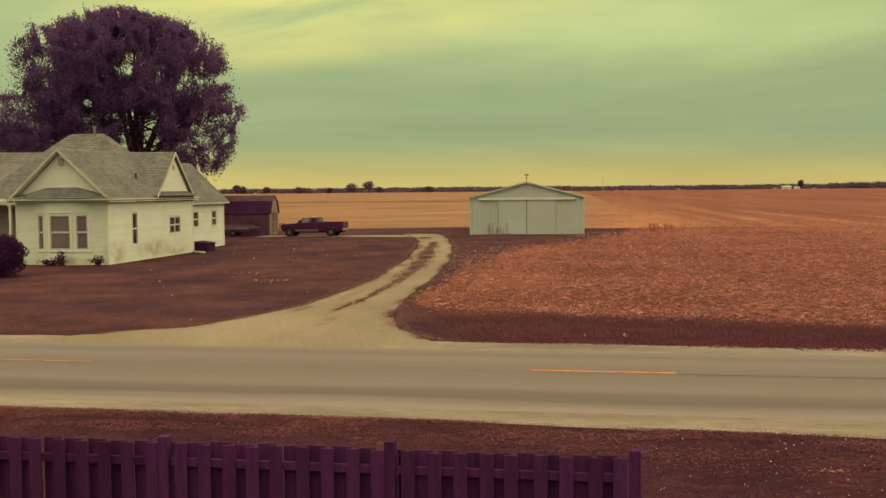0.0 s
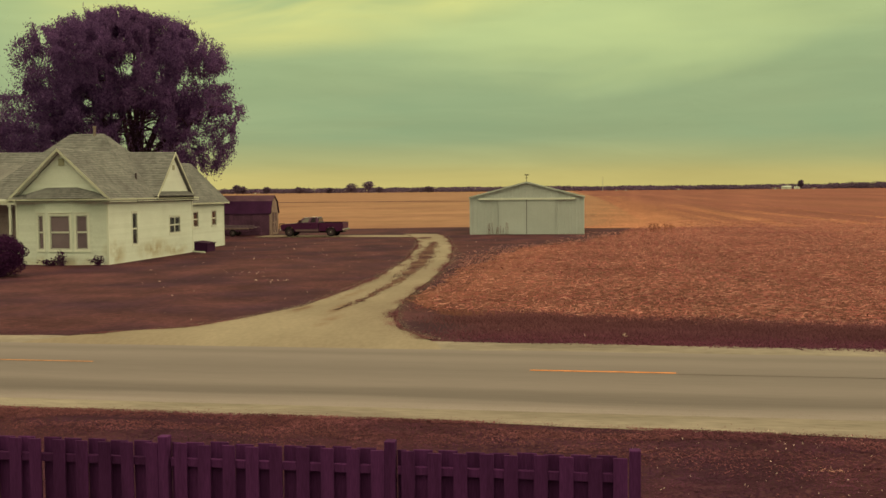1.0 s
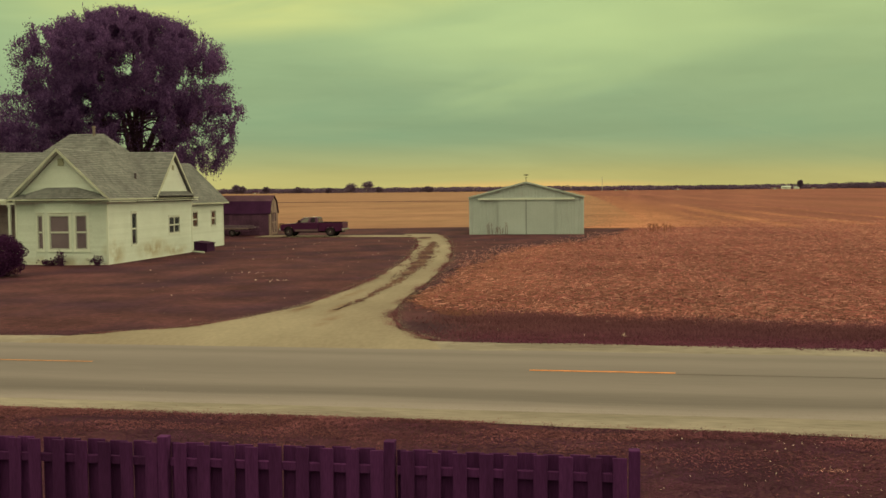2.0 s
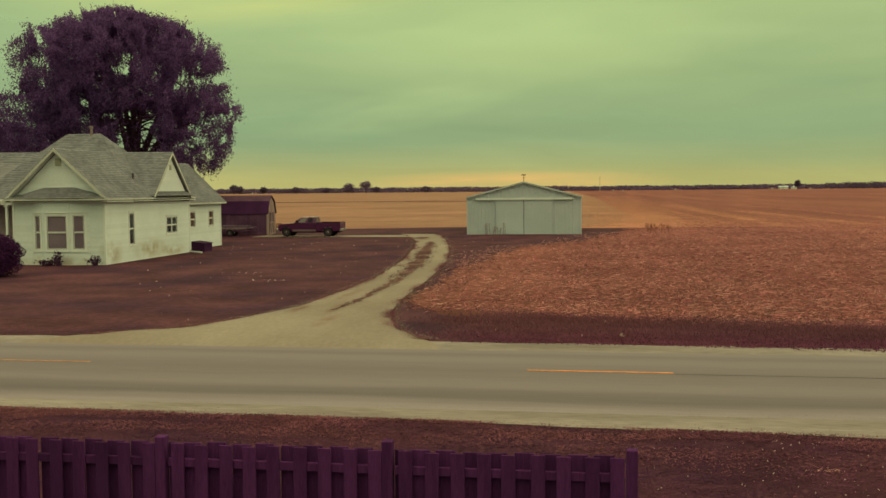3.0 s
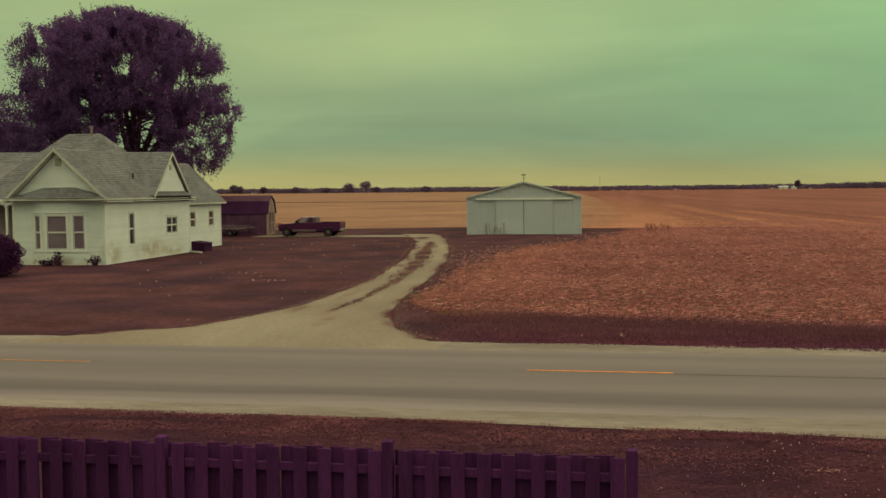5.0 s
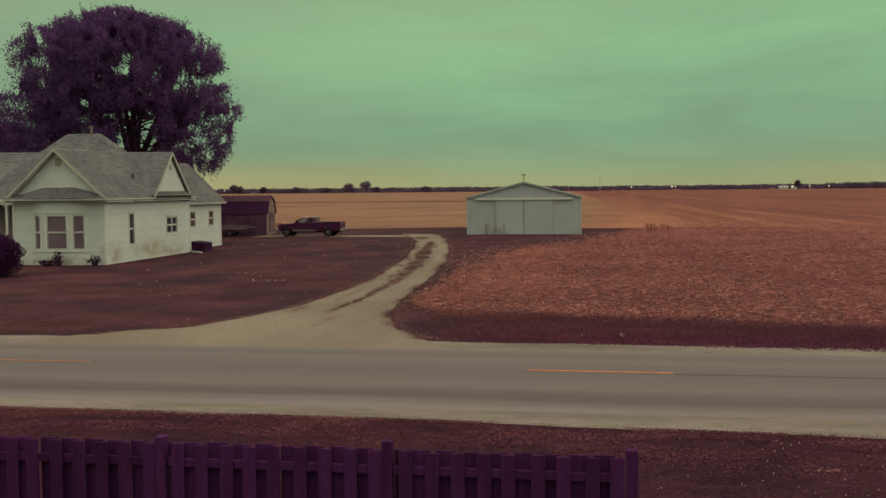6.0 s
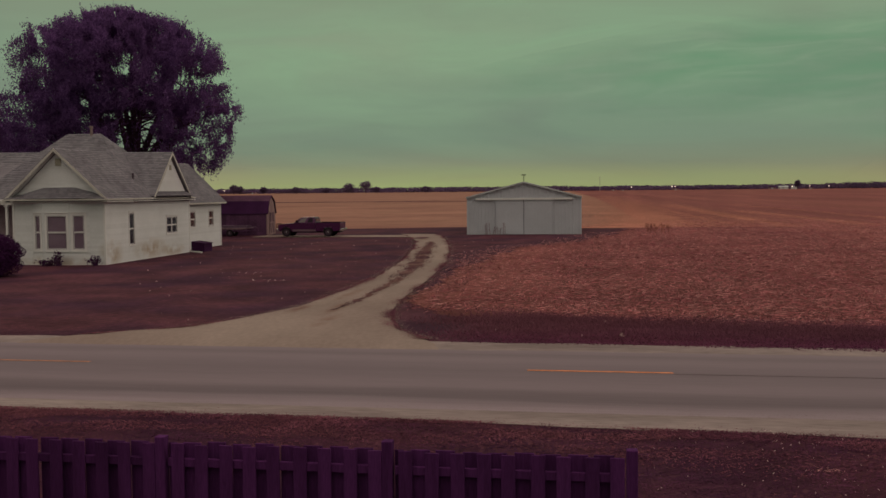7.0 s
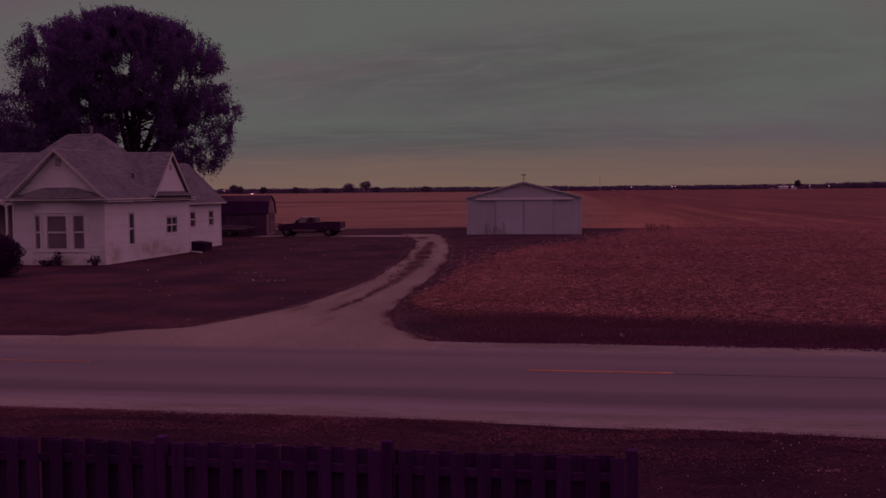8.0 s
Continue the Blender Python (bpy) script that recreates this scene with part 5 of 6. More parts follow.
    for y in (-hy - 0.005, hy - 0.075):
        part("bed_rail", boxed(0.47, 2.52, y, y + 0.09, 1.16, 1.19, 0.008), M_TYRE, truck)
    part("rear_bumper", boxed(2.52, 2.68, -0.88, 0.88, 0.46, 0.66, 0.03), M_CHROME, truck, "chrome rear bumper")
    part("front_bumper", boxed(-2.94, -2.80, -0.9, 0.9, 0.48, 0.68, 0.03), M_CHROME, truck, "chrome front bumper")
    part("grille", boxed(-2.86, -2.82, -0.55, 0.55, 0.72, 0.96, 0.01), M_TYRE, truck)
    for y in (-0.75, 0.75):
        part("headlight", boxed(-2.86, -2.815, y - 0.14, y + 0.14, 0.76, 0.92, 0.01), M_CARGLASS, truck)
        part("tail_light", boxed(2.535, 2.56, y - 0.08 + 0.1 * (y > 0), y + 0.06 + 0.04 * (y > 0), 0.78, 1.05, 0.01), M_CAR, truck)
        part("mirror", boxed(-1.22, -1.06, y + (0.16 if y > 0 else -0.38), y + (0.38 if y > 0 else -0.16), 1.2, 1.38, 0.03), M_TYRE, truck)
    part("rocker_trim", boxed(-1.55, 0.44, -hy - 0.012, -hy - 0.002, 0.44, 0.60, 0.003), M_ROCKER, truck, "pale lower trim stripe")
    for x0, x1 in ((-1.22, -0.14), (-0.10, 0.38)):
        part("door_panel", boxed(x0, x1, -hy - 0.014, -hy - 0.003, 0.62, 1.12, 0.004), M_CAR, truck)
    part("door_handle", boxed(-0.34, -0.20, -hy - 0.035, -hy - 0.015, 0.98, 1.02, 0.006), M_TYRE, truck)
    bm = bmesh.new()
    for z in (0.62, 0.86, 1.06):
        tube(bm, [(-3.02, -0.62, z), (-3.06, 0.0, z), (-3.02, 0.62, z)], [0.028] * 3, 6)
    for y in (-0.6, -0.22, 0.22, 0.6):
        tube(bm, [(-2.92, y, 0.56), (-3.04, y, 0.7), (-3.04, y, 1.08)], [0.028] * 3, 6)
    part("grille_guard", bm, M_TYRE, truck, "black tubular grille guard")
    part("windscreen_trim", tube(bmesh.new(), [(-1.45, -0.84, 1.15), (-0.83, -0.70, 1.60), (0.28, -0.71, 1.635)], [0.016] * 3, 5), M_CHROME, truck, "bright drip rail along the cab")
    part("undercarriage", boxed(-2.4, 2.4, -0.5, 0.5, 0.32, 0.45), M_TYRE, truck)
    for x in (fw, rw):
        part("axle", tube(bmesh.new(), [(x, -0.8, 0.38), (x, 0.8, 0.38)], [0.05, 0.05], 8), M_TYRE, truck)
        for y in (-0.8, 0.8):
            w = wheel(0.385, 0.24)
            w.parent, w.location = truck, (x, y, 0.385)


M_CARGLASS = material("car_glass", (0.10, 0.075, 0.085), 0.12, 0.05, 1, 10, 0, spec=0.5)
M_TINTED = material("tinted_glass", (0.02, 0.012, 0.02), 0.3, 0.05, 1, 10, 0, spec=0.06)
M_RIM = material("dull_rim", (0.06, 0.04, 0.055), 0.5, 0.1, 2, 20, 0)
M_ROCKER = material("pale_trim", (0.15, 0.095, 0.12), 0.5, 0.1, 2, 20, 0)


# ------------------------------------------------------------------ fence
def build_fence():
    fence = tagged(empty("board_fence", 0.022, 7.75, 0.0), "dark weathered shadowbox board fence", "fence")
    top = 1.80
    for i in range(7):
        x = 0.16 - 1.92 * i
        bm = boxed(-0.044, 0.044, -0.044, 0.044, -0.1, top + 0.055 + 0.012 * math.sin(i * 2.3), 0.008)
        p = part("post", bm, M_FENCE, fence)
        p.location = (x, 0.0, 0)
    for z in (0.35, 1.0, 1.628):
        for i in range(6):
            x1, x0 = 0.16 - 1.92 * i - 0.06, 0.16 - 1.92 * (i + 1) + 0.06
            part("rail", boxed(x0, x1, -0.022, 0.022, z - 0.034, z + 0.034, 0.004), M_FENCE, fence)
    me = []
    for k in range(9):
        half = (0.055 if k < 4 else 0.078) if k < 8 else 0.036
        bm = boxed(-half, half, -0.009, 0.009, 0.06, top - 0.012, 0.003)
        for v in bm.verts:
            v.co.x += 0.004 * math.sin(v.co.z * 3 + k)
        m = bpy.data.meshes.new("picket")
        bm.to_mesh(m)
        bm.free()
        m.materials.append(M_FENCE)
        me.append(m)
    n = 0
    for i in range(6):
        x1 = 0.16 - 1.92 * i
        for j in range(11):
            for back in (0, 1):
                x = x1 - 0.105 - (j + 0.5 * back) * 0.208
                if x < x1 - 1.84:
                    continue
                b = new("picket", me[n % 4 + 4 * back])
                b.parent = fence
                b.matrix_basis = pose(x + random.uniform(-0.005, 0.005), 0.033 if back else -0.033, random.uniform(-0.008, 0.006), random.uniform(-0.4, 0.4), random.uniform(-0.4, 0.4), random.uniform(-2, 2))
                n += 1
        # narrow filler board beside the next post
        filler = new("picket", me[8])
        filler.parent = fence
        filler.matrix_basis = pose(x1 - 1.836, 0.033, -0.004)


# ------------------------------------------------------------------ trees and bushes
def leaves(name, mat, centres, size, rng_, parent=None, droop=0.4, aspect=0.55):
    """One mesh of many small folded leaves at centres (n x 3)."""
    n = len(centres)
    d = rng_.normal(size=(n, 3))
    d[:, 2] -= droop
    d /= np.linalg.norm(d, axis=1)[:, None]
    e = np.cross(d, rng_.normal(size=(n, 3)))
    e /= np.linalg.norm(e, axis=1)[:, None] + 1e-9
    f = np.cross(d, e)
    s = (size * rng_.uniform(0.6, 1.4, n))[:, None]
    v = np.empty((n, 4, 3))
    v[:, 0] = centres - d * s * 0.5
    v[:, 1] = centres + e * s * aspect * 0.5 + f * s * 0.12
    v[:, 2] = centres + d * s * 0.5
    v[:, 3] = centres - e * s * aspect * 0.5 + f * s * 0.12
    me = bpy.data.meshes.new(name)
    me.vertices.add(n * 4)
    me.vertices.foreach_set("co", v.reshape(-1))
    me.loops.add(n * 4)
    me.loops.foreach_set("vertex_index", np.arange(n * 4, dtype=np.int32))
    me.polygons.add(n)
    me.polygons.foreach_set("loop_start", np.arange(0, n * 4, 4, dtype=np.int32))
    me.update(calc_edges=True)
    me.materials.append(mat)
    ob = new(name, me)
    if parent is not None:
        ob.parent = parent
    return ob


def build_big_tree():
    r = np.random.default_rng(21)
    tree = tagged(empty("shade_tree", -41.6, 84.0, 0.0), "huge dark broad-crowned tree behind the house", "tree")
    bm = bmesh.new()
    tube(bm, [(0, 0, -0.3), (0, 0, 0.8), (0.1, 0, 2.5), (0.05, 0.1, 3.6)], [1.05, 0.8, 0.68, 0.62], 14)
    part("trunk", bm, M_BARK, tree)
    tips = []
    for i, (dx, dy, h) in enumerate(((-0.9, -0.3, 15), (0.1, 0.2, 17), (1.5, -0.2, 15), (-3.4, 0.6, 12), (4.2, 0.4, 12.5), (-6.2, -0.8, 10.5), (5.2, -1.2, 10.5), (0.6, -4.2, 12), (-0.8, 4.2, 12), (2.2, 3.0, 14), (-2.4, -3.0, 13))):
        pts, rad = [], []
        for k in range(8):
            u = k / 7
            pts.append((dx * u ** 1.3 * 1.25 + 0.3 * math.sin(3 * u + i), dy * u ** 1.2 + 0.3 * math.cos(4 * u + i), 3.2 + (h - 3.2) * u))
            rad.append(0.40 * (1 - u) ** 0.8 + 0.04)
        bm = tube(bmesh.new(), pts, rad, 8)
        for k in range(2, 8):                      # side branches
            for _ in range(2):
                a, l = r.uniform(0, 2 * np.pi), r.uniform(1.5, 4.2)
                p = Vector(pts[k])
                q = p + Vector((math.cos(a) * l, math.sin(a) * l, r.uniform(-0.2, 1.6)))
                tube(bm, [p, p.lerp(q, 0.5) + Vector((0, 0, 0.35)), q], [rad[k] * 0.5 + 0.02, 0.06, 0.025], 5)
                tips.append(q)
        part("limb", bm, M_BARK, tree)
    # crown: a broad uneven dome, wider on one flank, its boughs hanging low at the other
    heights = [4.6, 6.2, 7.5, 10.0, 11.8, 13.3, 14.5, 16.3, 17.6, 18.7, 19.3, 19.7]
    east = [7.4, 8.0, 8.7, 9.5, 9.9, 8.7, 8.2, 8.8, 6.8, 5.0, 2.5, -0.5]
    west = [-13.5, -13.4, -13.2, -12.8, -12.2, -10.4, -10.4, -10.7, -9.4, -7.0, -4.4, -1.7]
    across, along = Vector((0.896, 0.444)), Vector((-0.444, 0.896))
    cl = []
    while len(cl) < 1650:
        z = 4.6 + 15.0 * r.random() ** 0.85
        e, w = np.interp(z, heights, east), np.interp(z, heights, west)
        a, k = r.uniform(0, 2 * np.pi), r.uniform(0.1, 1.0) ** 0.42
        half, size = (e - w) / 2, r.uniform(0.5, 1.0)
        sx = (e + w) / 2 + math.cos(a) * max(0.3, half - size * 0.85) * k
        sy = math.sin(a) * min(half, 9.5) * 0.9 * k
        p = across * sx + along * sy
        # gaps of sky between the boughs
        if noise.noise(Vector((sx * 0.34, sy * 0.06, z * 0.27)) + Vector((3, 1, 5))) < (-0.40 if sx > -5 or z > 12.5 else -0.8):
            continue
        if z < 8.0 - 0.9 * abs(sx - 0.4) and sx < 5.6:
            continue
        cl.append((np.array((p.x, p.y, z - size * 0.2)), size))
    cents = []
    for p, s in cl:
        # sprays of leaves that spread from the bough and droop
        m, sprays = int(250 * s * s) + 70, 9
        d = r.normal(size=(sprays, 3)) + np.array([0, 0, 0.25])
        d /= np.linalg.norm(d, axis=1)[:, None]
        k, t = r.integers(0, sprays, m), r.uniform(0.1, 1.3, m)
        q = d[k] * (t * s)[:, None] + r.normal(0, 0.13 + 0.12 * s, (m, 3))
        q[:, 2] -= 0.55 * s * t ** 2
        cents.append(p + q)
    cents = np.concatenate(cents)
    sx = 0.896 * cents[:, 0] + 0.444 * cents[:, 1]
    keep = np.array([(u < -5 and q[2] < 12.5) or noise.noise(Vector((u * 0.6, q[1] * 0.12, q[2] * 0.45))) > -0.48 for u, q in zip(sx, cents)])
    keep &= np.array([noise.noise(Vector((u * 1.05, q[1] * 0.16, q[2] * 0.85)) + Vector((7, 0, 2))) > (-0.36 if u > -6 else -0.44) for u, q in zip(sx, cents)])
    # open places: between the stems, and among the hanging boughs of one side
    for x0, x1, z0, z1, gone in ((-1.1, 1.8, 3.0, 10.8, 0.94), (-1.0, -0.2, 13.8, 17.0, 0.93), (5.9, 6.6, 5.5, 9.0, 0.75), (4.0, 7.8, 13.1, 14.5, 0.66), (-4.4, -3.7, 11.0, 12.4, 0.9), (1.5, 2.4, 13.0, 15.0, 0.6), (-11.2, -8.5, 12.3, 14.6, 0.86), (-11.5, -8.0, 9.8, 11.7, 0.7), (-11.0, -8.9, 14.6, 17.0, 0.45), (5.4, 8.6, 8.4, 10.8, 0.62), (2.0, 2.6, 8.0, 11.0, 0.7), (-7.0, -6.5, 12.0, 13.2, 0.6)):
        wavy = x0 + 0.4 * np.sin(cents[:, 2] * 1.3), x1 + 0.4 * np.cos(cents[:, 2] * 1.7)
        keep &= ~((sx > wavy[0]) & (sx < wavy[1]) & (cents[:, 2] > z0) & (cents[:, 2] < z1) & (r.random(len(cents)) < gone))
    keep &= np.array([s < 4.4 or noise.noise(Vector((s * 1.7, q[2] * 0.9, 8.0))) > -0.30 for s, q in zip(sx, cents)])
    keep &= ~((sx > 5.0) & (cents[:, 2] < 4.3 + 1.5 * np.abs(sx - 6.9) + 0.5 * np.sin(sx * 5.0)))
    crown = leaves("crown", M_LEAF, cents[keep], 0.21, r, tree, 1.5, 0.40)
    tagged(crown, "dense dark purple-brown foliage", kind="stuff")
    return tree


def build_bush(name, x, y, rad, h, count, label, leaf=0.09, rough=0.22):
    r = np.random.default_rng(int(abs(x * 31 + y)))
    bush = tagged(empty(name, x, y, 0.0), label, "bush")
    bm = bmesh.new()
    for i in range(9):
        a = i * 2.4
        tube(bm, [(0.1 * math.cos(a), 0.1 * math.sin(a), -0.05), (rad * 0.4 * math.cos(a), rad * 0.4 * math.sin(a), h * 0.5), (rad * 0.7 * math.cos(a), rad * 0.7 * math.sin(a), h * 0.8)], [0.03, 0.02, 0.008], 5)
    part("stems", bm, M_BARK, bush)
    q = r.normal(size=(count, 3))
    q /= ((np.abs(q) ** 2.8).sum(1) ** (1 / 2.8))[:, None]
    k = r.uniform(0.2, 1.0, count) ** 0.4
    k *= np.array([1 + rough * noise.noise(Vector(v) * 2.2 + Vector((x, y, 0))) for v in q])
    c = q * k[:, None] * np.array([rad, rad, h * 0.5]) + np.array([0, 0, h * 0.52])
    c[:, 2] = np.maximum(c[:, 2], 0.03)
    tagged(leaves("foliage", M_BUSH, c, leaf, r, bush, 0.0), kind="stuff")
    return bush


def build_weeds():
    """Dead stalks by the shed doors, and small plants at the foot of the house."""
    r = np.random.default_rng(5)
    for i in range(9):
        x, y = -10.3 + 0.22 * i + r.uniform(-0.08, 0.08), 84.75 + r.uniform(-0.2, 0.2)
        bm = bmesh.new()
        h = r.uniform(0.5, 1.25)
        lean = r.uniform(-0.12, 0.12)
        tube(bm, [(0, 0, -0.02), (lean * 0.4, 0, h * 0.5), (lean, 0.02, h)], [0.022, 0.018, 0.012], 5)
        for k in range(4):
            z = h * (0.35 + 0.17 * k)
            a = r.uniform(0, 6.28)
            tube(bm, [(lean * z / h, 0, z), (lean * z / h + 0.12 * math.cos(a), 0.12 * math.sin(a), z + 0.13)], [0.012, 0.006], 4)
        ob = tagged(part("dead_weed", bm, M_WEED), "dry dead weed stalk in front of the shed", "weed", "weeds at the shed")
        ob.location = (x, y, 0)
    for i in range(6):
        x, y = 3.4 + 0.34 * i + r.uniform(-0.15, 0.15), 88.0 + r.uniform(-1.2, 1.2)
        bm = bmesh.new()
        h = r.uniform(0.45, 0.95)
        tube(bm, [(0, 0, -0.02), (r.uniform(-0.08, 0.08), 0, h)], [0.045, 0.025], 5)
        for k in range(6):
            a, z = r.uniform(0, 6.28), h * r.uniform(0.3, 0.95)
            tip = 0.26 * math.cos(a), 0.26 * math.sin(a)
            tube(bm, [(0, 0, z), (tip[0] * 0.6, tip[1] * 0.6, z + 0.05), (*tip, z - 0.16)], [0.03, 0.035, 0.01], 4)
        ob = tagged(part("corn_stalk", bm, M_STALK), "left-over dry corn stalk standing in the field", "corn stalk", "standing corn stalks")
        ob.location = (x, y, 0.05)


M_STALK = material("corn_stalks", (0.30, 0.125, 0.105), 0.9, 0.2, 2, 20, 0, piece=0.2)
M_WEED = material("dead_stalks", (0.17, 0.08, 0.085), 0.9, 0.2, 2, 20, 0, piece=0.2)
M_PAPER = material("paper", (0.36, 0.25, 0.24), 0.8, 0.1, 2, 20, 0)
M_LITTER = material("fallen_leaves", (0.50, 0.35, 0.36), 0.8, 0.2, 2, 20, 0, island=0.5)


def build_litter():
    def keep(x, y):
        return ~inside_drive(x, y) & ~inside_field(x, y) & (x > -0.5 * y) & (x < 0.33 * y + 1)
    a = np.concatenate([points(210, -30, 0, 25.5, 75, keep, 1.2), np.stack([rng.normal(-14.6, 0.5, 14), rng.normal(41.3, 0.2, 14), np.zeros(14)], 1), np.stack([rng.normal(-17.0, 0.7, 14), rng.normal(45.0, 0.3, 14), np.zeros(14)], 1)])
    b = points(1050, -5, 5, 8.4, 16.2, lambda x, y: (x > y * 0.05 - 1.5) & (x < 0.33 * y + 0.6) & (rng.random(len(x)) < np.clip(0.16 + 0.3 * (x - 0.1), 0.12, 0.8)))
    r = np.random.default_rng(3)
    ob = leaves("lawn_litter", M_LITTER, a * np.array([1, 1, 0]) + np.array([0, 0, 0.05]), 0.085, r, None, 0.0, 0.35)
    tagged(ob, "pale fallen leaves scattered on the lawn", "fallen leaves", kind="stuff")
    ob = leaves("verge_litter", M_LITTER, b + np.array([0, 0, 0.05]), 0.030, r, None, 0.0, 0.4)
    tagged(ob, "pale fallen leaves scattered on the verge", "fallen leaves", kind="stuff")
    c = np.stack([r.normal(2.95, 0.16, 24), r.normal(14.0, 0.05, 24), r.uniform(0.02, 0.05, 24)], 1)
    tagged(scatter("straw_wisp", M_CORNLEAF, c, 0.012, 0.004, 0.11, r), "thin wisp of pale straw lying on the verge", "straw", kind="stuff")
    bm = bmesh.new()
    for k in range(5):                         # crumpled scrap: folded facets
        a = 1.26 * k
        vs = [bm.verts.new(p) for p in ((0, 0, 0.015), (0.08 * math.cos(a), 0.08 * math.sin(a), 0.03 + 0.07 * (k % 2)), (0.07 * math.cos(a + 1.1), 0.07 * math.sin(a + 1.1), 0.01 + 0.03 * (k % 3)))]
        bm.faces.new(vs)
        ex = bmesh.ops.extrude_face_region(bm, geom=list(bm.faces)[-1:])
        bmesh.ops.translate(bm, vec=(0, 0, 0.008), verts=[v for v in ex["geom"] if isinstance(v, bmesh.types.BMVert)])
    scrap = tagged(part("paper_scrap", bm, M_PAPER), "crumpled pale scrap of paper in the ditch grass", "litter")
    scrap.location = (0.35, 26.08, 0.03)


# ------------------------------------------------------------------ distance
def lump_tree(r, x, y, w, h, n):
    q = r.normal(size=(n, 3))
    q /= np.linalg.norm(q, axis=1)[:, None]
    q *= (r.uniform(0.1, 1, n) ** 0.4)[:, None] * np.array([w / 2, w / 2, h * 0.46])
    q += np.array([x, y, h * 0.54])
    q[:, 0] += r.normal(0, w * 0.06, n)
    return q


def build_distance():
    r = np.random.default_rng(11)
    pts = []
    for x in np.arange(-1250, 760, 2.2):
        h = r.uniform(6.6, 7.8) + 1.5 * noise.noise(Vector((x * 0.014, 0, 3))) + (1.3 if x > 318 else 0.0) + (0.9 if x < -60 else 0.0)
        pts.append(lump_tree(r, x + r.uniform(-2, 2), 1540 + r.uniform(-20, 60), r.uniform(12, 22), h, 85))
        pts.append(lump_tree(r, x + r.uniform(-2, 2), 1510 + r.uniform(-12, 12), r.uniform(10, 16), r.uniform(3.0, 5.0), 50))
    tagged(leaves("far_woods", M_FARLEAF, np.concatenate(pts), 2.2, r, None, 0.0, 0.5), "long dark line of woods along the horizon", "woods", kind="stuff")
    pts = []
    for x in np.arange(305, 470, 4.0):
        pts.append(lump_tree(r, x + r.uniform(-2, 2), 1495 + r.uniform(-15, 10), r.uniform(7, 11), r.uniform(7.5, 10.5), 60))
    for x in np.arange(-640, -455, 4.5):
        pts.append(lump_tree(r, x + r.uniform(-2, 2), 1495 + r.uniform(-15, 10), r.uniform(7, 12), r.uniform(6, 9.5), 60))
    tagged(leaves("hedgerow_woods", M_FARLEAF, np.concatenate(pts), 1.7, r, None, 0.0, 0.7), "nearer dark hedgerow trees beyond the fields", "woods", kind="stuff")
    # single trees in front of the woods
    for x, y, w, h, stem in ((-340, 1300, 15, 13.5, 1), (-317, 1300, 15, 16.0, 7), (-236, 1300, 17, 8.0, 1), (-500, 1300, 12, 13, 2), (-488, 1290, 10, 10.5, 1), (-371, 1300, 9, 7.5, 1), (-302, 1300, 9, 8.0, 1), (-458, 1300, 10, 9.5, 1), (-412, 1300, 16, 8.5, 1), (231, 1300, 7, 11.5, 3)):
        t = tagged(empty("field_tree", x, y, 0.0), "distant dark tree standing before the woods", "tree", "distant trees")
        bm = tube(bmesh.new(), [(0, 0, -0.3), (0.1, 0, stem), (0, 0.2, h * 0.7)], [0.5, 0.4, 0.1], 6)
        part("trunk", bm, M_BARK, t)
        q = lump_tree(r, 0, 0, w, h - stem * 0.6, 900)
        q[:, 2] += stem * 0.6
        q += np.array([[noise.noise(Vector(p) * 0.3) * 1.4] * 3 for p in q])
        tagged(leaves("crown", M_FARLEAF, q, 1.4, r, t, 0.0, 0.7), kind="stuff")


def farm_building(name, x, y, w, d, h, ridge, mat, label, turn=0.0):
    ob = tagged(empty(name, x, y, 0, turn), label, "farm building", "distant farm buildings")
    part("wall", boxed(-w / 2, w / 2, -d / 2, d / 2, -0.2, h), mat, ob)
    for s in (-1, 1):
        slope(ob, [(-w / 2 - 0.4, s * (d / 2 + 0.4), h - 0.1), (w / 2 + 0.4, s * (d / 2 + 0.4), h - 0.1), (w / 2 + 0.4, 0, ridge), (-w / 2 - 0.4, 0, ridge)], "roof", "", 0.25, M_BARNROOF if mat is M_BARNEND else M_METALROOF)
    for s in (-1, 1):
        part("gable", prism(bmesh.new(), [(s * w / 2, -d / 2, h), (s * w / 2, d / 2, h), (s * w / 2, 0, ridge - 0.25)], (-0.1 * s, 0, 0)), mat, ob)
    part("door", boxed(-w * 0.2, w * 0.05, -d / 2 - 0.08, -d / 2 - 0.002, 0, h * 0.8), M_METAL, ob)
    return ob


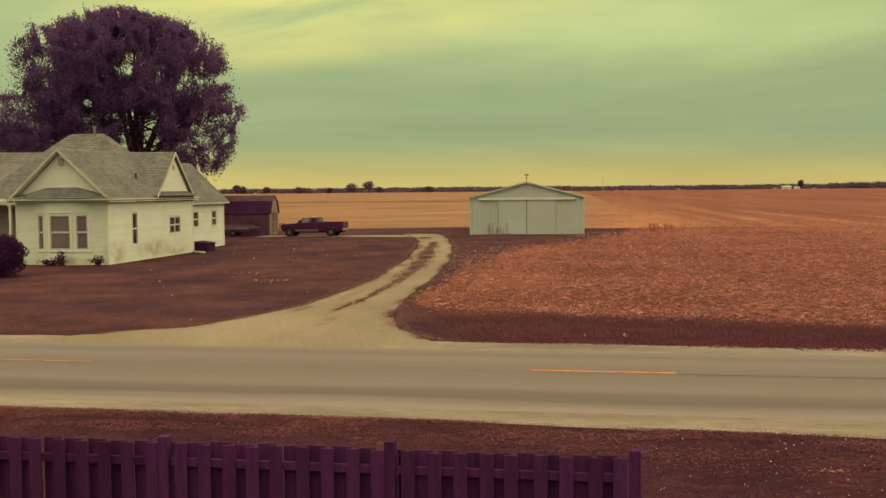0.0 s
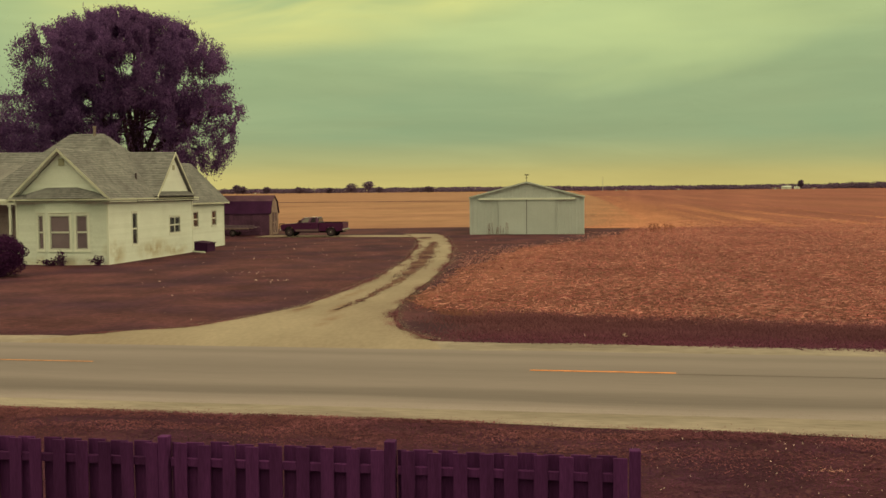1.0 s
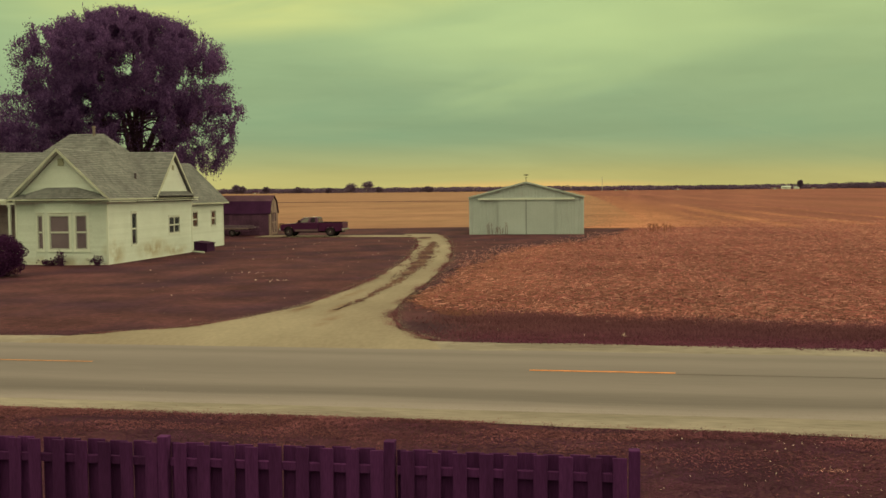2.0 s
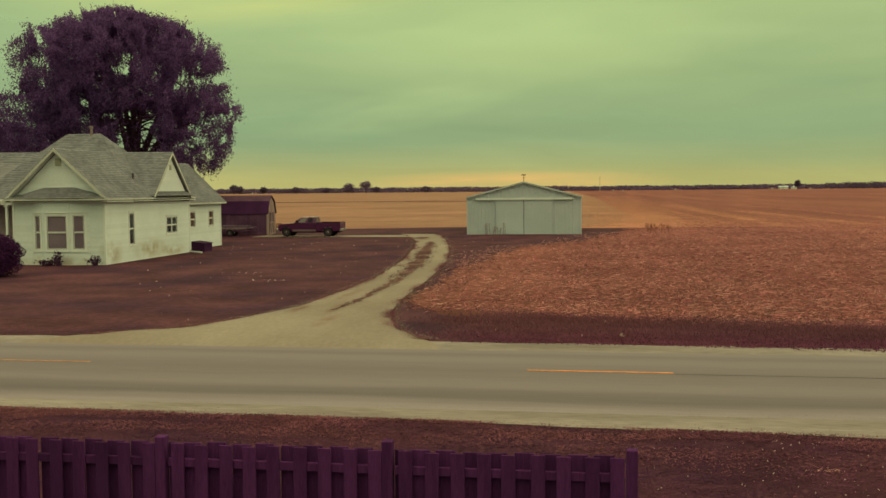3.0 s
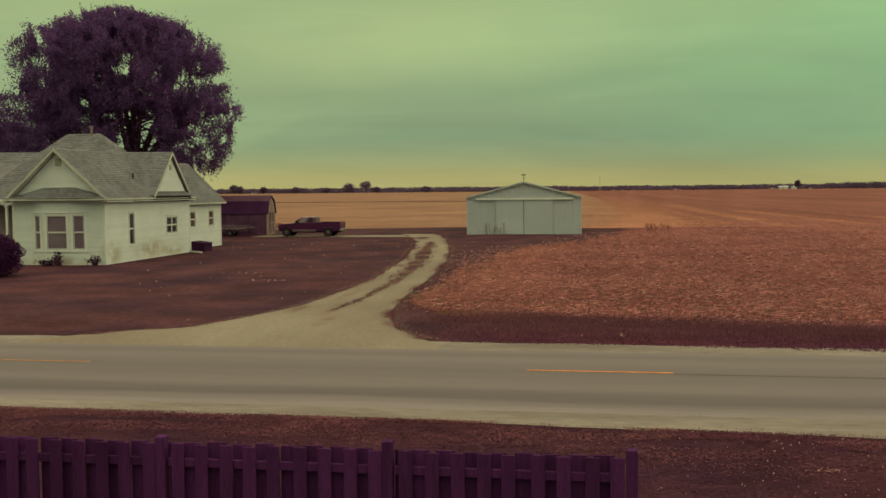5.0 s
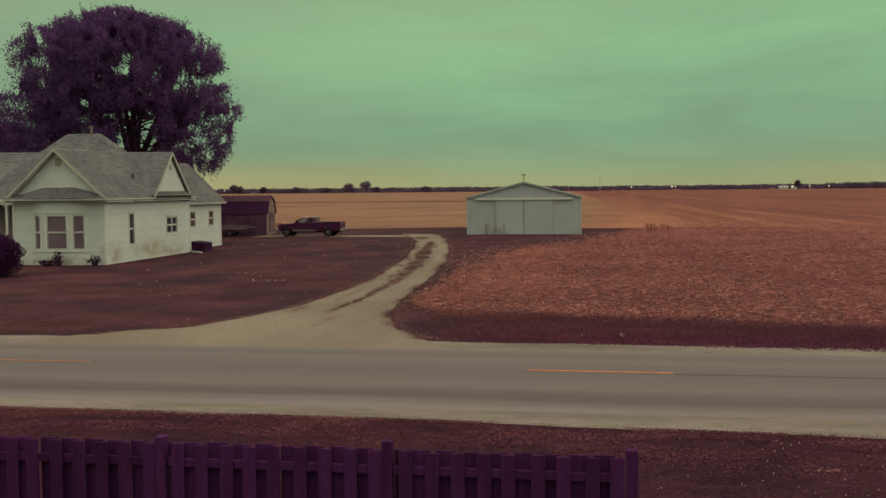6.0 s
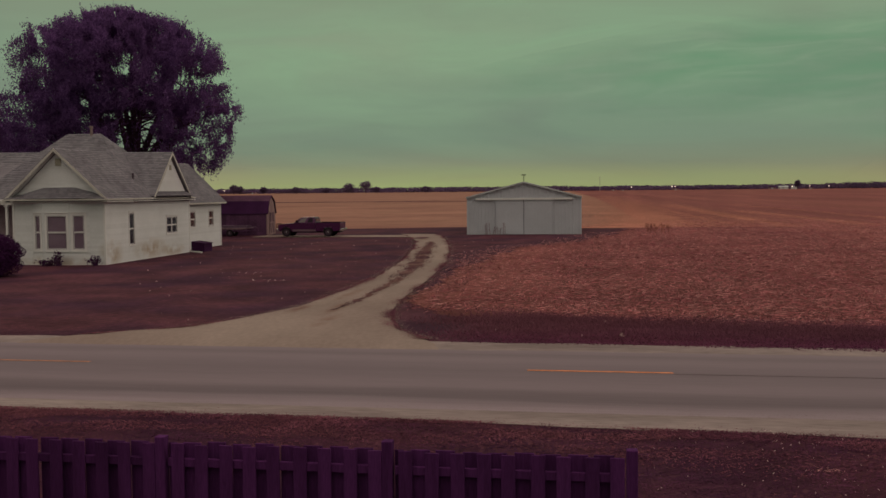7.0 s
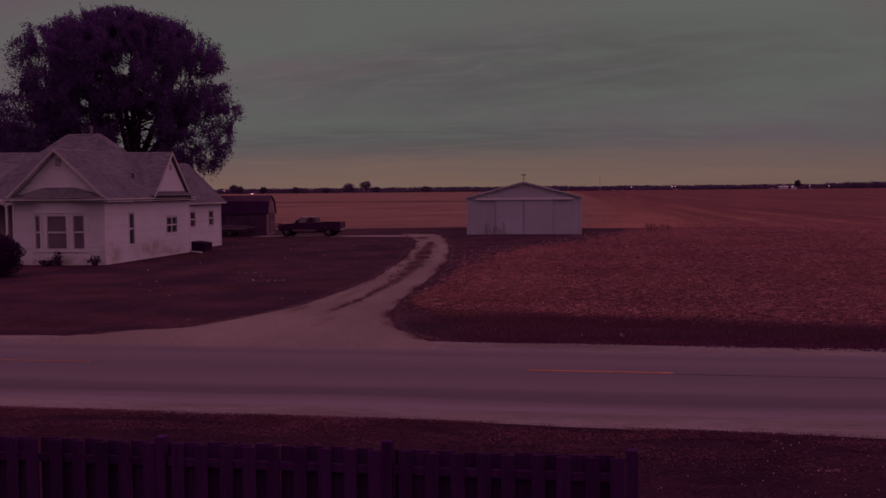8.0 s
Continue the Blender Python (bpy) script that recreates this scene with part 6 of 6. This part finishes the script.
def build_farms():
    farm_building("farmstead_barn", 243, 1475, 12, 9, 3.0, 4.6, M_TRIM, "distant white farm shed before dark trees")
    farm_building("farmstead_house", 257, 1470, 8, 7, 2.8, 4.4, M_TRIM, "distant white farmhouse before dark trees")
    farm_building("machine_shed", 229, 1480, 9, 8, 2.8, 4.2, M_BARNEND, "distant grey machine shed")
    farm_building("far_shed", 281, 1480, 6, 6, 2.4, 3.6, M_BARNEND, "distant white shed by dark trees")
    farm_building("far_barn", 22, 1490, 10, 7, 1.8, 3.0, M_BARNEND, "distant pale barn before the woods")
    farm_building("far_cottage", 8, 1485, 7, 6, 2.2, 3.6, M_BARNEND, "distant white house before the woods")
    farm_building("far_house", 96, 1480, 7, 6, 2.8, 4.4, M_BARNEND, "distant white house before the woods")
    farm_building("field_shed", -541, 1490, 9, 7, 2.4, 3.8, M_BARNEND, "distant white shed among trees")
    # radio mast on the horizon
    mast = tagged(empty("radio_mast", -11.5, 1440, 0.0), "thin distant radio mast on the horizon", "mast")
    part("pole", tube(bmesh.new(), [(0, 0, -0.2), (0, 0, 9), (0, 0, 20)], [0.45, 0.35, 0.2], 6), M_STEEL, mast)
    for z in (12, 16, 19):
        part("crossarm", boxed(-1.3, 1.3, -0.15, 0.15, z, z + 0.35), M_STEEL, mast)
    # farmyard lamps
    for x, y, h in ((32, 1440, 4.6), (88, 1440, 4.8), (92, 1440, 4.8), (249, 1440, 3.5), (272, 1440, 3.7), (297, 1440, 3.5), (-569, 1440, 4.4)):
        lamp = tagged(empty("yard_lamp", x, y, 0.0), "distant farmyard lamp on a pole with an added hood", "lamp", "farmyard lamps")
        part("pole", tube(bmesh.new(), [(0, 0, 0), (0, 0, h)], [0.12, 0.08], 6), M_STEEL, lamp)
        # the hood is added: it hides the ever-glowing lens until dusk
        hood = part("hood", tube(bmesh.new(), [(0, 0.5, 0), (0, 0.2, 0), (0, -0.3, 0)], [0.3, 0.75, 0.85], 10), M_BARNROOF, lamp, "dark hood added to hide the lens before dusk")
        hood.location = (0, 0, h + 0.4)
        part("lens", tube(bmesh.new(), [(0, -0.31, 0), (0, -0.36, 0)], [0.72, 0.66], 10), M_LAMP, hood, "glowing warm lens")
        HOODS.append((hood, h + 0.4))


HOODS = []
M_LAMP = glowing("lamp_glow", (1.0, 0.82, 0.6), 2.6)
M_BEAM = glowing("headlight_glow", (1.0, 0.88, 0.68), 5.0)


def far_car(name, label):
    car = tagged(empty(name), label, "car", "cars on the far road")
    side = [(-2.1, 0.3), (2.1, 0.3), (2.1, 0.85), (1.2, 0.95), (0.6, 1.45), (-1.0, 1.45), (-1.7, 0.95), (-2.1, 0.9)]
    part("body", prism(bmesh.new(), [(x, -0.85, z) for x, z in side], (0, 1.7, 0)), M_CAR, car)
    for x in (-1.3, 1.3):
        for y in (-0.75, 0.75):
            w = wheel(0.32, 0.2)
            w.parent, w.location = car, (x, y, 0.32)
    for y in (-0.6, 0.6):
        part("headlight", boxed(2.08, 2.22, y - 0.3, y + 0.3, 0.4, 1.1, 0.02), M_BEAM, car, "glowing headlight")
    # glowing side panel, no lamp: it stands for the headlights' bloom
    part("headlight_bloom", boxed(-0.6, 2.2, -0.93, -0.86, 0.35, 1.25, 0.05), M_BEAM, car, "glow of the headlight")
    return car


# ------------------------------------------------------------------ clouds
def cloud_material(name, color, strength, thick, seed, least=0.05, grain=1.3):
    """Soft glowing shell for clouds and sky glow: thins out to the rim of the bank and between its streaks."""
    m = bpy.data.materials.new(name)
    m.use_nodes = True
    nt = m.node_tree
    nt.nodes.remove(nt.nodes["Principled BSDF"])
    co, sep = nt.nodes.new("ShaderNodeTexCoord"), nt.nodes.new("ShaderNodeSeparateXYZ")
    nt.links.new(co.outputs["Generated"], sep.inputs[0])

    def math_node(op, a, b=None, c=None):
        n = nt.nodes.new("ShaderNodeMath")
        n.operation = op
        for i, v in enumerate((a, b, c)):
            if v is None:
                continue
            if isinstance(v, (int, float)):
                n.inputs[i].default_value = v
            else:
                nt.links.new(v, n.inputs[i])
        return n.outputs[0]
    u = math_node("MULTIPLY_ADD", sep.outputs["X"], 2.0, -1.0)
    w = math_node("MULTIPLY_ADD", sep.outputs["Z"], 2.0, -1.0)
    r2 = math_node("ADD", math_node("MULTIPLY", u, u), math_node("MULTIPLY", w, w))
    mp = nt.nodes.new("ShaderNodeMapping")
    mp.inputs["Scale"].default_value = (2.6, 0.0, 2.4)
    mp.inputs["Location"].default_value = (seed, 0, seed * 0.7)
    mp.inputs["Rotation"].default_value = (0, 0.35, 0)
    nt.links.new(co.outputs["Generated"], mp.inputs["Vector"])
    nz = nt.nodes.new("ShaderNodeTexNoise")
    nz.inputs["Scale"].default_value, nz.inputs["Detail"].default_value, nz.inputs["Roughness"].default_value, nz.inputs["Distortion"].default_value = grain, 5.0, 0.5, 0.6
    nt.links.new(mp.outputs[0], nz.inputs["Vector"])
    fall = math_node("MAXIMUM", math_node("SUBTRACT", 1.0, r2), 0.0)
    fall = math_node("POWER", fall, 1.4)
    mr = nt.nodes.new("ShaderNodeMapRange")
    for key, v in (("From Min", 0.30), ("From Max", 0.72), ("To Min", least), ("To Max", 1.0)):
        mr.inputs[key].default_value = v
    nt.links.new(nz.outputs["Fac"], mr.inputs["Value"])
    fac = math_node("MULTIPLY", math_node("MULTIPLY", fall, mr.outputs[0]), thick)
    tr, em, mix = nt.nodes.new("ShaderNodeBsdfTransparent"), nt.nodes.new("ShaderNodeEmission"), nt.nodes.new("ShaderNodeMixShader")
    em.inputs["Color"].default_value, em.inputs["Strength"].default_value = (*color, 1), strength
    nt.links.new(fac, mix.inputs[0])
    nt.links.new(tr.outputs[0], mix.inputs[1])
    nt.links.new(em.outputs[0], mix.inputs[2])
    nt.links.new(mix.outputs[0], nt.nodes["Material Output"].inputs["Surface"])
    return m


CLOUDS = []
STREAK = []
DUSK = []
AFTERGLOW = []


def cloud_bank(x, y, z, w, h, mat, drift, label, tilt=0.0):
    bm = bmesh.new()
    bmesh.ops.create_uvsphere(bm, u_segments=40, v_segments=20, radius=1.0)
    for v in bm.verts:
        k = 1 + 0.12 * noise.noise(v.co * 1.7 + Vector((x * 0.01, 0, z * 0.01)))
        v.co = Vector((v.co.x * w / 2 * k, v.co.y * 90, v.co.z * h / 2 * k))
    # a bowl-shaped shell of mist
    bmesh.ops.delete(bm, geom=[v for v in bm.verts if v.co.y > 1.0], context="VERTS")
    for f in bm.faces:
        f.smooth = True
    ob = part("cloud_bank", bm, mat)
    tagged(ob, label, "cloud", "drifting cloud banks")
    CLOUDS.append((ob, (x, y, z), drift, tilt))
    return ob


def build_clouds():
    pale = cloud_material("bright_stratus", (0.53, 0.68, 0.42), 1.0, 0.45, 1.7)
    yellow = cloud_material("yellowish_stratus", (0.88, 0.87, 0.39), 1.0, 0.85, 6.1)
    teal = cloud_material("grey_green_stratus", (0.230, 0.365, 0.285), 1.0, 0.54, 3.4)
    cloud_bank(-1228, 4000, 729, 2640, 552, yellow, (-269, 0, 499), "bright yellowish stratus bank in the upper sky", -3)
    cloud_bank(-430, 4040, 409, 2160, 408, teal, (-2880, 0, -230), "grey-green stratus band over the field", 4)
    cloud_bank(1047, 4080, 313, 2400, 624, teal, (-1344, 0, -38), "grey-green stratus bank in the east", 5)
    cloud_bank(806, 4120, 576, 1344, 216, pale, (-4128, 0, -576), "pale wisp of stratus", -11)
    cloud_bank(407, 4160, 672, 2160, 360, pale, (-1152, 0, -115), "pale stratus bank in the upper sky", -4)
    cloud_bank(-31, 4200, 663, 2160, 288, pale, (-1152, 0, -77), "thin pale streak of stratus", 0)
    cloud_bank(1946, 4240, 596, 2640, 456, teal, (-1824, 0, -192), "dim grey stratus band", -5)
    cloud_bank(-743, 4280, 273, 1920, 216, teal, (-576, 0, -77), "low dim stratus streak", 0)
    cloud_bank(12, 4320, 657, 2160, 528, pale, (-1344, 0, -38), "pale stratus in the upper sky", 0)
    # the low sky's warm glow, put in as a glowing bank
    warm = cloud_material("sunset_streak", (0.95, 0.52, 0.25), 1.0, 0.75, 4.4, 0.3)
    STREAK.append(cloud_bank(-380, 4360, -60, 1500, 110, warm, None, "faint glowing bank for the warm sunset glow low on the horizon"))


def build_evening_sheet():
    # added glowing sheet: slides in to make the late sky greener and brighter
    mist = cloud_material("evening_sky_glow", (0.385, 0.74, 0.42), 1.0, 0.95, 8.3, 0.45, 3.2)
    return cloud_bank(0, 3940, 567, 7600, 1390, mist, None, "wide glowing sheet added to turn the evening sky pale green")


def build_midday_sheet():
    # added glowing sheet: its passage lifts the sky towards yellow-green
    mist = cloud_material("midday_sky_glow", (0.60, 0.69, 0.37), 1.0, 0.40, 6.6, 0.45, 2.4)
    return cloud_bank(0, 3900, 600, 7600, 1390, mist, None, "wide glowing sheet added to turn the sky pale yellow-green")


def build_night_sheet():
    # added green-glowing sheet: holds the sky up while the exposure falls
    mist = cloud_material("night_sky_glow", (0.185, 0.86, 0.375), 1.0, 1.5, 2.3, 0.38, 2.8)
    glow = cloud_material("afterglow", (0.53, 0.87, 0.29), 1.0, 0.85, 5.3, 0.6, 2.5)
    AFTERGLOW.append(cloud_bank(-500, 3720, -190, 5200, 330, glow, None, "low yellow-green afterglow along the horizon"))
    dusk = cloud_material("dusk_stratus", (0.150, 0.50, 0.25), 1.0, 0.75, 9.1, 0.12, 3.4)
    DUSK.append(cloud_bank(4200, 3680, 430, 3000, 400, dusk, None, "dark grey-green stratus streaks at dusk"))
    DUSK.append(cloud_bank(4600, 3650, 190, 2600, 170, dusk, None, "low dark stratus streak at dusk"))
    return cloud_bank(0, 3780, 2000, 7600, 1500, mist, None, "wide glowing sheet added to keep the darkening sky green")


def motions():
    walk(SHEET, [(0.0, pose(5900, 3940, 567)), (4.4, pose(4200, 3940, 567)), (6.0, pose(270, 3940, 567)), (7.0, pose(-440, 3940, 567)), (8.0, pose(-880, 3940, 567))])
    walk(AFTERGLOW[0], [(0.0, pose(-500, 3720, -200)), (5.0, pose(-500, 3720, -190)), (6.0, pose(-500, 3720, -140)), (7.0, pose(-500, 3720, -60)), (7.5, pose(-500, 3720, 0)), (8.0, pose(-500, 3720, 30))])
    walk(STREAK[0], [(0.0, pose(-200, 4360, -70)), (1.5, pose(-300, 4360, -40)), (2.8, pose(-400, 4360, 34)), (3.6, pose(-460, 4360, 28)), (4.6, pose(-520, 4360, -30)), (6.0, pose(-600, 4360, -70)), (8.0, pose(-650, 4360, -75))])
    walk(MIDDAY, [(0.0, pose(6300, 3900, 640)), (1.4, pose(5000, 3900, 640)), (2.8, pose(900, 3900, 620)), (3.6, pose(-300, 3900, 610)), (4.6, pose(-1300, 3900, 600)), (6.0, pose(-5600, 3900, 600)), (8.0, pose(-7600, 3900, 600))])
    walk(NIGHT, [(0.0, pose(0, 3780, 2400)), (6.6, pose(0, 3780, 2200)), (7.0, pose(0, 3780, 1550)), (7.5, pose(0, 3780, 780)), (8.0, pose(0, 3780, 560))])
    walk(DUSK[0], [(0.0, pose(4200, 3680, 430)), (6.0, pose(3300, 3680, 430)), (7.0, pose(900, 3680, 430, 0, -2, 0)), (7.5, pose(100, 3680, 420, 0, -2, 0)), (8.0, pose(-200, 3680, 430, 0, -2, 0))])
    walk(DUSK[1], [(0.0, pose(4600, 3650, 190)), (6.0, pose(3800, 3650, 190)), (7.0, pose(1900, 3650, 190)), (7.5, pose(300, 3650, 185)), (8.0, pose(-700, 3650, 180))])
    for ob, (x, y, z), drift, tilt in CLOUDS:
        if drift is None:
            continue
        dx, dy, dz = drift
        walk(ob, [(0.0, pose(x, y, z, 0, tilt, 0)), (4.0, pose(x + dx * 0.5, y + dy * 0.5, z + dz * 0.5, 0, tilt, 0)), (8.0, pose(x + dx, y + dy, z + dz, 0, tilt, 0))])
    # the hoods turn their lenses into view at dusk, standing for lamps switched on
    for i, (hood, z) in enumerate(HOODS):
        late = 0.9 if i == 6 else 0.05 * i
        walk(hood, [(t, pose(0, 0, z, 0, 0, turn)) for t, turn in ((0.0, 180), (4.8 + late, 178), (5.1 + late, 95), (5.4 + late, 12), (5.6 + late, 0), (8.0, 0))])
    # far cars: they wait behind the house, then run along the road beyond the field
    y = 1250
    walk(CARS[0], [(0.0, pose(-760, y, 0)), (6.9, pose(-740, y, 0)), (7.1, pose(-240, y, 0)), (7.2, pose(-213, y, 0)), (7.4, pose(-166, y, 0)), (7.5, pose(-150, y, 0)), (8.0, pose(-120, y, 0))])
    walk(CARS[1], [(0.0, pose(-800, y, 0)), (7.4, pose(-780, y, 0)), (7.6, pose(-430, y, 0)), (7.7, pose(-300, y, 0)), (7.8, pose(-187, y, 0)), (8.0, pose(-100, y, 0))])
    walk(CARS[2], [(0.0, pose(-800, y, 0)), (7.3, pose(-780, y, 0)), (7.6, pose(-405, y, 0)), (7.7, pose(-260, y, 0)), (7.8, pose(-140, y, 0)), (8.0, pose(-90, y, 0))])
    walk(CARS[4], [(0.0, pose(-920, y, 0)), (7.2, pose(-900, y, 0)), (7.4, pose(-330, y, 0)), (7.5, pose(-214, y, 0)), (7.6, pose(-150, y, 0)), (8.0, pose(-80, y, 0))])
    walk(CARS[3], [(0.0, pose(-850, y, 0)), (7.7, pose(-800, y, 0)), (7.9, pose(-469, y, 0)), (8.0, pose(-457, y, 0))])


# ------------------------------------------------------------------ assembly
build_ground()
build_house()
build_shed()
build_barn()
build_truck()
build_big_tree()
build_bush("round_bush", -28.2, 42.6, 1.25, 1.9, 15000, "dense dark clipped bush in front of the porch")
build_bush("foundation_plant", -28.85, 49.3, 0.24, 0.75, 170, "small dark shrub at the foot of the bay", 0.13, 0.9)
build_bush("foundation_plant", -29.55, 49.45, 0.42, 0.34, 170, "small dark shrub at the foot of the bay", 0.13, 0.9)
build_bush("foundation_plant", -26.85, 49.5, 0.34, 0.48, 190, "small dark shrub by the house corner", 0.13, 0.9)
build_distance()
build_farms()
CARS = [far_car("far_car", "dark car with lit headlights on the far road") for _ in range(5)]
build_clouds()
SHEET = build_evening_sheet()
MIDDAY = build_midday_sheet()
NIGHT = build_night_sheet()
build_road_lines()
build_weeds()
build_litter()
build_fence()
build_grass()
build_straw()
motions()
